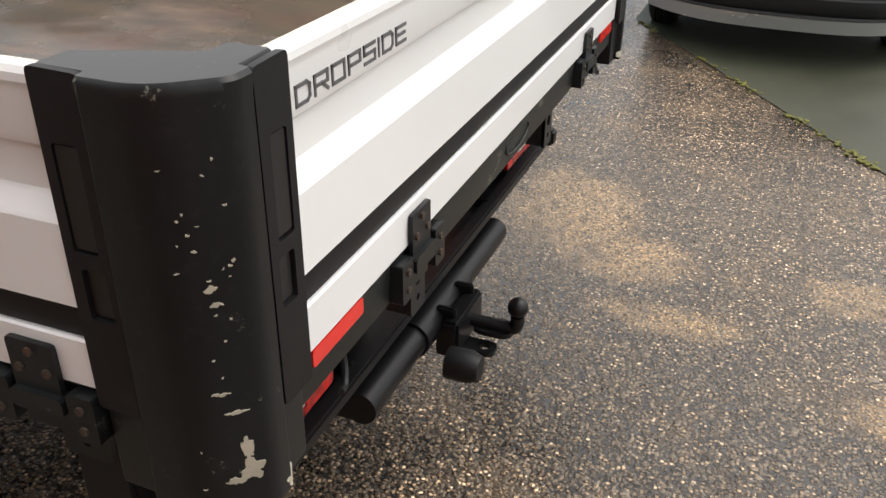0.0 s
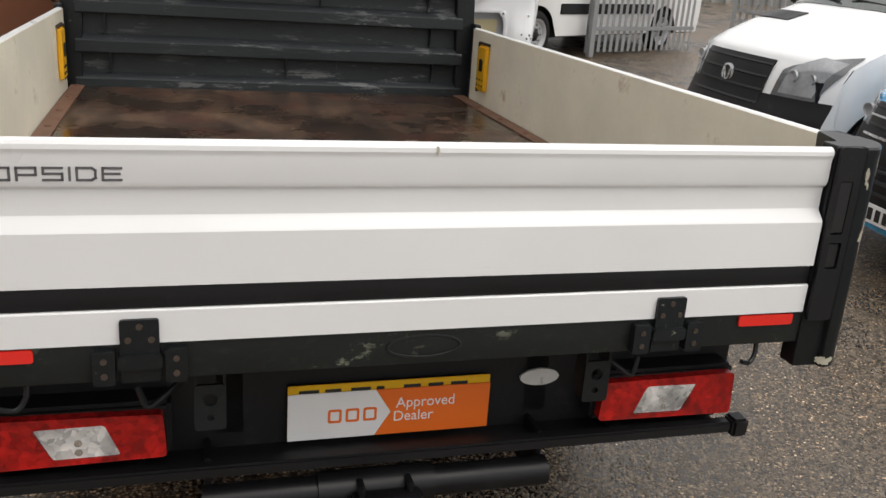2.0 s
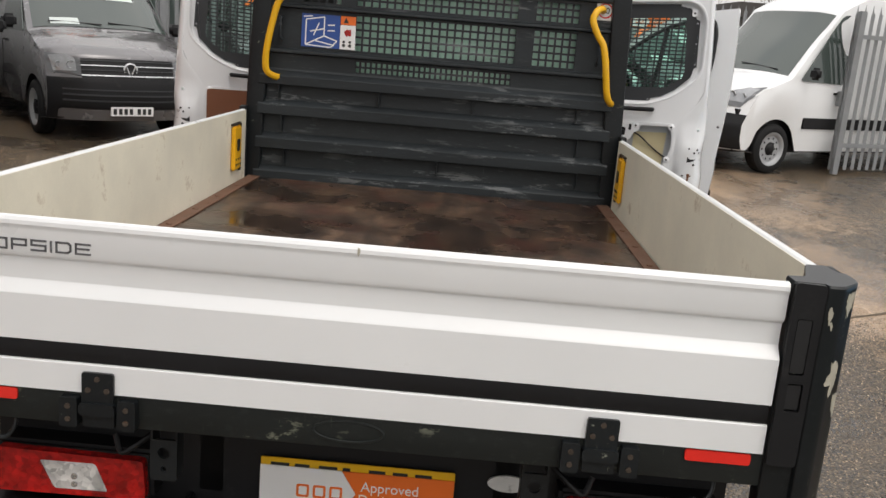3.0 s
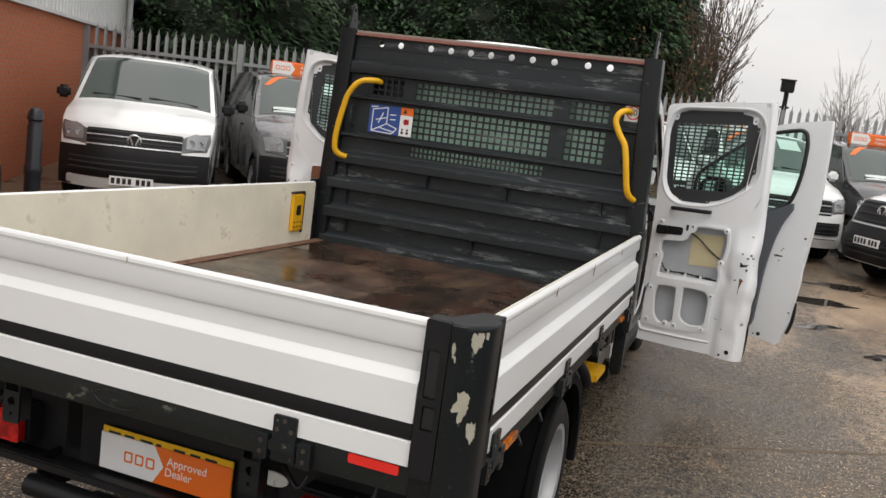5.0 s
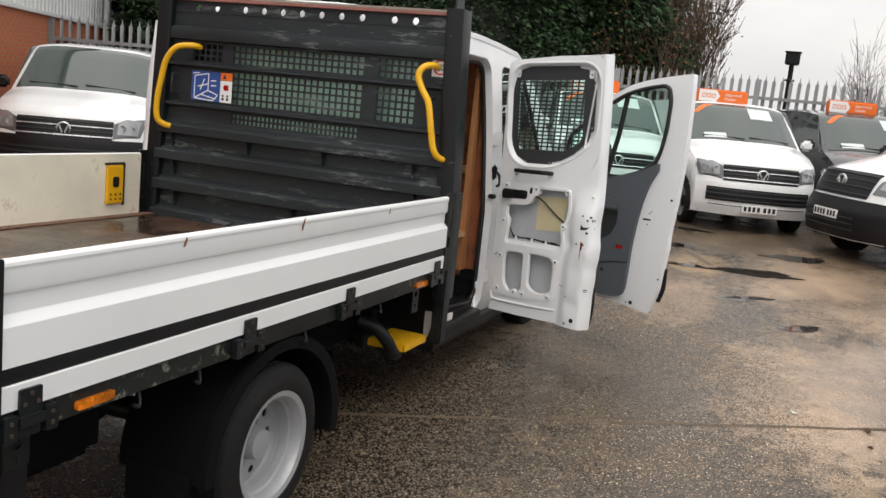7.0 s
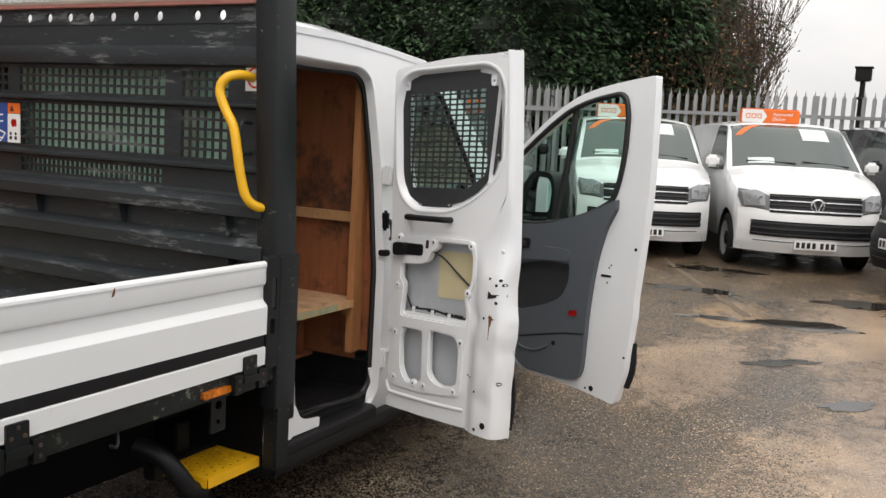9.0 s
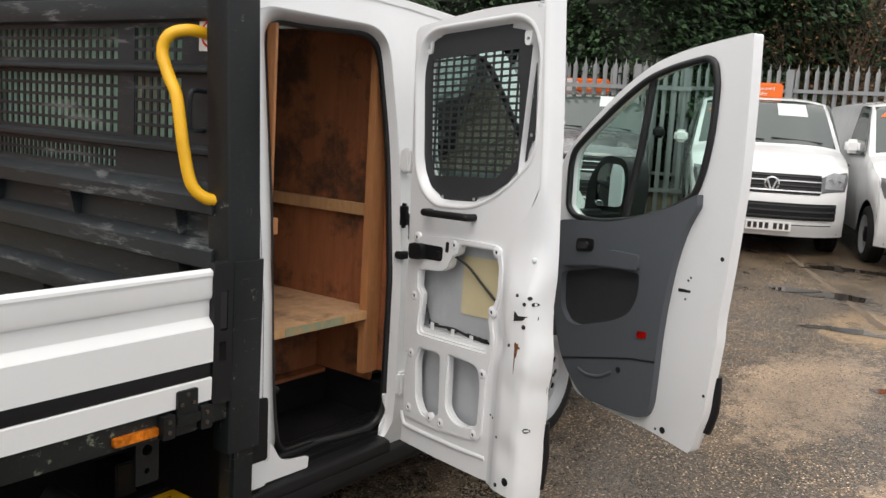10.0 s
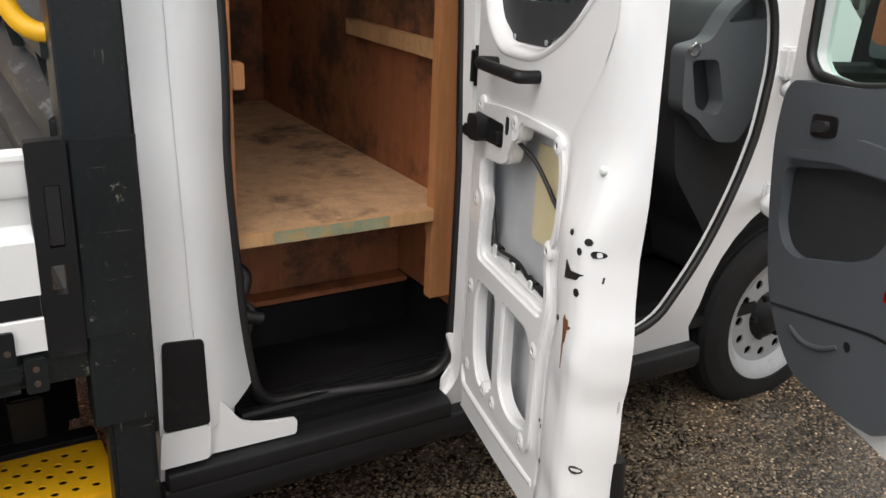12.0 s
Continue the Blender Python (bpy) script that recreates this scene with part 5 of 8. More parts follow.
part("step_underside", bm, BLACK, step)
bm = bmesh.new()
tube(bm, curve([(-2.80, 0.78, 0.66), (-2.84, 0.87, 0.62), (-2.88, 0.925, 0.545), (-2.925, 0.94, 0.48), (-3.0, 0.93, 0.452)], 5), 0.036, 14)
part("step_tube", bm, BLACK, step, "", 50)
bm = bmesh.new()
box(bm, -3.265, -2.915, 0.70, 0.76, 0.47, 0.53, 0.006)
part("step_bracket", bm, BLACK, step)
bm = bmesh.new()
box(bm, -3.155, -3.075, 0.45, 0.72, 0.53, 0.65, 0.006)
part("step_bracket", bm, BLACK, step)
bm = bmesh.new()
plate(bm, rounded([(-3.01, 0.56), (-2.93, 0.56), (-2.93, 0.70), (-3.01, 0.70)], 0.006, 2), [circle(-2.97, 0.665, 0.018, 12), circle(-2.97, 0.60, 0.010, 10)], 1.02, 1.03, lambda u, v, w: (u, w, v + 0.155))
part("tie_bracket", bm, DARK, truck)

# ---- cab ----
def side_y(z):
    """Half width of the cab at a height: upright below the waist, leaning in above it."""
    if z < 0.62:
        return 0.935 + 0.055 * max(0, (z - 0.40)) / 0.22
    return 0.99 if z < 1.20 else 0.99 - 0.105 * (z - 1.20) / 1.02


CX = -3.37
ARCH = [(FX - 0.47 * math.cos(radians(a)), 0.50 + 0.49 * math.sin(radians(a))) for a in range(175, 4, -10)]
OUT = [(CX, 0.43), *[(x, z) for x, z in [(-5.17, 0.43)]], *ARCH, (-6.15, 0.50), (-6.62, 0.50), (-6.70, 0.80), (-6.62, 1.10), (-6.35, 1.25), (-5.85, 1.42), (-5.35, 1.88), (-4.98, 2.195), (-4.70, 2.280), (-4.3, 2.305), (CX - 0.08, 2.31), (CX - 0.03, 2.28), (CX, 2.21)]
OPEN_R = [0.10, 0.10, 0.1, 0.3, 0.4, 0.13, 0.10, 0.25, 0.2, 0.2, 0.15]
REAR_OUT = rounded([(-3.47, 0.500), (-4.195, 0.500), (-4.195, 0.80), (-4.195, 1.30), (-4.205, 1.70), (-4.155, 2.185), (-3.455, 2.185), (-3.450, 1.45), (-3.450, 1.25), (-3.455, 1.05), (-3.462, 0.80)], OPEN_R, 6)
REAR_IN = rounded([(-3.650, 0.558), (-4.195, 0.558), (-4.205, 0.80), (-4.205, 1.30), (-4.220, 1.70), (-4.175, 2.160), (-3.600, 2.155), (-3.600, 1.45), (-3.585, 1.22), (-3.598, 1.02), (-3.612, 0.80)], OPEN_R, 6)
FRONT_OPEN = rounded([(-4.43, 0.56), (-4.92, 0.56), (-5.12, 0.80), (-5.26, 1.09), (-5.335, 1.42), (-5.315, 1.60), (-5.06, 1.92), (-4.88, 2.13), (-4.37, 2.16), (-4.42, 1.30)], [0.08, 0.10, 0.2, 0.15, 0.15, 0.1, 0.1, 0.1, 0.08, 0.2], 5)


def dense(loop, step=0.11):
    out = []
    for i, p in enumerate(loop):
        q = loop[(i + 1) % len(loop)]
        n = max(1, int(math.dist(p, q) / step))
        out += [(p[0] + (q[0] - p[0]) * k / n, p[1] + (q[1] - p[1]) * k / n) for k in range(n)]
    return out


for s in (1, -1):
    bm = bmesh.new()
    plate(bm, dense(OUT), [REAR_OUT, dense(FRONT_OPEN)], 0.0, -0.045, lambda u, v, w: (u, s * (side_y(v) + w), v))
    side = part("cab_side", bm, CABWHITE, truck, "white cab side with open door frames", 25)
    # rounded jamb that runs in from the skin to the seal
    bm = bmesh.new()
    deep = lambda u: 0.060 + 0.055 * smooth01((u + 4.10) / 0.35)
    rings = []
    for k in range(9):
        t = k / 8
        e = t ** 1.7
        rings.append([bm.verts.new((p[0] + (q[0] - p[0]) * t, s * (side_y(p[1]) + 0.0025 - (deep(q[0]) + side_y(p[1]) - side_y(q[1])) * e), p[1] + (q[1] - p[1]) * t)) for p, q in zip(REAR_OUT, REAR_IN)])
    for a, c in zip(rings, rings[1:]):
        for k in range(len(a)):
            if REAR_OUT[k][1] > 0.60 or REAR_OUT[k - 1][1] > 0.60:
                bm.faces.new((a[k - 1], a[k], c[k], c[k - 1]))
    part("door_jamb", bm, CABWHITE, side, "rounded white door jamb", 60)
    # return of the pillar behind the opening
    bm = bmesh.new()
    prism(bm, rounded([(CX, 0.84), (-3.596, 0.855), (-3.596, 0.62), (CX, 0.62)], 0.02, 3), 0.50, 2.15, lambda u, v, w: (u, s * (v - (0.09 if w > 1.5 else 0.0)), w))
    part("inner_pillar", bm, CABWHITE, side)
    bm = bmesh.new()
    box(bm, CX + 0.003, CX + 0.010, s * 0.931, s * 0.985, 0.64, 0.955)
    part("side_shield", bm, BLACK, side, "", 0)
    # rubber seal round the rear opening
    bm = bmesh.new()
    loop = [(u, s * (side_y(v) - deep(u) - 0.004), v) for u, v in dense(REAR_IN, 0.06)]
    tube(bm, [*loop, loop[0]], 0.017, 8)
    part("door_seal", bm, SEAL, side, "black rubber door seal", 60)
    bm = bmesh.new()
    loop = [(u, s * (side_y(v) - 0.014), v) for u, v in dense(FRONT_OPEN, 0.08)]
    tube(bm, [*loop, loop[0]], 0.015, 8)
    part("door_seal", bm, SEAL, side, "black rubber door seal", 60)
    # dark corner guard, white skirt and sill
    bm = bmesh.new()
    prism(bm, rounded([(-3.378, 0.635), (-3.487, 0.632), (-3.482, 0.858), (-3.388, 0.866)], 0.012, 3), 0.945, 0.996, lambda u, v, w: (u, s * w, v))
    part("corner_guard", bm, BLACK, side, "black corner guard")
    bm = bmesh.new()
    prism(bm, rounded([(-3.362, 0.537), (-3.483, 0.537), (-3.487, 0.630), (-3.372, 0.632)], 0.012, 3), 0.89, 0.9955, lambda u, v, w: (u, s * w, v))
    part("skirt_end", bm, CABWHITE, side)
    bm = bmesh.new()
    prism(bm, rounded([(0.80, 0.385), (0.985, 0.385), (1.005, 0.42), (1.000, 0.475), (0.80, 0.485)], 0.012, 3), -5.15, CX, lambda u, v, w: (w, s * u, v))
    part("sill", bm, BLACK, side, "black plastic sill", 40)
    bm = bmesh.new()
    prism(bm, rounded([(0.80, 0.46), (0.995, 0.46), (1.004, 0.475), (1.000, 0.515), (0.97, 0.524), (0.80, 0.524)], 0.008, 3), -4.165, -3.380, lambda u, v, w: (w, s * u, v))
    part("sill_lip", bm, BLACK, side, "", 40)
    bm = bmesh.new()
    prism(bm, rounded([(0.80, 0.470), (0.905, 0.470), (0.900, 0.520), (0.885, 0.566), (0.80, 0.566)], 0.010, 3), -5.12, -3.60, lambda u, v, w: (w, s * u, v))
    sill = part("sill_tread", bm, BLACK, side, "black ribbed sill tread", 40)
    for k in range(5):
        bm = bmesh.new()
        box(bm, -4.22, -3.60, s * (0.80 + 0.018 * k), s * (0.807 + 0.018 * k), 0.565, 0.570)
        part("tread_rib", bm, MATBLACK, sill, "", 0)
    bm = bmesh.new()
    plate(bm, rounded([(-3.474, 0.533), (-3.714, 0.528), (-3.716, 0.572), (-3.628, 0.582), (-3.570, 0.60), (-3.535, 0.66), (-3.474, 0.72)], [0.004, 0.01, 0.01, 0.03, 0.03, 0.01, 0.004], 4), [], 0.962, 0.974, lambda u, v, w: (u, s * w, v))
    part("sill_bracket", bm, CABWHITE, side, "white sill corner")
    bm = bmesh.new()
    plate(bm, rounded([(-4.165, 0.490), (-4.25, 0.490), (-4.25, 0.70), (-4.175, 0.70), (-4.200, 0.61), (-4.165, 0.560)], 0.01, 3), [], 0.935, 0.9455, lambda u, v, w: (u, s * w, v))
    part("sill_bracket", bm, CABWHITE, side, "white sill corner")
    # hinges and holes on the front pillar
    for x, y, z in ((-5.40, 0.955, 0.93), (-5.40, 0.955, 1.36), (-4.26, 0.965, 0.70), (-4.26, 0.945, 1.62)):
        bm = bmesh.new()
        box(bm, x, x + 0.06, s * y, s * (y + 0.05), z, z + 0.10, 0.01)
        part("door_hinge", bm, CABWHITE, side)
    bm = bmesh.new()
    box(bm, -4.225, -4.175, s * 0.96, s * 1.005, 1.275, 1.305, 0.006)
    part("check_strap", bm, BLACK, side)
    bm = bmesh.new()
    box(bm, -4.225, -4.187, s * 0.96, s * 0.995, 1.40, 1.50, 0.012)
    part("check_strap", bm, BLACK, side)
    if s == 1:
        for x, z, r in ((-5.475, 1.472, 0.017), (-5.408, 1.432, 0.015), (-5.468, 1.345, 0.024), (-5.430, 1.224, 0.014), (-5.440, 1.330, 0.010)):
            bm = bmesh.new()
            prism(bm, circle(x, z, r, 12), 0.988, 0.992, lambda u, v, w: (u, s * (side_y(v) - 0.99 + w), v))
            part("pillar_hole", bm, SEAL, side, "dark drilled hole")
# roof, front and floor of the cab
bm = bmesh.new()
top = [(CX, 2.200), (CX - 0.012, 2.245), (CX - 0.035, 2.285), (CX - 0.08, 2.315), (-3.9, 2.325), (-4.3, 2.312), (-4.70, 2.285), (-4.98, 2.200)]
nv = 12
rows = []
for x, z in top:
    row = []
    for k in range(nv + 1):
        v = -1 + 2 * k / nv
        row.append(bm.verts.new((x, v * side_y(2.22), z + 0.105 * (1 - v * v) ** 0.8 - 0.01)))
    rows.append(row)
for a, c in zip(rows, rows[1:]):
    for k in range(nv):
        bm.faces.new((a[k], a[k + 1], c[k + 1], c[k]))
geo = bmesh.ops.extrude_face_region(bm, geom=bm.faces[:])
for v in geo["geom"]:
    if isinstance(v, bmesh.types.BMVert):
        v.co.z -= 0.03
part("roof", bm, CABWHITE, truck, "white cab roof", 40)
bm = bmesh.new()
rows = []
for x, z, d in ((-4.98, 2.19, 0.09), (-5.35, 1.89, 0.03), (-5.85, 1.43, 0.02)):
    rows.append([bm.verts.new((x + 0.06 * (k / 4 - 1) ** 2, (k / 4 - 1) * (side_y(z) - 0.05), z + d * (1 - (k / 4 - 1) ** 2))) for k in range(9)])
for a, c in zip(rows, rows[1:]):
    for k in range(8):
        bm.faces.new((a[k], a[k + 1], c[k + 1], c[k]))
part("windscreen", bm, GREENGLASS, truck, "cab windscreen", 40).visible_shadow = False
bm = bmesh.new()
prism(bm, [(-5.85, 1.43), (-6.35, 1.27), (-6.62, 1.12), (-6.72, 0.8), (-6.66, 0.45), (-6.60, 0.45), (-6.60, 1.0), (-6.3, 1.2), (-5.85, 1.38)], -0.95, 0.95, lambda u, v, w: (u, w, v))
part("bonnet", bm, CABWHITE, truck, "white bonnet and nose")
bm = bmesh.new()
box(bm, -5.5, -4.30, -0.93, 0.93, 0.50, 0.545, 0.005)
box(bm, -4.30, CX - 0.0, -0.93, 0.93, 0.50, 0.548, 0.005)
part("cab_floor", bm, MATBLACK, truck, "black cab floor mat")
bm = bmesh.new()
# back wall with a window opening that faces the headboard mesh
plate(bm, [(-0.90, 0.50), (0.90, 0.50), (0.86, 2.19), (-0.86, 2.19)], [rounded([(-0.60, 1.58), (0.80, 1.58), (0.80, 2.12), (-0.60, 2.12)], 0.06, 4)], CX - 0.03, CX, lambda u, v, w: (w, u, v))
part("cab_back", bm, CABWHITE, truck, "white back wall of the cab")
bm = bmesh.new()
box(bm, CX + 0.003, CX + 0.010, -0.93, 0.93, 0.42, 0.955)
part("back_shield", bm, BLACK, truck, "black lower back of the cab", 0)
# opaque pane; its pale green colour paints in the reflected light
bm = bmesh.new()
plate(bm, [(-0.61, 1.57), (0.81, 1.57), (0.81, 2.13), (-0.61, 2.13)], [], CX + 0.002, CX + 0.006, lambda u, v, w: (w, u, v))
part("rear_window", bm, paint("pale_green_painted_reflection", (0.45, 0.72, 0.58), 0.2, 0.0, var=0.15, coat=1.0, bumps=0), truck, "rear window, pale green with its reflected light painted in")
# black panel added behind the left mesh, over the white cab back
bm = bmesh.new()
box(bm, CX + 0.003, CX + 0.008, -0.86, -0.615, 1.56, 2.14, 0.002)
box(bm, CX + 0.003, CX + 0.008, -0.86, 0.86, 1.50, 1.566, 0.002)
part("window_rubber", bm, SEAL, truck, "black panel behind the mesh, beside and below the rear window")
# dashboard and door bin seen through the front opening
bm = bmesh.new()
prism(bm, rounded([(-5.40, 0.75), (-5.20, 1.0), (-5.16, 1.25), (-5.22, 1.45), (-5.36, 1.58), (-5.80, 1.48), (-5.80, 0.55), (-5.45, 0.55)], 0.05, 4), -0.90, 0.73, lambda u, v, w: (u, w, v))
dash = part("dashboard", bm, TRIMDARK, truck, "dark grey dashboard", 40)
bm = bmesh.new()
end = rounded([(-5.374, 1.616), (-5.45, 1.605), (-5.482, 1.537), (-5.484, 1.426), (-5.475, 1.21), (-5.406, 1.11), (-5.30, 1.12), (-5.185, 1.215), (-5.12, 1.24), (-5.10, 1.44), (-5.21, 1.46), (-5.28, 1.56)], 0.03, 4)
cup = rounded([(-5.135, 1.40), (-5.255, 1.40), (-5.31, 1.25), (-5.29, 1.21), (-5.18, 1.245)], 0.025, 4)
tray = rounded([(-5.27, 1.515), (-5.37, 1.600), (-5.44, 1.575), (-5.455, 1.52)], 0.02, 4)
plate(bm, end, [cup, tray], 0.735, 0.80, lambda u, v, w: (u, w, v))
es = [e for e in bm.edges if len(e.link_faces) == 2 and e.calc_face_angle(0) > 1.2]
bmesh.ops.bevel(bm, geom=es, offset=0.010, segments=3, affect="EDGES", clamp_overlap=True)
GREYTRIM = paint("mid_grey_plastic", (0.115, 0.125, 0.135), 0.5, var=0.06, bumps=0.2, fine=300)
part("dash_end", bm, GREYTRIM, dash, "grey dashboard end with cup pocket", 40)
bm = bmesh.new()
plate(bm, tray, [], 0.736, 0.748, lambda u, v, w: (u, w, v))
part("tray_back", bm, GREYTRIM, dash)
bm = bmesh.new()
lathe(bm, [(0.020, 0.0), (0.024, 0.010), (0.019, 0.012), (0.017, 0.0)], lambda a, b, h: (-5.134 + a, 0.80 + h, 1.436 + b), 18)
part("air_vent", bm, CHROME, dash)
bm = bmesh.new()
ring = [(-4.86 - 0.10 * math.sin(a), 0.42 + 0.19 * math.cos(a), 1.36 + 0.17 * math.sin(a)) for a in [2 * math.pi * k / 32 for k in range(33)]]
tube(bm, ring, 0.014, 10)
tube(bm, [(-4.86, 0.24, 1.36), (-4.88, 0.42, 1.35), (-4.86, 0.60, 1.36)], 0.016, 8)
tube(bm, [(-4.88, 0.42, 1.35), (-5.1, 0.42, 1.25)], 0.03, 8)
part("steering_wheel", bm, BLACK, dash, "black steering wheel", 50)
for y in (0.48, -0.45):
    bm = bmesh.new()
    box(bm, -4.85, -4.40, y - 0.24, y + 0.24, 0.75, 0.92, 0.05, seg=3)
    seat = part("seat", bm, TRIMDARK, truck, "dark cloth front seat", 50)
    bm = bmesh.new()
    box(bm, -4.50, -4.36, y - 0.23, y + 0.23, 0.90, 1.50, 0.05, seg=3)
    part("backrest", bm, TRIMDARK, seat, "", 50)
    bm = bmesh.new()
    box(bm, -4.47, -4.37, y - 0.13, y + 0.13, 1.49, 1.74, 0.04, seg=3)
    part("headrest", bm, TRIMDARK, seat, "", 50)


# ---- plywood racking in the rear of the cab ----
rack = thing("shelf_unit", "reddish plywood racking with one dusty shelf, stained", "shelf", pose(0, 0, 0, 0, RAKE, 0))


def slab(name, x0, x1, y0, y1, z0, z1, material, label="", b=0.002):
    bm = bmesh.new()
    box(bm, x0, x1, y0, y1, z0, z1, b)
    return part(name, bm, material, rack, label, 30)


slab("front_panel", -4.300, -4.280, -0.80, 0.775, 0.703, 2.20, PLY, "stained plywood panel")
slab("upright", -4.280, -4.190, 0.778, 0.815, 0.755, 2.14, TIMBER, "raw timber upright")
slab("upright_face", -4.345, -4.283, 0.778, 0.876, 0.755, 2.14, PLY, "plywood end strip")
slab("batten", -4.280, -4.250, 0.10, 0.77, 1.418, 1.468, PALETIMBER, "pale timber batten")
slab("shelf", -4.278, -3.626, -0.78, 0.81, 1.000, 1.028, PLYTOP, "dusty stained plywood shelf")
slab("shelf_edge", -4.188, -3.626, 0.812, 0.824, 0.995, 1.031, PALETIMBER, "raw shelf edge with green paint")
slab("shelf_cleat", -4.278, -4.205, 0.74, 0.776, 0.94, 0.998, TIMBER)
slab("lower_panel", -4.278, -3.626, 0.44, 0.46, 0.703, 0.998, PLY, "plywood riser under the shelf")
slab("lower_floor", -4.278, -3.56, 0.20, 0.52, 0.685, 0.702, PLY, "plywood ledge")
slab("end_panel", -3.624, -3.610, 0.70, 0.838, 0.80, 2.14, TIMBER, "raw plywood edge strip")
slab("end_block", -3.655, -3.625, 0.78, 0.835, 1.395, 1.455, TIMBER)
slab("back_panel", -4.278, -3.70, -0.80, -0.785, 0.56, 2.18, PLY, "stained plywood back")
for a in ((-4.278, -3.56, 0.505, 0.525, 0.55, 0.683), (-4.312, -4.281, 0.20, 0.93, 0.55, 0.700), (-4.312, -3.55, 0.526, 0.90, 0.549, 0.556)):
    bm = bmesh.new()
    box(bm, *a, 0.003)
    part("step_well_panel", bm, MATBLACK, truck, "black plastic step well panel")
bm = bmesh.new()
plate(bm, rounded([(-3.72, 0.998), (-4.05, 0.998), (-4.05, 1.030), (-3.72, 1.030)], 0.004, 2), [], 0.8245, 0.8255, lambda u, v, w: (u, w, v))
part("paint_smear", bm, paint("old_green_paint", (0.28, 0.30, 0.19), 0.7, var=0.25, dirt=(0.45, 0.28, 0.12), dirt_at=(0.5, 0.6), dirt_scale=30), rack, "old green paint smear")
bm = bmesh.new()
tube(bm, curve([(-3.59, 0.72, 1.01), (-3.62, 0.74, 0.92), (-3.60, 0.80, 0.86), (-3.66, 0.80, 0.82), (-3.63, 0.84, 0.76)], 6), 0.012, 8)
tube(bm, curve([(-3.60, 0.76, 0.95), (-3.66, 0.77, 0.90), (-3.62, 0.82, 0.83), (-3.68, 0.83, 0.80)], 6), 0.016, 8)
part("strap", bm, SEAL, rack, "black webbing strap hanging from the shelf", 60)


# ---- doors ----
def door_frame(o, d):
    """A frame on an open door: u along the door from its hinges, v up, w out of its inner face."""
    d = Vector((d[0], d[1], 0)).normalized()
    n = Vector((d.y, -d.x, 0))
    o = Vector((o[0], o[1], 0))
    return lambda u, v, w: o + d * u + n * w + Vector((0, 0, v))


# the free edge of a rear door: how far it stands from the hinges at each height
EDGE_Z = [0.54, 0.60, 0.76, 0.876, 0.945, 1.0, 1.08, 1.15, 1.234, 1.34, 1.434, 1.54, 1.9, 2.28]
EDGE_U = [0.800, 0.803, 0.800, 0.805, 0.801, 0.812, 0.813, 0.801, 0.795, 0.802, 0.799, 0.792, 0.772, 0.740]


def free_edge(v):
    return float(np.interp(v, EDGE_Z, EDGE_U))


def shut_start(v):
    """Where the flat inner panel turns into the curved shut face."""
    return 0.60 + (free_edge(v) - 0.030 - 0.60) * smooth01((v - 1.36) / 0.30)


SHUT = ((0.0, 0.001, 0.001), (0.10, 0.006, 0.002), (0.20, 0.016, 0.002), (0.32, 0.023, 0.001), (0.48, 0.026, -0.002), (0.66, 0.026, -0.007), (0.80, 0.022, -0.016), (0.90, 0.008, -0.032), (0.96, -0.022, -0.048), (1.0, -0.066, -0.066), (0.997, -0.073, -0.073))


def shut_w(f, v):
    """How proud the shut face stands: full round the latch, falling away above the waist, dented by the pressings."""
    fs = [a for a, b, c in SHUT[:10]]
    b = smooth01((1.46 - v) / 0.22)
    w = b * float(np.interp(f, fs, [q for a, q, c in SHUT[:10]])) + (1 - b) * float(np.interp(f, fs, [c for a, q, c in SHUT[:10]]))
    for f0, v0, rf, rv, d in ((0.16, 1.075, 0.13, 0.045, 0.012), (0.45, 0.93, 0.20, 0.05, 0.007), (0.50, 0.70, 0.25, 0.05, 0.008), (0.85, 0.80, 0.10, 0.04, 0.006), (0.80, 1.03, 0.12, 0.03, -0.006), (0.62, 1.33, 0.30, 0.05, 0.005)):
        w -= d * math.exp(-((f - f0) / rf) ** 2 - ((v - v0) / rv) ** 2)
    return w


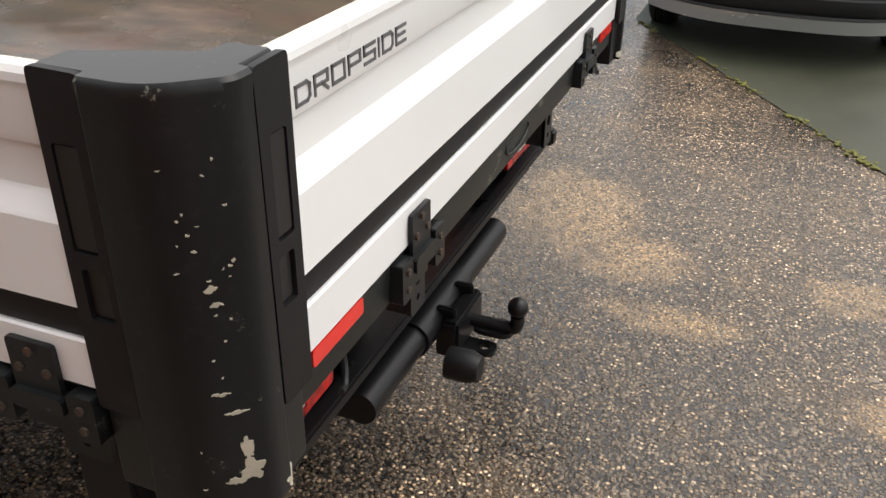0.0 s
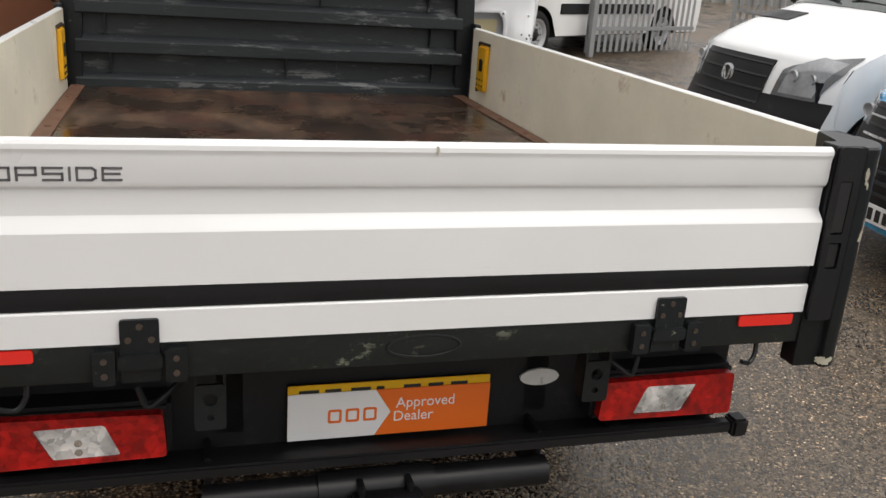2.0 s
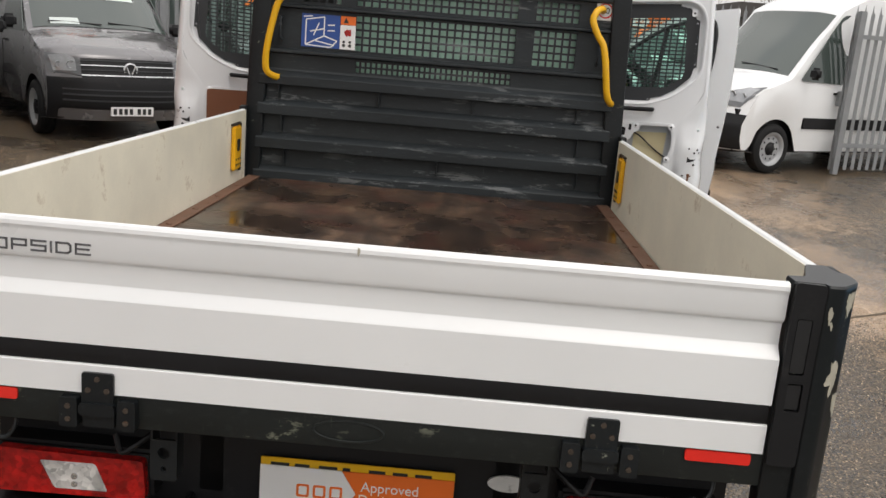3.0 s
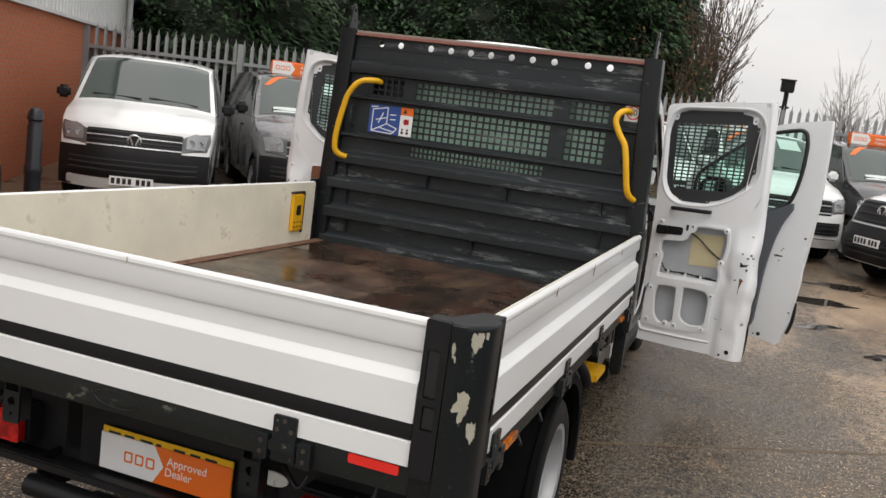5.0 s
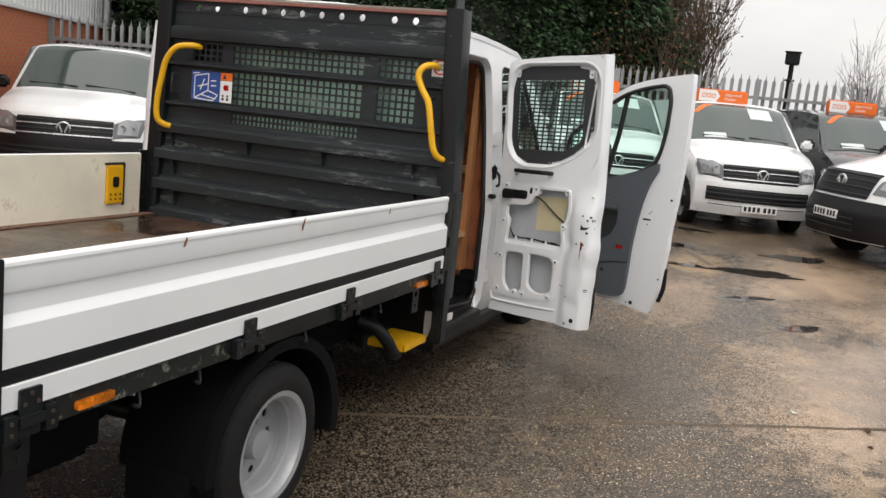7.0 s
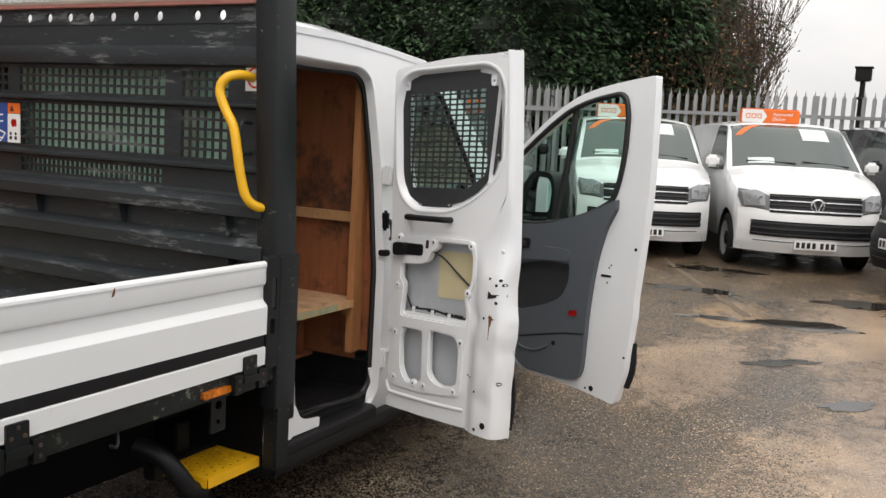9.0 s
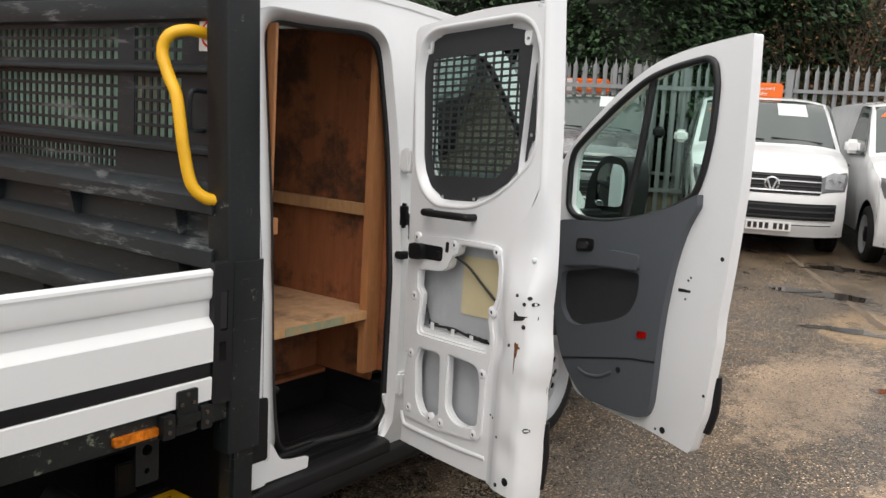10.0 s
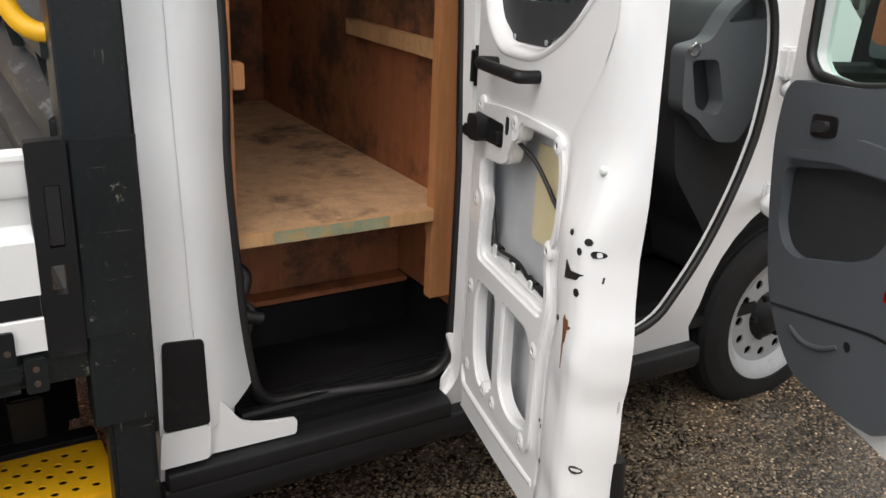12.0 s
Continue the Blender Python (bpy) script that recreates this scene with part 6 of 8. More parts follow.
def rear_door(s, o, d, glazed=True):
    f0 = door_frame(o, (d[0], d[1]))
    if s < 0:
        f = lambda u, v, w: Vector((f0(u, v, w).x, -f0(u, v, w).y, v))
    else:
        f = f0
    DT = -0.066
    right = [0.555, 0.62, 0.75, 0.9, 1.05, 1.2, 1.30, 1.38, 1.44, 1.50, 1.56, 1.64, 1.75, 1.9, 2.05, 2.18, 2.225]
    outer = [*rounded([(0.058, 0.538), (0.30, 0.540), (0.57, 0.550)], [0.02, 0, 0], 3), *[(shut_start(v), v) for v in right],
             *rounded([(0.69, 2.248), (0.43, 2.238), (0.17, 2.205), (0.035, 2.185), (0.040, 1.97), (0.055, 1.64), (0.064, 1.19), (0.064, 0.86)], [0.02, 0.1, 0.1, 0.04, 0.1, 0.2, 0.2, 0.1], 4)]
    whole = [(0.058, 0.536), (0.30, 0.538), (0.57, 0.548), *[(free_edge(v) - 0.004, v) for v in (0.545, 0.62, 0.75, 0.9, 1.05, 1.2, 1.38, 1.56, 1.9, 2.2, 2.265)], (0.43, 2.240), (0.17, 2.208), (0.033, 2.187), (0.038, 1.97), (0.053, 1.64), (0.062, 1.19), (0.062, 0.86)]
    rim = rounded([(0.050, 2.03), (0.080, 1.66), (0.125, 1.572), (0.21, 1.523), (0.42, 1.533), (0.58, 1.610), (0.700, 1.722), (0.722, 1.79), (0.712, 2.09), (0.672, 2.172), (0.60, 2.204), (0.15, 2.174), (0.080, 2.135)], [0.1, 0.06, 0.05, 0.05, 0.08, 0.1, 0.06, 0.06, 0.08, 0.04, 0.05, 0.05, 0.04], 5)
    big = rounded([(0.287, 1.274), (0.149, 1.260), (0.149, 1.188), (0.174, 1.167), (0.168, 1.109), (0.159, 1.012), (0.564, 1.030), (0.568, 1.100), (0.546, 1.157), (0.588, 1.228), (0.588, 1.345), (0.566, 1.396), (0.374, 1.388), (0.372, 1.350), (0.331, 1.336), (0.325, 1.294)], [0.02, 0.02, 0.02, 0.03, 0.03, 0.03, 0.03, 0.03, 0.04, 0.04, 0.03, 0.03, 0.02, 0.02, 0.02, 0.02], 4)
    low1 = rounded([(0.176, 0.948), (0.301, 0.952), (0.312, 0.722), (0.285, 0.700), (0.215, 0.688), (0.172, 0.742), (0.159, 0.890)], [0.02, 0.02, 0.02, 0.02, 0.03, 0.03, 0.03], 4)
    low2 = rounded([(0.351, 0.964), (0.510, 0.962), (0.534, 0.901), (0.532, 0.738), (0.445, 0.716), (0.392, 0.728), (0.356, 0.762)], [0.02, 0.03, 0.04, 0.03, 0.03, 0.02, 0.03], 4)
    grow = lambda lp, k: [(sum(p[0] for p in lp) / len(lp) * (1 - k) + p[0] * k, sum(p[1] for p in lp) / len(lp) * (1 - k) + p[1] * k) for p in lp]
    ow = grow(rim, 0.86)
    bm = bmesh.new()
    plate(bm, dense(outer, 0.08), [rim, big, low1, low2], 0.0, -0.010, f)
    door = part("rear_door", bm, CABWHITE, truck, "open white rear cab door without trim, mesh over its window", 25)
    # recess round the window, sloping back to the glass
    bm = bmesh.new()
    loops = [[bm.verts.new(f(u, v, w)) for u, v in grow(rim, k)] for k, w in ((1.035, 0.001), (1.015, 0.005), (0.99, 0.001), (0.965, -0.018), (0.945, -0.032), (0.92, -0.036), (0.85, -0.038), (0.85, -0.050))]
    for p, q in zip(loops, loops[1:]):
        for i in range(len(p)):
            bm.faces.new((p[i - 1], p[i], q[i], q[i - 1]))
    part("window_recess", bm, CABWHITE, door, "rounded white window recess", 60)
    # pressed border round the openings
    bo = rounded([(0.102, 1.385), (0.330, 1.412), (0.590, 1.418), (0.612, 1.353), (0.616, 1.233), (0.572, 1.150), (0.595, 1.08), (0.580, 0.996), (0.562, 0.906), (0.562, 0.690), (0.300, 0.655), (0.094, 0.655), (0.090, 0.848), (0.112, 0.971), (0.112, 1.246)], [0.03, 0.1, 0.03, 0.03, 0.05, 0.03, 0.03, 0.04, 0.04, 0.04, 0.06, 0.04, 0.06, 0.06, 0.1], 4)
    bm = bmesh.new()
    plate(bm, bo, [grow(big, 1.045), grow(low1, 1.06), grow(low2, 1.06)], 0.0, 0.008, f)
    es = [e for e in bm.edges if len(e.link_faces) == 2 and e.calc_face_angle(0) > 1.2]
    bmesh.ops.bevel(bm, geom=es, offset=0.004, segments=2, affect="EDGES", clamp_overlap=True)
    part("pressed_border", bm, CABWHITE, door, "raised pressed steel border", 40)
    # folded walls that run back from the openings to the skin
    for lp in (big, low1, low2):
        bm = bmesh.new()
        a = [bm.verts.new(f(u, v, -0.009)) for u, v in grow(lp, 1.002)]
        c = [bm.verts.new(f(u, v, -0.026)) for u, v in grow(lp, 1.03)]
        for i in range(len(lp)):
            bm.faces.new((a[i - 1], a[i], c[i], c[i - 1]))
        part("opening_fold", bm, CABWHITE, door, "", 50)
    # long pressed ridge above the lower lip
    bm = bmesh.new()
    tube(bm, curve([f(0.075, 0.665, -0.004), f(0.090, 0.625, -0.003), f(0.13, 0.612, -0.003), f(0.40, 0.620, -0.003), f(0.58, 0.632, -0.006)], 6), 0.011, 8)
    part("lower_ridge", bm, CABWHITE, door, "", 60)
    for u, v in ((0.127, 1.151), (0.574, 1.178), (0.126, 0.918), (0.129, 0.694), (0.262, 0.690), (0.330, 0.690), (0.548, 0.943), (0.520, 0.705), (0.579, 1.394), (0.348, 1.385), (0.123, 1.383)):
        bm = bmesh.new()
        lathe(bm, [(0.0065, 0.007), (0.007, 0.0115), (0.014, 0.0115), (0.021, 0.007), (0.022, -0.006)], lambda a, b, h, u=u, v=v: tuple(f(u + a, v + b, h)), 16)
        boss = part("clip_boss", bm, CABWHITE, door, "", 50)
        bm = bmesh.new()
        plate(bm, circle(u, v, 0.0068, 10), [], 0.008, 0.0086, f)
        part("clip_hole", bm, SEAL, boss)
    # outer skin, closed behind the holes
    bm = bmesh.new()
    plate(bm, dense(whole, 0.08), [ow], DT + 0.004, DT, f)
    part("outer_skin", bm, DOORSKIN, door, "grey inner side of the outer door skin", 25)
    bm = bmesh.new()
    plate(bm, dense(grow(whole, 1.003), 0.08), [ow], DT - 0.0005, DT - 0.005, f)
    part("outer_panel", bm, CABWHITE, door, "", 25)
    bm = bmesh.new()
    edge = [p for p in dense(outer, 0.08)]
    k0 = max(range(len(edge)), key=lambda i: edge[i][1] + edge[i][0] * 0.3)
    edge = [p for p in edge[k0:] + edge[:k0] if p[0] < shut_start(p[1]) - 0.002]
    a = [bm.verts.new(f(u, v, -0.001)) for u, v in edge]
    c = [bm.verts.new(f(u, v - (0.004 if v < 0.6 else 0), DT - 0.001)) for u, v in edge]
    for i in range(1, len(edge)):
        bm.faces.new((a[i - 1], a[i], c[i], c[i - 1]))
    part("edge_return", bm, CABWHITE, door, "", 40)
    # curved shut face with an uneven free edge
    bm = bmesh.new()
    zs = [0.548 + 1.712 * k / 90 for k in range(91)]
    fs = [k / 24 for k in range(25)]
    cols = [[bm.verts.new(f(shut_start(z) + (free_edge(z) - shut_start(z)) * q, z, shut_w(q, z))) for z in zs] for q in fs]
    cols.append([bm.verts.new(f(free_edge(z) - 0.001, z, -0.073)) for z in zs])
    for p, q in zip(cols, cols[1:]):
        for k in range(90):
            bm.faces.new((p[k], p[k + 1], q[k + 1], q[k]))
    part("shut_face", bm, CABWHITE, door, "curved white shut face", 60)
    on_shut = lambda u, v, w: f(u, v, shut_w((u - shut_start(v)) / (free_edge(v) - shut_start(v)), v) + w)
    for u, v, r in ((0.712, 1.268, 0.006), (0.765, 1.266, 0.007), (0.748, 1.243, 0.007), (0.778, 1.246, 0.007), (0.752, 1.165, 0.008), (0.690, 1.088, 0.006), (0.780, 0.802, 0.009), (0.655, 0.743, 0.005), (0.72, 0.600, 0.015), (0.672, 0.572, 0.008), (0.60, 0.805, 0.004), (0.615, 0.800, 0.004)):
        bm = bmesh.new()
        plate(bm, circle(u, v, r, 10), [], -0.006, 0.0015, on_shut)
        part("door_hole", bm, SEAL, door)
    bm = bmesh.new()
    plate(bm, [(0.706, 1.178), (0.722, 1.181), (0.745, 1.187), (0.786, 1.193), (0.786, 1.205), (0.760, 1.203), (0.726, 1.199), (0.708, 1.213)], [], -0.006, 0.0018, on_shut)
    part("latch_slot", bm, SEAL, door, "dark latch slot")
    bm = bmesh.new()
    plate(bm, blob(0.727, 1.082, 0.008, 0.022, 4.4, 24, 0.9), [], -0.004, 0.0015, on_shut)
    plate(bm, [(0.720, 0.995), (0.7215, 0.995), (0.727, 1.07), (0.720, 1.07)], [], -0.004, 0.0012, on_shut)
    plate(bm, blob(0.740, 1.090, 0.006, 0.004, 7.4, 12, 0.5), [], -0.004, 0.0015, on_shut)
    part("rust_run", bm, RUST, door, "brown rust run")
    bm = bmesh.new()
    lathe(bm, [(0.009, -0.006), (0.009, 0.004), (0.006, 0.007), (0.0, 0.008)], lambda a, b, h: tuple(f(0.752 + a, 1.392 + b, shut_w((0.752 - shut_start(1.392)) / (free_edge(1.392) - shut_start(1.392)), 1.392) + h)), 14)
    part("round_plug", bm, PAPER, door, "pale round plug", 50)
    # steel grille over the window, with cut corners and screwed side flanges
    fr = [(0.042, 2.046), (0.066, 2.055), (0.073, 2.091), (0.088, 2.119), (0.12, 2.139), (0.163, 2.151), (0.152, 2.164), (0.54, 2.184), (0.535, 2.171), (0.600, 2.161), (0.632, 2.135), (0.645, 2.095), (0.668, 2.088), (0.685, 1.792), (0.668, 1.787), (0.655, 1.725), (0.564, 1.636), (0.480, 1.587), (0.415, 1.570), (0.414, 1.553), (0.202, 1.542), (0.205, 1.556), (0.145, 1.584), (0.108, 1.645), (0.100, 1.677), (0.068, 1.677)]
    hol = [(0.112, 2.066), (0.585, 2.100), (0.612, 1.76), (0.600, 1.715), (0.505, 1.648), (0.160, 1.628), (0.138, 1.70)]
    ZG = -0.032
    bm = bmesh.new()
    plate(bm, fr, [hol], ZG, ZG + 0.004, f)
    gr = part("window_grille", bm, TRIMDARK, door, "dark steel mesh grille over the window")
    bm = bmesh.new()
    poly = [Vector(p) for p in hol]

    def inside(u, v):
        hit = False
        for i in range(len(poly)):
            p, q = poly[i - 1], poly[i]
            if (p.y > v) != (q.y > v) and u < (q.x - p.x) * (v - p.y) / (q.y - p.y) + p.x:
                hit = not hit
        return hit

    def bars(fixed, lo, hi, along, half, skew=0.0):
        seg = [lo + (hi - lo) * k / 80 for k in range(81)]
        run = None
        for t in [*seg, None]:
            ok = t is not None and (inside(fixed, t) if along else inside(t, fixed + skew * t))
            if ok and run is None:
                run = t
            if not ok and run is not None:
                e = t if t is not None else hi
                if along:
                    pts = [(fixed - half, run - 0.008), (fixed + half, run - 0.008), (fixed + half, e + 0.004), (fixed - half, e + 0.004)]
                else:
                    pts = [(a, fixed + skew * a + b) for a, b in ((run - 0.008, -half), (e + 0.004, -half), (e + 0.004, half), (run - 0.008, half))]
                prism(bm, pts, ZG, ZG + 0.003, f)
                run = None

    for k in range(11):
        bars(0.150 + 0.0435 * k, 1.60, 2.12, True, 0.0050)
    for k in range(19):
        bars(1.645 + 0.0240 * k, 0.10, 0.63, False, 0.0042, 0.05)
    part("wire_mesh", bm, TRIMDARK, gr, "", 0)
    for u, v in ((0.655, 2.07), (0.663, 1.94), (0.672, 1.81), (0.055, 2.03), (0.066, 1.86), (0.082, 1.69), (0.22, 1.552), (0.40, 1.562)):
        bm = bmesh.new()
        lathe(bm, [(0.006, 0.0), (0.006, 0.003), (0.0, 0.004)], lambda a, b, h, u=u, v=v: tuple(f(u + a, v + b, ZG + 0.004 + h)), 10)
        part("grille_screw", bm, SILVER, gr)
    for u, v in ((0.098, 2.112), (0.628, 2.135)):
        bm = bmesh.new()
        plate(bm, rounded([(u - 0.014, v - 0.026), (u + 0.014, v - 0.026), (u + 0.018, v + 0.022), (u - 0.018, v + 0.022)], 0.012, 4), [circle(u, v - 0.004, 0.007, 12)], -0.036, -0.020, f)
        eye = part("corner_eye", bm, CABWHITE, door, "white pierced corner boss")
        bm = bmesh.new()
        plate(bm, circle(u, v - 0.004, 0.0075, 10), [], -0.030, -0.028, f)
        part("eye_hole", bm, SEAL, eye)
    bm = bmesh.new()
    plate(bm, ow, [], -0.048, -0.052, f)
    part("door_glass", bm, GREENGLASS, door, "green tinted door glass").visible_shadow = False
    # grab handle, latch, cable and pad
    bm = bmesh.new()
    q = lambda u, v, w: tuple(f(u, v, w))
    tube(bm, curve([q(0.195, 1.490, -0.002), q(0.195, 1.492, 0.034), q(0.215, 1.492, 0.046), q(0.32, 1.496, 0.048), q(0.425, 1.500, 0.046), q(0.442, 1.500, 0.034), q(0.442, 1.500, -0.002)], 5), 0.014, 10)
    part("grab_handle", bm, BLACK, door, "black grab handle", 60)
    bm = bmesh.new()
    plate(bm, rounded([(0.096, 1.300), (0.283, 1.313), (0.285, 1.368), (0.096, 1.361)], 0.015, 3), [], -0.004, 0.010, f)
    plate(bm, rounded([(0.110, 1.298), (0.190, 1.306), (0.180, 1.366), (0.105, 1.360)], 0.02, 3), [], 0.010, 0.036, f)
    plate(bm, rounded([(0.255, 1.320), (0.280, 1.322), (0.280, 1.350), (0.255, 1.348)], 0.006, 3), [], 0.010, 0.022, f)
    part("door_latch", bm, BLACK, door, "black door release", 50)
    bm = bmesh.new()
    plate(bm, rounded([(0.300, 1.312), (0.318, 1.300), (0.345, 1.345), (0.340, 1.400), (0.290, 1.396), (0.290, 1.330)], 0.010, 3), [circle(0.312, 1.372, 0.012, 12)], 0.004, 0.011, f)
    part("latch_plate", bm, CABWHITE, door)
    bm = bmesh.new()
    plate(bm, rounded([(0.303, 1.352), (0.320, 1.352), (0.322, 1.392), (0.305, 1.392)], 0.006, 3), [], 0.0105, 0.0125, f)
    part("latch_slot", bm, SEAL, door)
    bm = bmesh.new()
    tube(bm, curve([q(0.33, 1.345, -0.005), q(0.39, 1.310, -0.030), q(0.46, 1.252, -0.045), q(0.53, 1.205, -0.050), q(0.58, 1.18, -0.055)], 6), 0.005, 8)
    tube(bm, curve([q(0.14, 1.16, -0.030), q(0.165, 1.092, -0.030), q(0.215, 1.052, -0.022), q(0.33, 1.058, -0.030), q(0.44, 1.052, -0.022), q(0.56, 1.050, -0.030)], 6), 0.005, 8)
    for u in (0.215, 0.33, 0.44, 0.50):
        tube(bm, [q(u - 0.022, 1.054, -0.026), q(u, 1.053, -0.024), q(u + 0.022, 1.053, -0.026)], 0.0085, 8)
    part("door_cable", bm, SEAL, door, "black cable", 60)
    bm = bmesh.new()
    plate(bm, rounded([(0.335, 1.118), (0.540, 1.132), (0.552, 1.352), (0.335, 1.340)], 0.01, 2), [], DT + 0.0045, DT + 0.008, f)
    part("sound_pad", bm, BACKING, door, "beige pad")
    bm = bmesh.new()
    plate(bm, rounded([(0.150, 1.010), (0.566, 1.026), (0.566, 1.046), (0.150, 1.032)], 0.004, 2), [], -0.034, -0.010, f)
    for u in (0.222, 0.345, 0.452):
        plate(bm, rounded([(u - 0.007, 1.02), (u + 0.007, 1.02), (u + 0.009, 1.062), (u - 0.009, 1.062)], 0.005, 2), [], -0.016, -0.012, f)
    part("cross_strip", bm, CABWHITE, door, "white strip with clips across the opening")
    bm = bmesh.new()
    tube(bm, curve([q(0.785, 0.58, -0.080), q(0.790, 0.70, -0.088), q(0.786, 0.82, -0.080)], 5), 0.020, 8)
    part("edge_guard", bm, BLACK, door, "", 60)
    if not glazed:
        bm = bmesh.new()
        plate(bm, rounded([(0.10, 0.68), (0.60, 0.68), (0.60, 1.40), (0.10, 1.40)], 0.02, 3), [], 0.012, 0.016, f)
        part("hardboard", bm, paint("brown_hardboard", (0.20, 0.075, 0.035), 0.7, var=0.12), door, "brown hardboard cover")
    return door


rear_door(1, (-4.180, 0.9825), (0.251, 0.968))
rear_door(-1, (-4.180, 0.9825), (0.30, 0.75), False)


def front_door():
    f = door_frame((-5.245, 0.985), (0.345, 0.94))
    outer = rounded([(0.40, 0.600), (0.564, 0.585), (0.878, 0.572), (1.085, 0.545), (1.098, 0.560), (1.143, 0.723), (1.157, 0.915), (1.170, 1.034), (1.166, 1.110), (1.178, 1.251), (1.190, 1.399), (1.205, 1.664), (1.203, 1.834), (1.198, 2.045), (1.188, 2.236), (0.995, 2.206), (0.856, 2.178), (0.724, 2.137), (0.619, 2.081), (0.494, 1.995), (0.364, 1.883), (0.215, 1.745), (0.165, 1.64), (0.168, 1.45), (0.160, 1.30), (0.190, 1.10), (0.240, 0.90), (0.310, 0.72)],
                    [0.04, 0, 0.1, 0.01, 0.01, 0.05, 0.05, 0.04, 0.04, 0.05, 0.05, 0.1, 0.1, 0.1, 0.01, 0.1, 0.1, 0.1, 0.1, 0.1, 0.1, 0.05, 0.05, 0.05, 0.05, 0.05, 0.05, 0.05], 4)
    win = rounded([(0.300, 1.432), (0.250, 1.47), (0.246, 1.66), (0.262, 1.735), (0.370, 1.832), (0.532, 1.963), (0.685, 2.066), (0.834, 2.116), (0.988, 2.145), (1.027, 2.126), (1.049, 2.044), (1.047, 1.846), (1.021, 1.688), (0.989, 1.600), (0.879, 1.530), (0.697, 1.466), (0.458, 1.422)], [0.02, 0.04, 0.05, 0.04, 0.1, 0.1, 0.1, 0.1, 0.03, 0.03, 0.05, 0.1, 0.1, 0.03, 0.1, 0.1, 0.1], 4)
    bm = bmesh.new()
    plate(bm, dense(outer, 0.06), [win], 0.0, -0.055, f)
    es = [e for e in bm.edges if len(e.link_faces) == 2 and e.calc_face_angle(0) > 1.2]
    bmesh.ops.bevel(bm, geom=es, offset=0.010, segments=3, affect="EDGES", clamp_overlap=True)
    door = part("front_door", bm, CABWHITE, truck, "open white front door with grey inner trim and mirror", 35)
    bm = bmesh.new()
    tube(bm, [tuple(f(u, v, 0.006)) for u, v in [*dense(win, 0.07), win[0]]], 0.015, 8)
    part("window_seal", bm, SEAL, door, "", 60)
    bm = bmesh.new()
    plate(bm, win, [], -0.040, -0.044, f)
    part("door_glass", bm, GREENGLASS, door, "green tinted door glass").visible_shadow = False
    bm = bmesh.new()
    tube(bm, [tuple(f(0.690, 2.075, -0.022)), tuple(f(0.655, 1.778, -0.022)), tuple(f(0.615, 1.578, -0.022)), tuple(f(0.590, 1.44, -0.022))], 0.018, 8)
    part("window_divider", bm, SEAL, door)
    # moulded trim with pocket
    trim = rounded([(0.240, 1.408), (0.58, 1.438), (0.876, 1.530), (1.030, 1.612), (1.033, 1.560), (0.976, 1.454), (0.936, 1.308), (0.912, 1.136), (0.900, 0.988), (0.897, 0.840), (0.891, 0.688), (0.866, 0.630), (0.768, 0.611), (0.500, 0.605), (0.420, 0.650), (0.315, 0.760), (0.255, 0.910), (0.210, 1.110), (0.190, 1.240), (0.205, 1.370)],
                   [0.03, 0.1, 0.1, 0.01, 0.01, 0.08, 0.1, 0.1, 0.1, 0.1, 0.05, 0.04, 0.05, 0.05, 0.05, 0.08, 0.1, 0.1, 0.06, 0.04], 4)
    pocket = rounded([(0.275, 1.165), (0.583, 1.238), (0.765, 1.240), (0.768, 1.150), (0.725, 1.055), (0.620, 1.000), (0.400, 0.930), (0.335, 0.940), (0.285, 1.000)], [0.03, 0.1, 0.02, 0.05, 0.06, 0.1, 0.06, 0.03, 0.05], 4)
    bm = bmesh.new()
    plate(bm, dense(trim, 0.08), [pocket], -0.003, 0.036, f)
    es = [e for e in bm.edges if len(e.link_faces) == 2 and e.calc_face_angle(0) > 1.2]
    bmesh.ops.bevel(bm, geom=es, offset=0.012, segments=3, affect="EDGES", clamp_overlap=True)
    tr = part("door_trim", bm, TRIM, door, "moulded grey plastic door trim", 40)
    bm = bmesh.new()
    plate(bm, pocket, [], 0.0008, 0.006, f)
    part("pocket_back", bm, TRIMDARK, tr)
    bm = bmesh.new()
    prism(bm, rounded([(0.290, 1.195), (0.515, 1.238), (0.766, 1.256), (0.760, 1.320), (0.570, 1.318), (0.515, 1.272), (0.300, 1.222)], [0.02, 0.03, 0.02, 0.02, 0.03, 0.03, 0.02], 3), 0.033, 0.052, f)
    part("arm_rest", bm, TRIM, tr, "", 50)
    bm = bmesh.new()
    prism(bm, rounded([(0.325, 0.752), (0.620, 0.826), (0.760, 0.860), (0.897, 0.880), (0.897, 0.889), (0.760, 0.869), (0.620, 0.835), (0.325, 0.762)], 0.004, 2), 0.030, 0.0375, f)
    part("trim_seam", bm, SEAL, tr, "", 50)
    # raised lip of the lower bin
    bm = bmesh.new()
    tube(bm, curve([f(0.44, 0.735, 0.034), f(0.50, 0.722, 0.036), f(0.58, 0.735, 0.036), f(0.655, 0.775, 0.034)], 6), 0.008, 8)
    part("bin_lip", bm, TRIM, tr, "", 60)
    bm = bmesh.new()
    plate(bm, rounded([(0.362, 1.275), (0.475, 1.292), (0.475, 1.350), (0.362, 1.338)], 0.02, 4), [], 0.034, 0.041, f)
    rel = part("door_release", bm, SEAL, tr, "black door release", 50)
    bm = bmesh.new()
    plate(bm, rounded([(0.385, 1.292), (0.445, 1.302), (0.445, 1.332), (0.385, 1.322)], 0.012, 3), [], 0.041, 0.055, f)
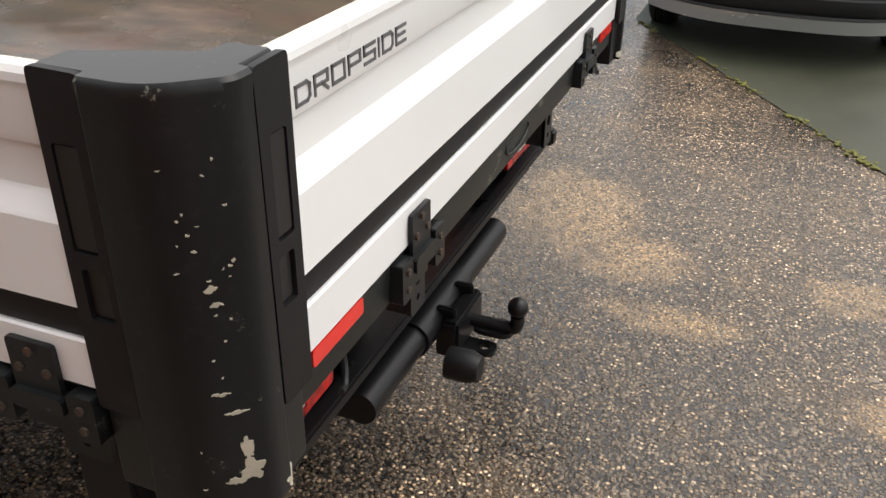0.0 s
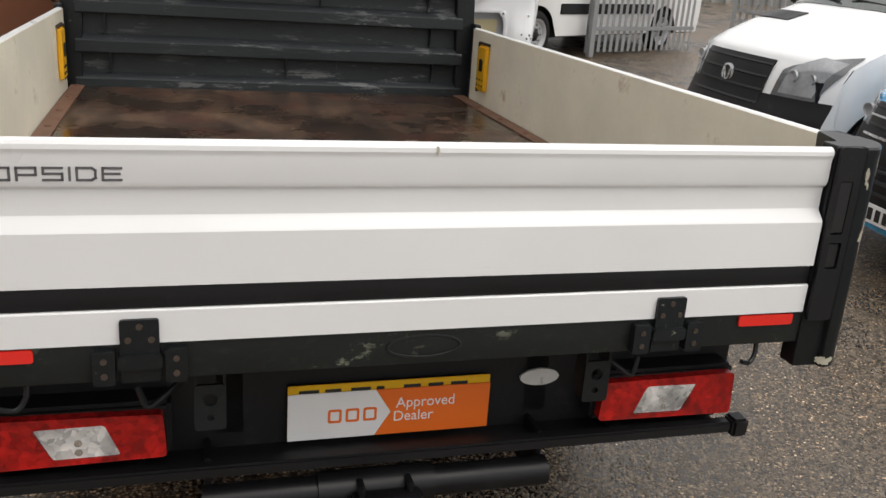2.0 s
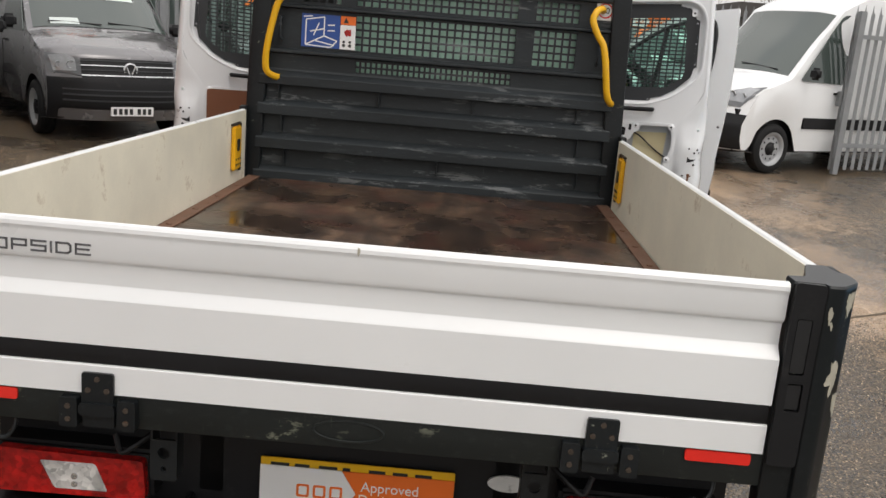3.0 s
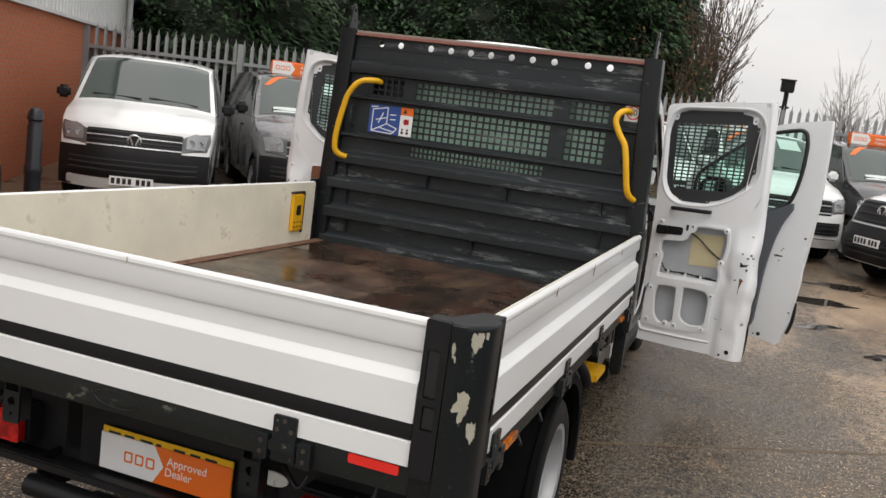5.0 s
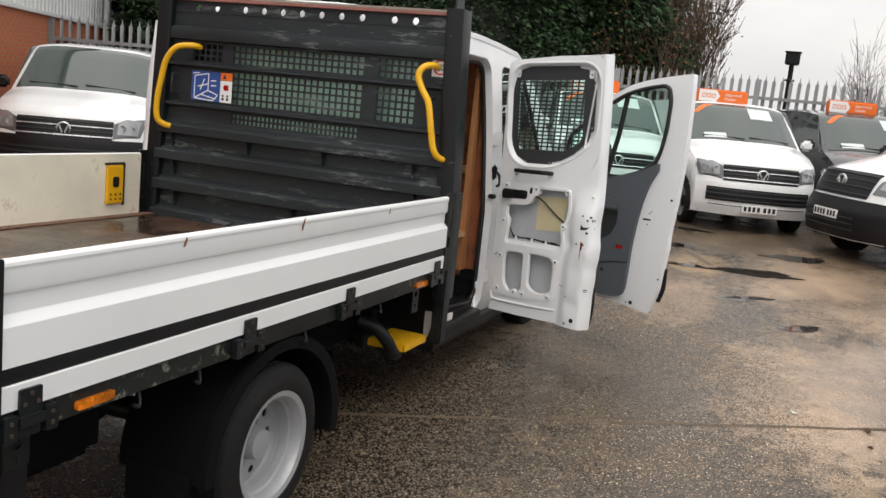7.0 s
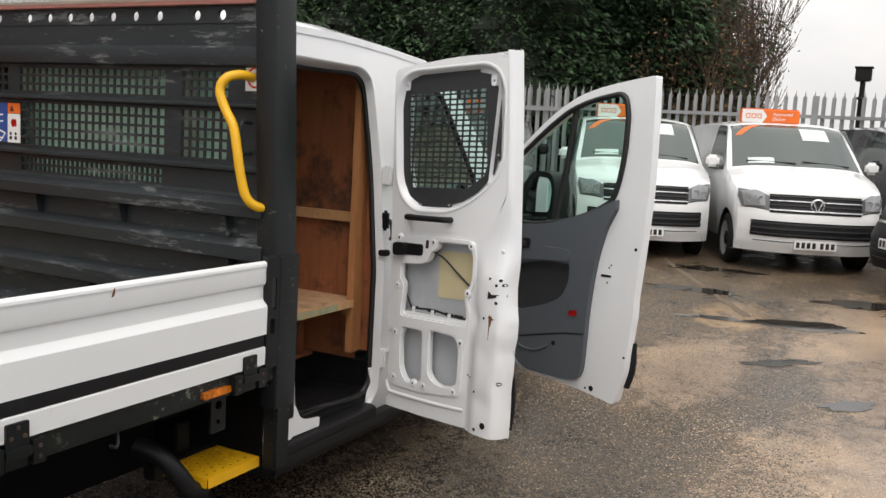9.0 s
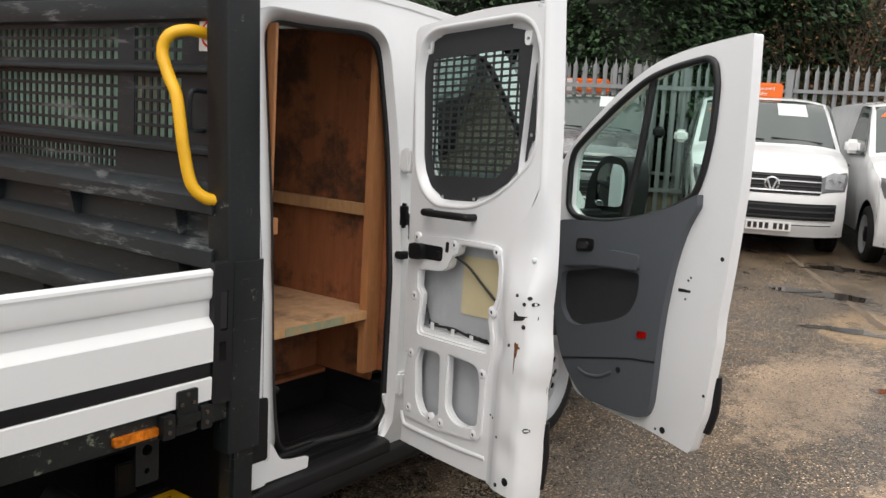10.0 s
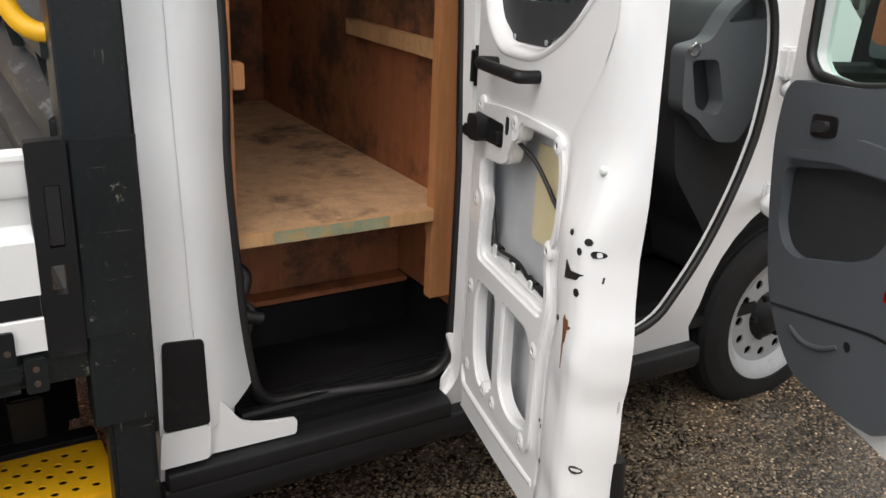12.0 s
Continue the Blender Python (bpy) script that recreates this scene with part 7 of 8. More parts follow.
    part("release_lever", bm, TRIMDARK, rel, "", 50)
    bm = bmesh.new()
    plate(bm, rounded([(0.786, 0.965), (0.836, 0.972), (0.836, 1.002), (0.786, 0.996)], 0.008, 3), [], 0.033, 0.042, f)
    part("door_lamp", bm, RED, tr, "red door lamp")
    bm = bmesh.new()
    plate(bm, circle(0.692, 0.795, 0.014, 14), [], 0.035, 0.0375, f)
    part("trim_screw", bm, SEAL, tr)
    for u, v, r in ((1.155, 1.368, 0.009), (1.0, 1.254, 0.005), (1.012, 1.268, 0.005), (0.993, 1.175, 0.005), (1.135, 0.805, 0.007), (0.943, 0.596, 0.015), (0.904, 0.590, 0.006)):
        bm = bmesh.new()
        plate(bm, circle(u, v, r, 10), [], -0.004, 0.0015, f)
        part("door_hole", bm, SEAL, door)
    bm = bmesh.new()
    plate(bm, rounded([(0.953, 1.200), (1.015, 1.205), (1.017, 1.215), (0.975, 1.216), (0.953, 1.214)], 0.003, 2), [], -0.004, 0.0015, f)
    part("latch_slot", bm, SEAL, door)
    bm = bmesh.new()
    tube(bm, curve([f(1.115, 0.64, -0.062), f(1.140, 0.74, -0.068), f(1.140, 0.88, -0.062)], 5), 0.024, 8)
    part("edge_guard", bm, BLACK, door, "", 60)
    # mirror outside the door
    bm = bmesh.new()
    prism(bm, rounded([(0.130, 1.350), (0.40, 1.350), (0.425, 1.60), (0.40, 1.71), (0.25, 1.72), (0.155, 1.60)], 0.05, 4), -0.200, -0.34, f)
    mir = part("door_mirror", bm, BLACK, door, "black door mirror", 50)
    bm = bmesh.new()
    plate(bm, rounded([(0.215, 1.470), (0.395, 1.482), (0.408, 1.62), (0.378, 1.680), (0.265, 1.682), (0.222, 1.64)], 0.03, 4), [], -0.195, -0.199, f)
    plate(bm, rounded([(0.215, 1.372), (0.385, 1.380), (0.393, 1.455), (0.213, 1.445)], 0.02, 3), [], -0.195, -0.199, f)
    part("mirror_glass", bm, MIRROR, mir, "mirror glass")
    bm = bmesh.new()
    tube(bm, [tuple(f(0.24, 1.43, -0.045)), tuple(f(0.24, 1.43, -0.25))], 0.03, 10)
    part("mirror_arm", bm, BLACK, mir)
    # hinge straps to the pillar
    for z in (0.98, 1.345):
        bm = bmesh.new()
        tube(bm, curve([(-5.44, 0.955, z), (-5.36, 1.02, z), (-5.26, 1.08, z), tuple(f(0.19, z, -0.03))], 5), 0.022, 10)
        part("hinge_strap", bm, CABWHITE, door, "", 60)
    return door


front_door()
bm = bmesh.new()
tube(bm, curve([(-4.225, 0.99, 1.45), (-4.195, 1.02, 1.43), (-4.19, 1.03, 1.38), (-4.225, 1.0, 1.36)], 6), 0.01, 8)
part("cable_gaiter", bm, SEAL, truck, "black cable gaiter", 60)


# ---- other vehicles ----
VAN = dict(L=4.90, W=1.90, prof=[(0.30, 0.24), (0.06, 0.27), (0.0, 0.40), (-0.01, 0.58), (0.01, 0.74), (0.05, 0.86), (0.08, 0.96), (0.12, 1.06), (0.24, 1.14), (0.55, 1.25), (0.95, 1.34), (1.32, 1.60), (1.70, 1.86), (1.95, 1.945), (2.5, 1.975), (3.6, 1.975), (4.6, 1.95), (4.84, 1.84), (4.90, 1.1), (4.90, 0.38)],
           grille=(4.35, 6.55, 0.62), lamp=[(0.625, 4.55), (0.625, 6.45), (0.80, 6.9), (0.975, 7.5), (0.99, 6.4), (0.95, 4.7)], low=(2.45, 3.6, 0.84), screen=(10.06, 12.6, 0.93), wheels=(0.93, 3.93), side=(1.25, 2.35), axle=0.34, logo=(5.35, 0.088), plate=1.95, slot=(1.75, 2.12, -0.80, 0.80))
BIGVAN = dict(L=5.9, W=1.99, prof=[(0.30, 0.30), (0.05, 0.33), (0.0, 0.50), (0.0, 0.68), (0.05, 0.80), (0.10, 0.92), (0.16, 1.06), (0.22, 1.16), (0.38, 1.24), (0.70, 1.33), (1.02, 1.42), (1.45, 1.80), (1.88, 2.16), (2.15, 2.42), (2.7, 2.64), (4.0, 2.70), (5.6, 2.68), (5.84, 2.5), (5.9, 1.2), (5.9, 0.45)],
              grille=(4.6, 7.3, 0.60), lamp=[(0.64, 5.2), (0.66, 6.6), (0.97, 8.3), (0.985, 6.8), (0.90, 5.2)], low=(1.6, 2.8, 0.55), screen=(10.05, 12.7, 0.92), wheels=(1.0, 4.65), side=(1.35, 2.35), axle=0.355, logo=(5.9, 0.10), plate=2.7, strip=(1.5, 4.2))
OLDVAN = dict(L=5.2, W=1.97, prof=[(0.30, 0.28), (0.06, 0.30), (0.0, 0.44), (0.0, 0.58), (0.05, 0.71), (0.08, 0.84), (0.12, 0.96), (0.17, 1.06), (0.32, 1.15), (0.62, 1.28), (1.0, 1.41), (1.35, 1.68), (1.72, 1.98), (1.98, 2.15), (2.5, 2.25), (3.6, 2.28), (4.9, 2.25), (5.14, 2.1), (5.2, 1.1), (5.2, 0.42)],
              grille=(3.3, 6.5, 0.50), lamp=[(0.58, 3.9), (0.60, 6.1), (0.80, 7.1), (0.97, 8.0), (0.985, 6.6), (0.88, 3.9)], low=(1.6, 2.6, 0.55), screen=(10.05, 12.7, 0.93), wheels=(0.95, 3.9), side=(1.3, 2.3), axle=0.345, logo=(5.0, 0.080), plate=2.3, vent=(9.0, 9.5, -0.68, -0.12))


def clamp(v, a=0.0, b=1.0):
    return max(a, min(b, v))


def vehicle(name, label, at, heading, spec, body, bumper=None, sign=False, plate_yellow=False, wing=None, dark_bumper=False, mirror=None, price=False, chrome=False, group="parked vans", roofmat=None):
    """A parked van: body skin swept from its side profile, with glass, lamps, grille, bumper, wheels, mirrors and plate."""
    L, W, prof = spec["L"], spec["W"], spec["prof"]
    root = thing(name, label, "car" if name == "hatchback" else "van", pose(at[0], at[1], rise(at[0]), 0, 0, heading), group)

    def centre(u):
        u = clamp(u, 0, len(prof) - 1)
        i = min(int(u), len(prof) - 2)
        t = u - i
        return prof[i][0] + (prof[i + 1][0] - prof[i][0]) * t, prof[i][1] + (prof[i + 1][1] - prof[i][1]) * t

    def surf(u, v):
        s, z = centre(u)
        w = W / 2 - 0.15 * clamp((z - 1.15) / 0.85) - 0.05 * clamp(1 - s / 0.5)
        wrap = 0.34 * clamp(1 - (s - 0.05) / 2.4) * clamp((L - s) / 1.0)
        zz = z - 0.06 * abs(v) ** 4 * clamp((z - 0.7) / 0.4)
        return Vector((-(s + wrap * abs(v) ** 3), v * w, zz))

    def patch(u0, u1, v0, v1, off, nu=8, nv=12, thick=0.012, vfun=None):
        bm = bmesh.new()
        g = []
        for i in range(nu + 1):
            row = []
            for j in range(nv + 1):
                u = u0 + (u1 - u0) * i / nu
                a, c = (v0, v1) if vfun is None else vfun((u - u0) / (u1 - u0))
                v = a + (c - a) * j / nv
                e = 0.02
                n = (surf(u, min(1, v + e)) - surf(u, max(-1, v - e))).cross(surf(u + 0.05, v) - surf(u - 0.05, v)).normalized()
                if n.x < 0 and n.z < 0.2:
                    n = -n
                if n.z < -0.3:
                    n = -n
                row.append((surf(u, v), n))
            g.append(row)
        fr = [[bm.verts.new(p + n * off) for p, n in r] for r in g]
        bk = [[bm.verts.new(p + n * (off - thick)) for p, n in r] for r in g]
        for i in range(nu):
            for j in range(nv):
                bm.faces.new((fr[i][j], fr[i][j + 1], fr[i + 1][j + 1], fr[i + 1][j]))
        rim = [(0, j) for j in range(nv + 1)] + [(i, nv) for i in range(1, nu + 1)] + [(nu, j) for j in range(nv - 1, -1, -1)] + [(i, 0) for i in range(nu - 1, 0, -1)]
        for k in range(len(rim)):
            (a, b), (c, d) = rim[k - 1], rim[k]
            bm.faces.new((fr[a][b], fr[c][d], bk[c][d], bk[a][b]))
        return bm

    # skin
    bm = bmesh.new()
    NV = 28
    us = [k * 0.25 for k in range(4 * (len(prof) - 1) + 1)]
    grid = [[bm.verts.new(surf(u, -1 + 2 * j / NV)) for j in range(NV + 1)] for u in us]
    for a, c in zip(grid, grid[1:]):
        for j in range(NV):
            bm.faces.new((a[j], a[j + 1], c[j + 1], c[j]))
    ed = [surf(u, 1) for u in us if centre(u)[1] > 0.9 or centre(u)[0] > 1]
    es = [-p.x for p in ed]
    for s in (-1, 1):
        wf = W / 2 - 0.05 * clamp(1 - (es[0] - 0.3) / 0.5)
        low = [surf(u, s) for u in us if u > 0.9 and centre(u)[1] <= 0.93 and centre(u)[0] < 1]
        pa = [bm.verts.new(p) for p in low]
        pb = [bm.verts.new((-es[0] - 0.004, s * wf, p.z)) for p in low]
        for k in range(len(low) - 1):
            bm.faces.new((pa[k], pa[k + 1], pb[k + 1], pb[k]))
        prev = None
        x = es[0]
        cols = []
        while x < L - 0.01:
            cols.append(x)
            x += 0.07
        cols.append(L - 0.012)
        for x in cols:
            z = float(np.interp(x, es, [p.z for p in ed]))
            w = float(np.interp(x, es, [p.y for p in ed]))
            wb = W / 2 - 0.05 * clamp(1 - (x - 0.3) / 0.5)
            zb = 0.33
            for wx in spec["wheels"]:
                r = spec["axle"] + 0.075
                if abs(x - wx) < r:
                    zb = max(zb, spec["axle"] + math.sqrt(r * r - (x - wx) ** 2))
            zm = min(max(1.12, zb), z - 0.01)
            zb = min(zb, zm - 0.005)
            zq = zb + (zm - zb) * 0.5
            now = [bm.verts.new((-x, s * a, b)) for a, b in ((wb - 0.03, zb), (wb + 0.004, zq), (max(wb, w), zm), ((wb + w) / 2 + 0.012 if z > zm + 0.1 else w, (zm + z) / 2), (w, z))]
            if prev:
                for k in range(4):
                    bm.faces.new((prev[k], prev[k + 1], now[k + 1], now[k]))
            prev = now
    shell = part("body", bm, body, root, "", 40)
    bm = bmesh.new()
    box(bm, -L + 0.05, -0.30, -W / 2 + 0.12, W / 2 - 0.12, 0.30, 0.9)
    part("underside", bm, BLACK, root)
    # bumper
    if bumper:
        part("bumper", patch(0.0, spec.get("bump", 4.35) if dark_bumper else 3.9, -1, 1, 0.014, 16, 28), bumper, root, "front bumper", 40)
    # glass
    u0, u1, vv = spec["screen"]
    ws = part("windscreen", patch(u0, u1, -vv, vv, 0.006, 8, 14), VANGLASS, root, "dark reflecting windscreen", 40)
    for s in (-1, 1):
        a, c = spec["side"]
        bm = bmesh.new()
        zt = centre(u1)[1]
        zlo = centre(u0)[1] - 0.10
        pts = rounded([(-a, zlo), (-c, zlo - 0.02), (-c, zt - 0.02), (-(a + 0.42 * (zt - zlo) / 0.5), zt - 0.04)], 0.06, 4)
        xm = (a + c) / 2 + 0.2
        ze, we = float(np.interp(xm, es, [p.z for p in ed])), abs(float(np.interp(xm, es, [p.y for p in ed])))
        wy = lambda z: float(np.interp(z, (1.12, (1.12 + ze) / 2, ze), (W / 2, (W / 2 + we) / 2 + 0.012, we))) + 0.010
        plate(bm, dense(pts, 0.1), [], 0.006, -0.01, lambda u, v, w: (u, s * (wy(v) + w), v))
        part("side_window", bm, VANGLASS, root, "dark side window", 40)
        bm = bmesh.new()
        mx = -(spec["side"][0] + 0.10)
        my = s * (W / 2 + 0.13)
        box(bm, mx - 0.06, mx + 0.04, my - 0.09, my + 0.09, zlo + 0.03, zlo + 0.20, 0.04, seg=3)
        part("door_mirror", bm, mirror or BLACK, root, "door mirror", 50)
        bm = bmesh.new()
        box(bm, -(c - 0.12), -(c - 0.28), s * (W / 2 - 0.002), s * (W / 2 + 0.022), zlo - 0.17, zlo - 0.14, 0.006)
        part("door_handle", bm, BLACK if body is not VANWHITE or True else body, root)
        bm = bmesh.new()
        box(bm, -(c + 0.012), -(c + 0.004), s * (W / 2 - 0.02), s * (W / 2 + 0.0065), 0.45, 1.10)
        part("door_gap", bm, SEAL, root)
        poly = spec["lamp"]
        lo, hi = min(p[1] for p in poly), max(p[1] for p in poly)

        def across(t, poly=poly, lo=lo, hi=hi):
            h = lo + (hi - lo) * clamp(t, 0.002, 0.998)
            hit = []
            for (v0, u0), (v1, u1) in zip(poly, poly[1:] + poly[:1]):
                if (u0 > h) != (u1 > h):
                    hit.append(v0 + (v1 - v0) * (h - u0) / (u1 - u0))
            return s * min(hit), s * max(hit)

        def inner(t, k):
            a, c = across(0.5 + (t - 0.5) * k)
            m = (a + c) / 2
            return m + (a - m) * k, m + (c - m) * k

        lamp = part("headlamp", patch(lo, hi, 0, 1, 0.012, 10, 8, vfun=across), LAMPGLASS, root, "glass headlamp in a dark housing", 40)
        mid = (lo + hi) / 2
        part("lamp_reflector", patch(mid - (hi - lo) * 0.34, mid + (hi - lo) * 0.34, 0, 1, 0.016, 6, 6, 0.004, vfun=lambda t: inner(0.16 + 0.68 * t, 0.72)), HEADLAMP, lamp, "bright lamp reflector", 40)
        vm = sum(across(0.45)) / 2
        for dv, rr in ((-0.06 * s, 0.046), (0.07 * s, 0.038)):
            q = surf(lo + (hi - lo) * 0.45, vm + dv)
            bm = bmesh.new()
            lathe(bm, [(rr, 0.006), (rr * 0.92, 0.024), (rr * 0.8, 0.012), (0.0, 0.008)], lambda a, b, h: (q.x + h + 0.012, q.y + a, q.z + b), 16)
            part("lamp_bulb", bm, SILVER, lamp, "round silver bulb reflector", 50)
        for wx in spec["wheels"]:
            wheel(root, -wx, s * (W / 2 - 0.13), spec["axle"], s, spec["axle"], 0.21, label="wheel with silver rim and black tyre", holes=10)
    # grille
    a, c, v = spec["grille"]
    gr = part("grille", patch(a, c, -v, v, 0.016 if dark_bumper else 0.010, 6, 14), BLACK, root, "black grille", 40)
    n = 4
    for k in range(n):
        u = a + (c - a) * (k + 0.5) / n
        part("grille_bar", patch(u - 0.06, u + 0.06, -v, v, 0.026, 2, 14, 0.012), BADGE if chrome and k in (0, 2) else TRIMDARK, gr, "", 40)
    a, c, v = spec["low"]
    lg = part("lower_grille", patch(a, c, -v, v, 0.020, 4, 14), BLACK, root, "black lower grille", 40)
    for k in range(3):
        u = a + (c - a) * (k + 0.5) / 3
        part("grille_bar", patch(u - 0.05, u + 0.05, -v, v, 0.030, 1, 14, 0.012), TRIMDARK, lg, "", 40)
    if "strip" in spec:
        for s in (-1, 1):
            bm = bmesh.new()
            box(bm, -spec["strip"][1], -spec["strip"][0], s * (W / 2 - 0.01), s * (W / 2 + 0.022), 0.66, 0.82, 0.01)
            part("rubbing_strip", bm, BLACK, root, "black side rubbing strip")
    if "slot" in spec:
        part("bumper_slot", patch(*spec["slot"], 0.016, 2, 14), BLACK, root, "thin black slot in the bumper", 40)
    if "vent" in spec:
        part("bonnet_vent", patch(*spec["vent"], 0.008, 2, 8), BLACK, root, "black slotted bonnet vent", 40)
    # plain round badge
    u, r = spec["logo"]
    p = surf(u, 0)
    bm = bmesh.new()
    lathe(bm, [(r, 0.0), (r, 0.022), (r * 0.84, 0.028), (r * 0.78, 0.020)], lambda q, w, h: (p.x + h, q, p.z + w), 24)
    part("badge_ring", bm, BADGE, root, "round chrome badge", 40)
    bm = bmesh.new()
    lathe(bm, [(r * 0.79, 0.018), (0, 0.019)], lambda q, w, h: (p.x + h, q, p.z + w), 24)
    part("badge_face", bm, SEAL, root)
    bm = bmesh.new()
    for sgn in (-1, 1):
        tube(bm, [(p.x + 0.022, sgn * r * 0.12, p.z - r * 0.7), (p.x + 0.022, sgn * r * 0.62, p.z + r * 0.5)], r * 0.13, 6)
    part("badge_strokes", bm, BADGE, root)
    # number plate, its characters as plain bars
    if name == "hatchback":
        return root
    p = surf(spec["plate"], 0)
    bm = bmesh.new()
    box(bm, p.x - 0.03, p.x + 0.030, -0.26, 0.26, p.z - 0.056, p.z + 0.056, 0.003)
    npl = part("number_plate", bm, PRINTWHITE, root, "white number plate", 0)
    for k in range(7):
        y = -0.215 + k * 0.066 + (0.03 if k > 3 else 0)
        bm = bmesh.new()
        box(bm, p.x + 0.030, p.x + 0.0315, y - 0.021, y + 0.021, p.z - 0.036, p.z + 0.036)
        part("plate_bar", bm, INK, npl, "black bar", 0)
    # wiper
    for s in (-1, 1):
        bm = bmesh.new()
        q0, q1 = surf(u0 + 0.12, 0.75 * s if s > 0 else -0.05), surf(u0 + 0.22, 0.05 if s > 0 else -0.75)
        tube(bm, [q0 + Vector((0.02, 0, 0.012)), (q0 + q1) / 2 + Vector((0.025, 0, 0.015)), q1 + Vector((0.02, 0, 0.012))], 0.009, 6)
        part("wiper", bm, SEAL, root)
    if price:
        part("price_card", patch(u0 + 1.35, u0 + 2.0, 0.18, 0.62, 0.009, 3, 4, 0.002), PAPER, ws, "pale price card", 40)
        part("price_card", patch(u0 + 0.10, u0 + 0.38, -0.72, -0.35, 0.009, 3, 4, 0.002), PAPER, ws, "", 40)
        part("corner_sticker", patch(u0 + 1.6, u0 + 2.35, -0.86, -0.56, 0.009, 4, 4, 0.002, vfun=lambda t: (-0.88 + 0.25 * t, -0.78 + 0.33 * t)), ORANGE, ws, "orange corner sticker", 40)
    if sign:
        sx, sz = -centre(13.2)[0], centre(13.2)[1] - 0.02
        bm = bmesh.new()
        box(bm, sx - 0.09, sx + 0.05, -0.60, 0.24, sz, sz + 0.22, 0.025, seg=3)
        sg = part("roof_sign", bm, ORANGE, root, "white and orange roof sign reading Approved Dealer", 40)
        gx = lambda u, v, w: (sx + 0.0505 + w, u, v)
        bm = bmesh.new()
        plate(bm, [(-0.585, sz + 0.016), (-0.295, sz + 0.016), (-0.23, sz + 0.11), (-0.295, sz + 0.204), (-0.585, sz + 0.204)], [], 0.0, 0.003, gx)
        part("white_field", bm, PRINTWHITE, sg, "", 0)
        bm = bmesh.new()
        logo_mark(bm, gx, -0.42, sz + 0.11, 0.069)
        part("maker_mark", bm, ORANGE, sg, "orange outline mark", 0)
        for w, y, z in (("Approved", -0.01, sz + 0.143), ("Dealer", -0.055, sz + 0.073)):
            lettering("lettering", w, 0.069, 0.001, PRINTWHITE, sg, Matrix.Translation((sx + 0.052, y, z)) @ M_TAIL)
    return root


W0 = "white panel van with black grille, parked facing the yard"
vehicle("panel_van", "white panel van with unpainted black bumper, parked by the brick wall", (-6.95, -5.62), 33, VAN, VANWHITE, BLACK, dark_bumper=True, chrome=True)
vehicle("panel_van", "dark grey panel van with an orange roof sign", (-9.05, -4.00), 40, VAN, VANMID, BLACK, sign=True, price=True, chrome=True, dark_bumper=True)
vehicle("panel_van", "grey panel van with an orange roof sign, by the fence", (-12.6, -2.60), 22, VAN, VANMID, VANMID, sign=True, price=True, chrome=True)
vehicle("panel_van", "white panel van with an orange roof sign, parked in a row", (-12.30, 0.18), 22, VAN, VANWHITE, sign=True, price=True, chrome=True, mirror=VANWHITE)
vehicle("panel_van", "white panel van with orange roof sign beside a dark van", (-12.50, 2.31), 22, VAN, VANWHITE, sign=True, price=True, chrome=True, mirror=VANWHITE)
vehicle("panel_van", "dark grey panel van with orange roof sign beside white van", (-13.6, 4.35), 22, VAN, VANGREY, VANGREY, sign=True, price=True)
vehicle("high_roof_van", "white high roof van with black bumper, by the steel gate", (-11.3, 3.20), -59, BIGVAN, VANWHITE, BLACK, dark_bumper=True)
vehicle("panel_van", "older white van with large headlamps and black bumper", (-4.85, 3.78), -91, OLDVAN, VANWHITE, BLACK, dark_bumper=True)
vehicle("panel_van", "bright blue van with unpainted black bumper and wings", (-2.30, 3.45), -92, dict(VAN, bump=5.0), VANBLUE, BLACK, dark_bumper=True, chrome=True)
vehicle("hatchback", "silver car with a black grille and polished lower lip", (0.45, 4.0), -88, dict(VAN, L=4.2, W=1.8, prof=[(0.30, 0.20), (0.04, 0.22), (0.0, 0.30), (0.0, 0.42), (0.03, 0.52), (0.06, 0.60), (0.09, 0.68), (0.14, 0.76), (0.3, 0.84), (0.7, 0.93), (1.15, 1.0), (1.55, 1.22), (1.95, 1.40), (2.2, 1.45), (2.7, 1.46), (3.2, 1.44), (3.8, 1.36), (4.1, 1.15), (4.2, 0.8), (4.2, 0.35)], wheels=(0.85, 3.4), axle=0.31, low=(1.8, 4.4, 0.72), logo=(5.95, 0.075), grille=(5.1, 6.6, 0.5), lamp=[(0.60, 5.2), (0.62, 6.6), (0.97, 7.4), (0.985, 6.4), (0.9, 5.3)]), VANSILVER, None, chrome=True)


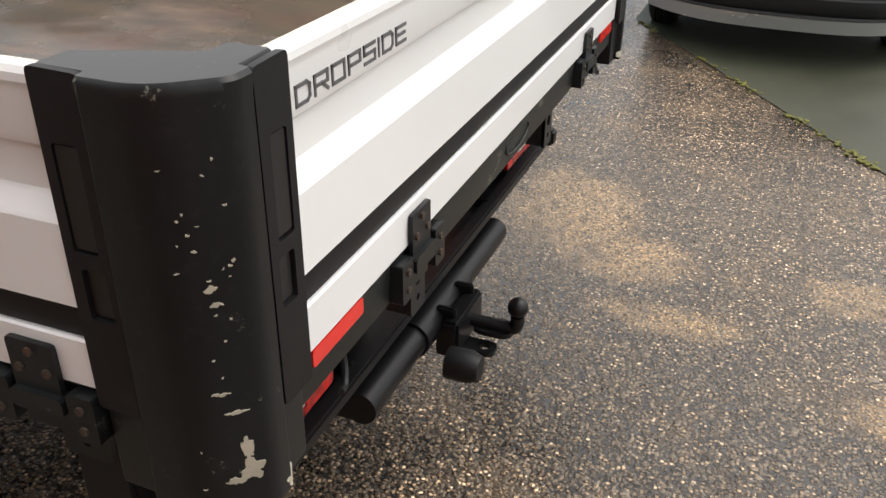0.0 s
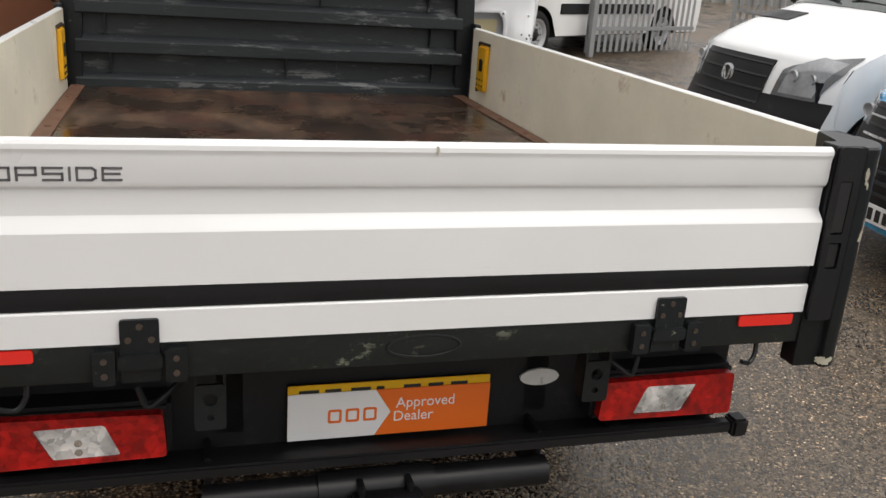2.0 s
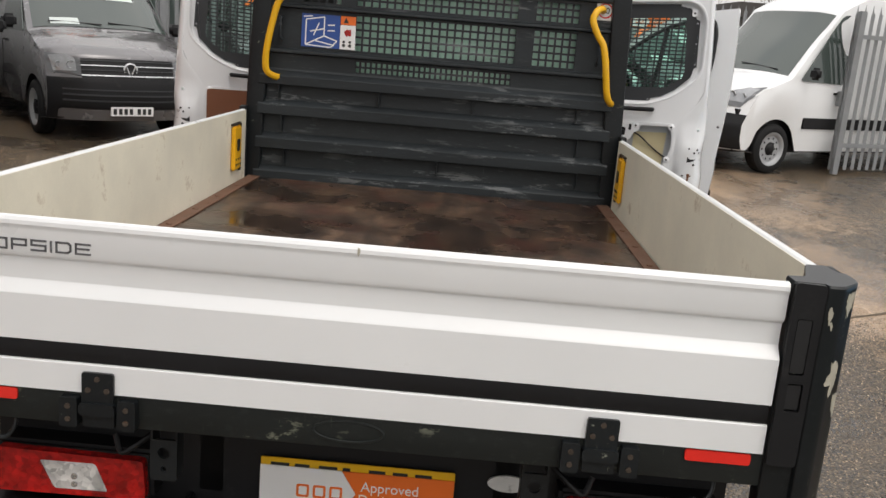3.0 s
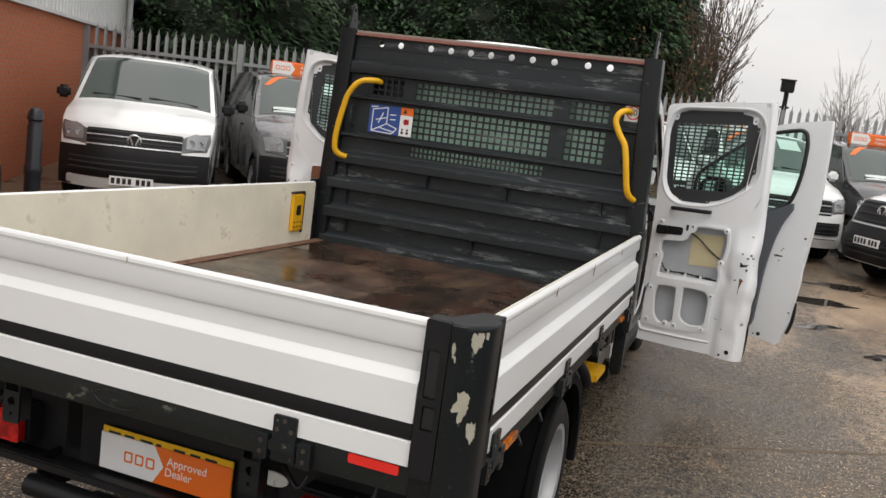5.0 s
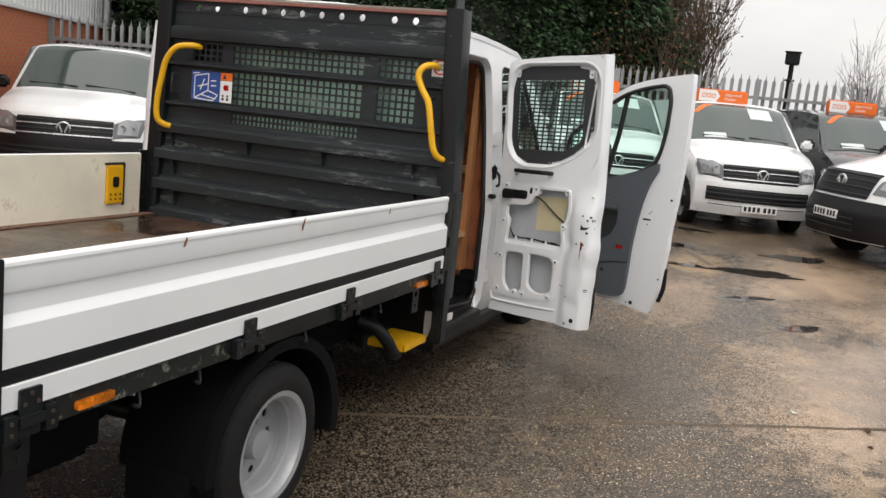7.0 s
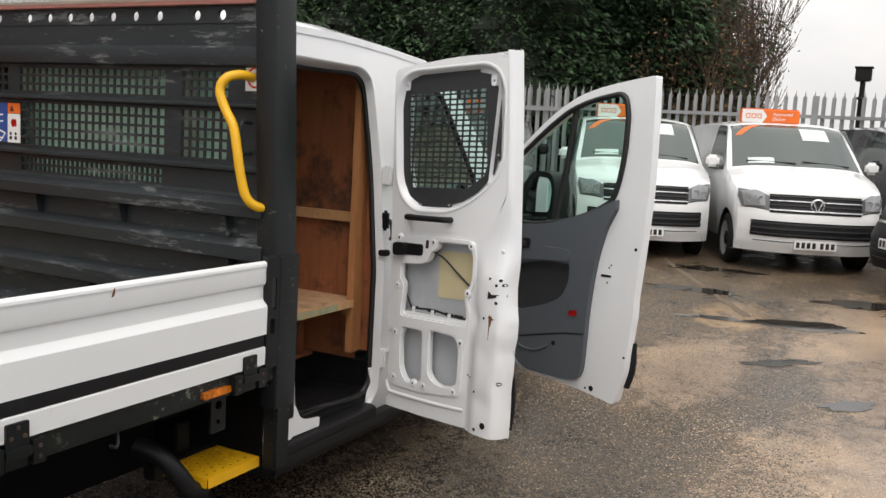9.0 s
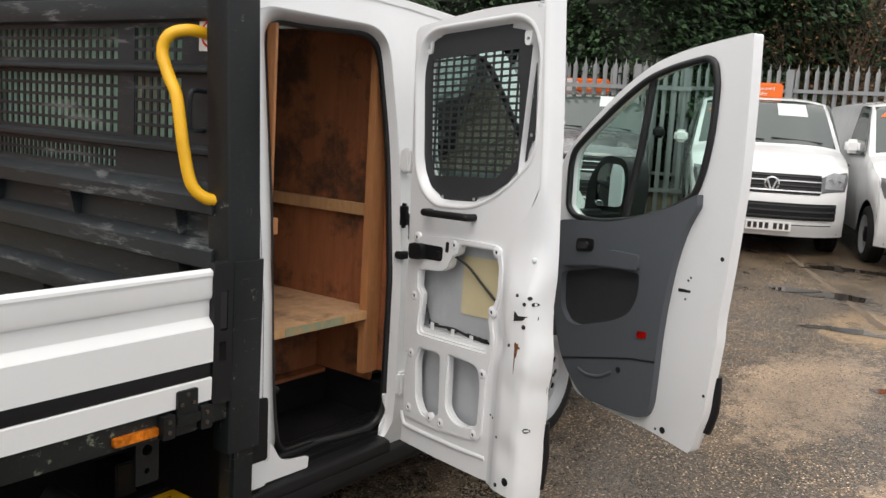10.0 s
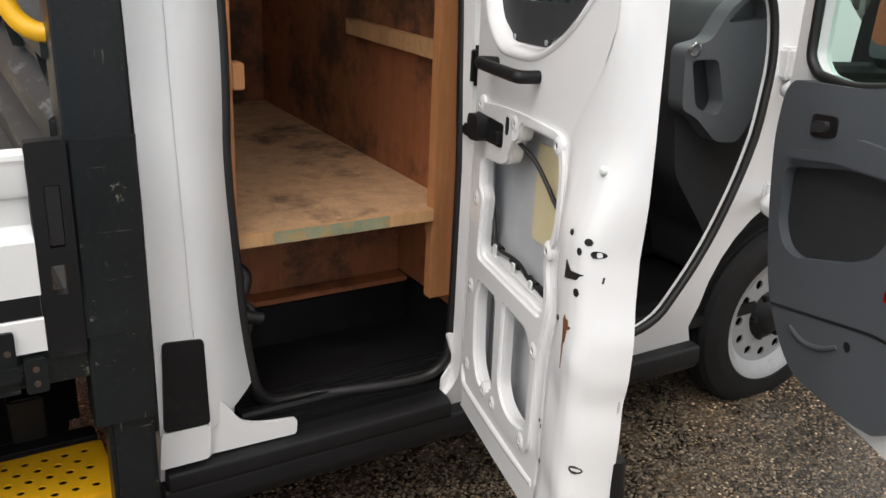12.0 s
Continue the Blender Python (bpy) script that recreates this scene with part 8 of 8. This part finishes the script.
# ---- palisade fences and gate ----
def palisade(name, a, b, label, height=2.4, pitch=0.155, lift=0.0):
    """A steel palisade fence from a to b: pointed pales on two rails between posts."""
    a, b = Vector((*a, 0)), Vector((*b, 0))
    d = (b - a).normalized()
    n = Vector((-d.y, d.x, 0))
    root = thing(name, label, "fence" if name == "palisade_fence" else "gate", kind="")
    length = (b - a).length
    bmp = bmesh.new()
    pts = [(-0.034, 0.0), (0.034, 0.0), (0.034, height - 0.13), (0.014, height - 0.10), (0.0, height), (-0.014, height - 0.10), (-0.034, height - 0.13)]
    for side in (-1, 1):
        prism(bmp, [(u, v) for u, v in pts], 0, 0.003, lambda u, v, w: (u, 0.012 - abs(u) * 0.5 + w, v)) if side == 1 else None
    bmesh.ops.recalc_face_normals(bmp, faces=bmp.faces)
    me = bpy.data.meshes.new("pale")
    bmp.to_mesh(me)
    bmp.free()
    me.materials.append(STEEL)
    k = int(length / pitch)
    ang = math.atan2(d.y, d.x)
    for i in range(k + 1):
        p = a + d * (i * pitch)
        ob = new("pale", me)
        ob.parent = root
        ob.matrix_basis = Matrix.Translation((p.x, p.y, rise(p.x) + 0.05 + lift)) @ Matrix.Rotation(ang, 4, "Z")
    m = Matrix.Rotation(ang, 4, "Z")
    for z in (0.42, 2.0):
        bm = bmesh.new()
        za, zb = rise(a.x) + lift, rise(b.x) + lift
        q = [a - n * 0.012, b - n * 0.012]
        vs = []
        for p, zz in ((q[0], za), (q[1], zb)):
            vs.append([bm.verts.new((p.x + n.x * o, p.y + n.y * o, zz + z + h)) for o, h in ((0, -0.03), (0, 0.03), (-0.04, 0.03), (-0.04, -0.03))])
        for i in range(4):
            bm.faces.new((vs[0][i - 1], vs[0][i], vs[1][i], vs[1][i - 1]))
        bm.faces.new(vs[0]), bm.faces.new(list(reversed(vs[1])))
        part("rail", bm, STEEL, root, "", 0)
    for i in range(int(length / 2.75) + 1):
        p = a + d * min(length, i * 2.75) - n * 0.10
        bm = bmesh.new()
        box(bm, -0.05, 0.05, -0.03, 0.03, 0, height - 0.05)
        part("post", bm, STEEL, root, "", 0, Matrix.Translation((p.x, p.y, rise(p.x) + lift)) @ m)
    return root


palisade("palisade_fence", (-11.1, -10.15), (-14.9, -1.9), "galvanised steel palisade fence with pointed pales")
palisade("palisade_fence", (-17.2, -6.5), (-16.9, 9.5), "galvanised palisade fence along the trees", lift=0.05)
palisade("palisade_gate", (-11.5, 5.62), (-12.50, 8.05), "open galvanised palisade gate in front of the white van", pitch=0.145, lift=0.02)
palisade("palisade_fence", (-17.6, 12.2), (-13.0, 20.5), "galvanised palisade fence beyond the gate")
gate_bits = thing("gate_lock", "steel gate lock box on the gate edge", "lock")
bm = bmesh.new()
box(bm, -11.55, -11.44, 5.55, 5.66, 1.20, 1.42, 0.01)
part("lock_box", bm, STEEL, gate_bits)

# ---- brick building with white cladding ----
DIR = Vector((0.872, 0.490, 0))
NRM = Vector((-0.490, 0.872, 0))
C0 = Vector((-10.35, -9.80, 0))


def on_wall(u, v, w):
    p = C0 + DIR * u + NRM * w
    return (p.x, p.y, v)


wall = thing("wall_south", "red brick lower wall with pale mortar under white cladding", "wall", kind="structure")
bm = bmesh.new()
prism(bm, [(-16, -0.1), (14, -0.1), (14, 2.62), (-16, 2.62)], -0.30, -0.008, on_wall)
part("mortar_bed", bm, MORTAR, wall, "", 0)
bmb = bmesh.new()
box(bmb, -0.1075, 0.1075, -0.05, 0.004, -0.0325, 0.0325)
brick_me = bpy.data.meshes.new("brick")
bmb.to_mesh(brick_me)
bmb.free()
brick_me.materials.append(BRICK)
ANG = math.atan2(DIR.y, DIR.x)
bmr = bmesh.new()
count = 0
for r in range(35):
    for k in range(-70, 62):
        u = k * 0.225 + (0.1125 if r % 2 else 0)
        z = 0.035 + r * 0.075
        near = -1.2 < u < 5.5 and z > 0.9
        if near and count < 300 and (r + k) % 2 == 0:
            ob = new("brick", brick_me)
            ob.parent = wall
            ob.matrix_basis = Matrix.Translation(on_wall(u, z, -0.004)) @ Matrix.Rotation(ANG, 4, "Z")
            count += 1
        else:
            prism(bmr, [(u - 0.1075, z - 0.0325), (u + 0.1075, z - 0.0325), (u + 0.1075, z + 0.0325), (u - 0.1075, z + 0.0325)], -0.05, 0.0, on_wall)
tagged(part("bricks", bmr, BRICK, wall, "", 0), kind="stuff")
bm = bmesh.new()
pr = []
for k in range(-80, 70):
    u = k * 0.2
    pr += [(u, 0.06), (u + 0.10, 0.06), (u + 0.125, 0.035), (u + 0.175, 0.035)]
top = [bm.verts.new(on_wall(u, 6.2, w)) for u, w in pr]
bot = [bm.verts.new(on_wall(u, 2.60, w)) for u, w in pr]
for i in range(1, len(pr)):
    bm.faces.new((bot[i - 1], bot[i], top[i], top[i - 1]))
part("cladding", bm, CLADDING, wall, "white corrugated cladding", 0)
bm = bmesh.new()
prism(bm, [(-16, 2.56), (14, 2.56), (14, 2.62), (-16, 2.62)], 0.0, 0.075, on_wall)
part("flashing", bm, CLADDING, wall)
bm = bmesh.new()
prism(bm, [(-16.2, 6.15), (14, 6.15), (14, 6.40), (-16.2, 6.40)], -0.1, 0.22, on_wall)
part("gutter", bm, GUTTER, wall, "dark green gutter")
bm = bmesh.new()
prism(bm, [(-16, -0.1), (14, -0.1), (14, 6.2), (-16, 6.2)], -8.0, -0.31, on_wall)
part("building_mass", bm, CLADDING, wall, "", 0)
bm = bmesh.new()
for u in (-4.2,):
    tube(bm, [on_wall(u, 0.1, 0.14), on_wall(u, 3.0, 0.14), on_wall(u, 6.1, 0.14)], 0.06, 10)
part("downpipe", bm, CLADDING, wall)
bm = bmesh.new()
prism(bm, [(-6.4, 3.0), (-4.9, 3.0), (-4.9, 4.3), (-6.4, 4.3)], 0.05, 0.075, on_wall)
part("high_window", bm, VANGLASS, wall, "dark high window")

# bollards beside the wall
bol = thing("bollard", "dark cast bollard by the brick wall", "bollard", pose(-6.05, -6.30, rise(-6.05)))
bm = bmesh.new()
lathe(bm, [(0.0, 1.22), (0.06, 1.20), (0.085, 1.15), (0.095, 1.08), (0.075, 1.06), (0.075, 1.02), (0.085, 1.0), (0.088, 0.55), (0.10, 0.52), (0.10, 0.46), (0.09, 0.44), (0.10, 0.0)], lambda a, b, h: (a, b, h), 20)
part("bollard_body", bm, paint("blue_black_paint", (0.014, 0.017, 0.024), 0.4, var=0.1), bol, "", 40)
yb = thing("barrier_post", "black and yellow plastic barrier post", "bollard", pose(-5.05, -6.0, rise(-5.05)))
bm = bmesh.new()
lathe(bm, [(0.0, 0.92), (0.10, 0.90), (0.15, 0.80), (0.17, 0.66), (0.17, 0.65)], lambda a, b, h: (a, b, h), 20)
part("yellow_cap", bm, YELLOW, yb, "", 40)
bm = bmesh.new()
lathe(bm, [(0.175, 0.65), (0.19, 0.55), (0.19, 0.0)], lambda a, b, h: (a, b, h), 20)
part("black_base", bm, BLACK, yb, "", 40)


# ---- trees, pole and far things ----
def conifer(x, y, h, r, seed, mat=NEEDLE, n=20000):
    """A dense conifer: trunk, limbs and many small sprays in an uneven cone."""
    rg = random.Random(seed)
    root = thing("conifer", "tall dark green conifer behind the fence", "tree", pose(x, y, rise(x)), "trees behind the fence")
    bm = bmesh.new()
    tube(bm, [(0, 0, 0), (0.05, 0, h * 0.4), (0, 0.05, h * 0.92)], 0.2, 8, 0.03)
    for k in range(30):
        z = h * (0.1 + 0.85 * k / 30)
        a = k * 2.4
        q = r * (1 - z / h) * 0.9 + 0.1
        tube(bm, [(0, 0, z), (q * 0.6 * math.cos(a), q * 0.6 * math.sin(a), z - 0.1), (q * math.cos(a), q * math.sin(a), z + 0.05)], 0.035, 5, 0.008)
    part("trunk", bm, BARK, root)
    # dark shell added inside the crown, coloured as the shade between its sprays
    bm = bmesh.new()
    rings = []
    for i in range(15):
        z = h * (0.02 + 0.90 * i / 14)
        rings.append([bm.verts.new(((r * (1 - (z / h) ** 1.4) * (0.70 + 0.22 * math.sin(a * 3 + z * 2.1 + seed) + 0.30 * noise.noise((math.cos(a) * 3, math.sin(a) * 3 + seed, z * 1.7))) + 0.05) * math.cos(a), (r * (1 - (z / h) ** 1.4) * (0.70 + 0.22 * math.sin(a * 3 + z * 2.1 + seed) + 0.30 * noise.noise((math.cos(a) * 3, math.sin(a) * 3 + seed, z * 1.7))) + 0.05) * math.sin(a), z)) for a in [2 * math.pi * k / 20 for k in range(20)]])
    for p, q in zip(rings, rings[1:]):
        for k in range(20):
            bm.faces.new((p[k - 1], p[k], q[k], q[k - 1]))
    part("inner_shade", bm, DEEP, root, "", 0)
    verts, faces = [], []
    for k in range(n):
        z = h * (0.04 + 0.96 * rg.random() ** 1.15)
        a = rg.random() * 2 * math.pi
        lobes = 1 + 0.22 * math.sin(a * 3 + z * 2.1 + seed) + 0.20 * noise.noise((math.cos(a) * 2, math.sin(a) * 2 + seed, z * 0.9))
        full = r * (1 - (z / h) ** 1.4) * lobes + 0.12
        clump = noise.noise((full * math.cos(a) * 1.5 + seed, full * math.sin(a) * 1.5, z * 1.9))
        q = full * (0.58 + 0.42 * rg.random() ** 0.4) * (1 + 0.30 * clump)
        p = Vector((q * math.cos(a), q * math.sin(a), z + rg.uniform(-0.1, 0.1)))
        out = Vector((math.cos(a) + rg.uniform(-0.5, 0.5), math.sin(a) + rg.uniform(-0.5, 0.5), rg.uniform(-0.8, 0.25))).normalized()
        side = out.cross(Vector((rg.uniform(-0.4, 0.4), rg.uniform(-0.4, 0.4), 1))).normalized()
        s = rg.uniform(0.09, 0.21)
        up = side.cross(out)
        i = len(verts)
        verts += [tuple(p - side * s * 0.16), tuple(p + out * s * 0.6 + up * s * 0.10), tuple(p + side * s * 0.20), tuple(p + out * s * 1.25 - up * s * 0.25), tuple(p + out * s * 0.75 - side * s * 0.45 - up * s * 0.1)]
        faces += [(i, i + 1, i + 2), (i + 1, i + 3, i + 2), (i, i + 4, i + 1)]
    me = bpy.data.meshes.new("crown")
    me.from_pydata(verts, [], faces)
    me.materials.append(mat)
    ob = new("crown", me)
    ob.parent = root
    return root


def bare_tree(x, y, h, seed, spread=0.5, leaves=0, label="bare winter tree with fine twigs", depth=7):
    rg = random.Random(seed)
    root = thing("bare_tree", label, "tree", pose(x, y, rise(x)), "trees behind the fence")
    bm = bmesh.new()
    tips = []

    def grow(p, d, length, r, lev):
        mid = p + d * length * 0.5 + Vector((rg.gauss(0, 0.04), rg.gauss(0, 0.04), 0)) * length
        e = p + d * length
        tube(bm, [p, mid, e], max(r, 0.006), 6 if lev < 2 else 3, max(r * 0.7, 0.005))
        if lev >= depth:
            tips.append(e)
            return
        for k in range(7 if lev == 0 else 3 if lev < 4 else 2):
            wide = spread * (0.35 if k == 0 else 1.25)
            nd = (d + Vector((rg.gauss(0, wide), rg.gauss(0, wide), 0.16 + rg.gauss(0, wide * 0.4)))).normalized()
            tall = rg.uniform(0.78, 0.95) if k == 0 else rg.uniform(0.5, 0.75)
            grow(e if k == 0 else p + (e - p) * rg.uniform(0.35, 1.0), nd, length * tall if lev else h * rg.uniform(0.17, 0.24), r * 0.66, lev + 1)

    grow(Vector((0, 0, 0)), Vector((0.03, 0, 1)), h * 0.12, h * 0.0065, 0)
    part("limb_crown", bm, BARK, root, "", 0)
    if leaves:
        verts, faces = [], []
        for k in range(leaves):
            p = rg.choice(tips) + Vector((rg.gauss(0, 0.12), rg.gauss(0, 0.12), rg.gauss(0, 0.12)))
            a, c = Vector((rg.gauss(0, 1), rg.gauss(0, 1), rg.gauss(0, 1))).normalized() * 0.045, Vector((rg.gauss(0, 1), rg.gauss(0, 1), rg.gauss(0, 1))).normalized() * 0.045
            i = len(verts)
            verts += [tuple(p), tuple(p + a), tuple(p + a + c), tuple(p + c)]
            faces.append((i, i + 1, i + 2, i + 3))
        me = bpy.data.meshes.new("leaves")
        me.from_pydata(verts, [], faces)
        me.materials.append(AUTUMN)
        ob = new("leaves", me)
        ob.parent = root
    return root


for k, (x, y, h, r) in enumerate(((-20.5, -14.5, 9.5, 3.0), (-20.0, -11.5, 8.8, 2.6), (-19.8, -9.0, 9.3, 2.6), (-20.2, -6.6, 8.2, 2.4), (-19.6, -4.4, 9.0, 2.5), (-20.3, -2.4, 8.4, 2.4), (-19.9, -1.6, 8.0, 1.8), (-23.0, -8.0, 11.0, 3.0), (-23.5, -3.0, 10.5, 3.0), (-23, -13, 11, 3.2), (-16.2, -10.5, 8.6, 2.6), (-15.8, -14.5, 9.0, 3.0), (-19.5, -18, 9.5, 3.2))):
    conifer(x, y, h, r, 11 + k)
bare_tree(-20.6, 0.20, 6.0, 4, 0.25, 260, "half bare autumn tree with a few brown leaves", 8)
bare_tree(-19.6, -0.35, 2.8, 8, 0.40, 1500, "low brown bush with withered leaves", 6)
bare_tree(-18.9, -0.75, 5.0, 12, 0.30, 1600, "half bare autumn tree with brown leaves", 6)
bare_tree(-20.6, -7.6, 7.2, 21, 0.42, 3000, "half bare autumn tree among conifers", 6)
for k, (x, y, h) in enumerate(((-36.0, 4.7, 5.6), (-38.5, 9.2, 6.6), (-40.0, 14.0, 6.4), (-41.0, 19.0, 6.2))):
    bare_tree(x, y, h, 5 + k, 0.44, 0, depth=6)

lamp_pole = thing("lamp_post", "dark floodlight pole beyond the fence", "lamp post", pose(-27.0, 1.95, rise(-27)))
bm = bmesh.new()
tube(bm, [(0, 0, 0), (0, 0, 1.8), (0, 0, 3.3)], 0.09, 10, 0.07)
lathe(bm, [(0.13, 2.8), (0.15, 2.82), (0.13, 2.86)], lambda a, b, h: (a, b, h), 12)
part("pole", bm, BLACK, lamp_pole)
bm = bmesh.new()
box(bm, -0.2, 0.2, -0.20, 0.20, 3.28, 3.62, 0.03)
box(bm, -0.22, 0.22, -0.23, 0.23, 3.62, 3.66, 0.01)
part("lamp_head", bm, BLACK, lamp_pole)

shed = thing("far_shed", "low dark shed with a pale ribbed front beyond the vans", "building")
bm = bmesh.new()
box(bm, -34, -29, 9.0, 26.0, 0.2, 3.0)
part("shed_wall", bm, paint("grey_ribbed_wall", (0.22, 0.22, 0.21), 0.7, var=0.2, dirt=(0.1, 0.1, 0.1), dirt_scale=2), shed, "", 0)
bm = bmesh.new()
box(bm, -34.3, -28.7, 8.7, 26.3, 3.0, 3.5)
part("shed_roof", bm, paint("dark_roof_edge", (0.07, 0.065, 0.06), 0.7, var=0.2), shed, "", 0)
bm = bmesh.new()
for k in range(26):
    box(bm, -29.0, -28.9, 9.3 + 0.62 * k, 9.5 + 0.62 * k, 0.3, 2.9)
part("shed_ribs", bm, paint("pale_shed_ribs", (0.30, 0.30, 0.29), 0.7, var=0.2), shed, "", 0)
# cars behind the fence
vehicle("panel_van", "grey van parked behind the palisade fence", (-13.5, -8.2), 118, VAN, VANGREY, VANGREY, group="vans behind the fence")
vehicle("panel_van", "silver grey van parked behind the fence under the trees", (-16.3, -4.2), 118, VAN, VANMID, VANMID, group="vans behind the fence")

# ---- marks on the ground ----
for cx, cy, rx, ry, sd, tn in ((-9.42, 2.48, 0.20, 0.50, 3.1, 0.35), (-10.9, 2.9, 0.2, 0.4, 4.2, 0.2), (-7.87, 2.48, 0.10, 0.30, 5.3, 0.7), (-7.0, 3.05, 0.09, 0.26, 6.4, 0.8), (-9.24, 1.72, 0.10, 0.30, 7.7, 0.3), (-10.6, 1.2, 0.16, 0.5, 8.6, 0.1), (-12.2, 1.2, 0.15, 0.5, 9.7, 0.2)):
    lying("puddle", blob(cx, cy, rx, ry, sd, 60, 0.6, tn), PUDDLE, "shallow brown rainwater puddle", "puddle", 0.004)


def joint(a, b, wd, name, label):
    a, b = Vector(a), Vector(b)
    d = (b - a).normalized()
    n = Vector((-d.y, d.x))
    k = max(4, int((b - a).length / 0.12))
    left = [tuple(a.lerp(b, i / k) + n * wd * (0.6 + 0.5 * noise.noise((i * 0.7, wd * 9, 1)))) for i in range(k + 1)]
    right = [tuple(a.lerp(b, i / k) - n * wd * (0.6 + 0.5 * noise.noise((i * 0.7, wd * 9, 7)))) for i in range(k, -1, -1)]
    lying(name, left + right, SLABEDGE, label, "joint", 0.0022)


joint((-2.55, 0.1), (-5.0, 4.2), 0.03, "ground_joint", "brown silted joint across the tarmac")
joint((-13.6, -0.1), (-9.5, 2.0), 0.06, "ground_joint", "brown channel joint running towards the fence")


# litter on the tarmac
def fallen_leaf(x, y, size, turn):
    bm = bmesh.new()
    rim = []
    for k in range(14):
        a = 2 * math.pi * k / 14
        r = size * (1 + 0.22 * math.cos(5 * a)) * (0.75 + 0.25 * abs(math.cos(a)))
        rim.append((r * math.cos(a), r * 0.7 * math.sin(a), 0.012 + 0.012 * math.sin(3 * a)))
    lo = [bm.verts.new(p) for p in rim]
    hi = [bm.verts.new((p[0], p[1], p[2] + 0.001)) for p in rim]
    bm.faces.new(list(reversed(lo)))
    bm.faces.new(hi)
    for k in range(14):
        bm.faces.new((lo[k - 1], lo[k], hi[k], hi[k - 1]))
    ob = part("fallen_leaf", bm, paint("dead_brown_leaf", (0.085, 0.035, 0.018), 0.6, var=0.3), None, "", 40, pose(x, y, rise(x), 0, 0, turn))
    return tagged(ob, "dead brown leaf lying on the wet tarmac", "leaf", "fallen leaves")


fallen_leaf(-4.52, 3.49, 0.030, 20)
fallen_leaf(-4.22, 3.49, 0.016, 80)
bm = bmesh.new()
plate(bm, blob(0, 0, 0.022, 0.014, 2.2, 14, 0.5), [], 0.006, 0.009, lambda u, v, w: (u, v, w))
tagged(part("litter_scrap", bm, PAPER, None, "", 0, pose(-4.59, 3.06, rise(-4.59), 0, 0, 30)), "small white scrap of paper on the tarmac", "litter")
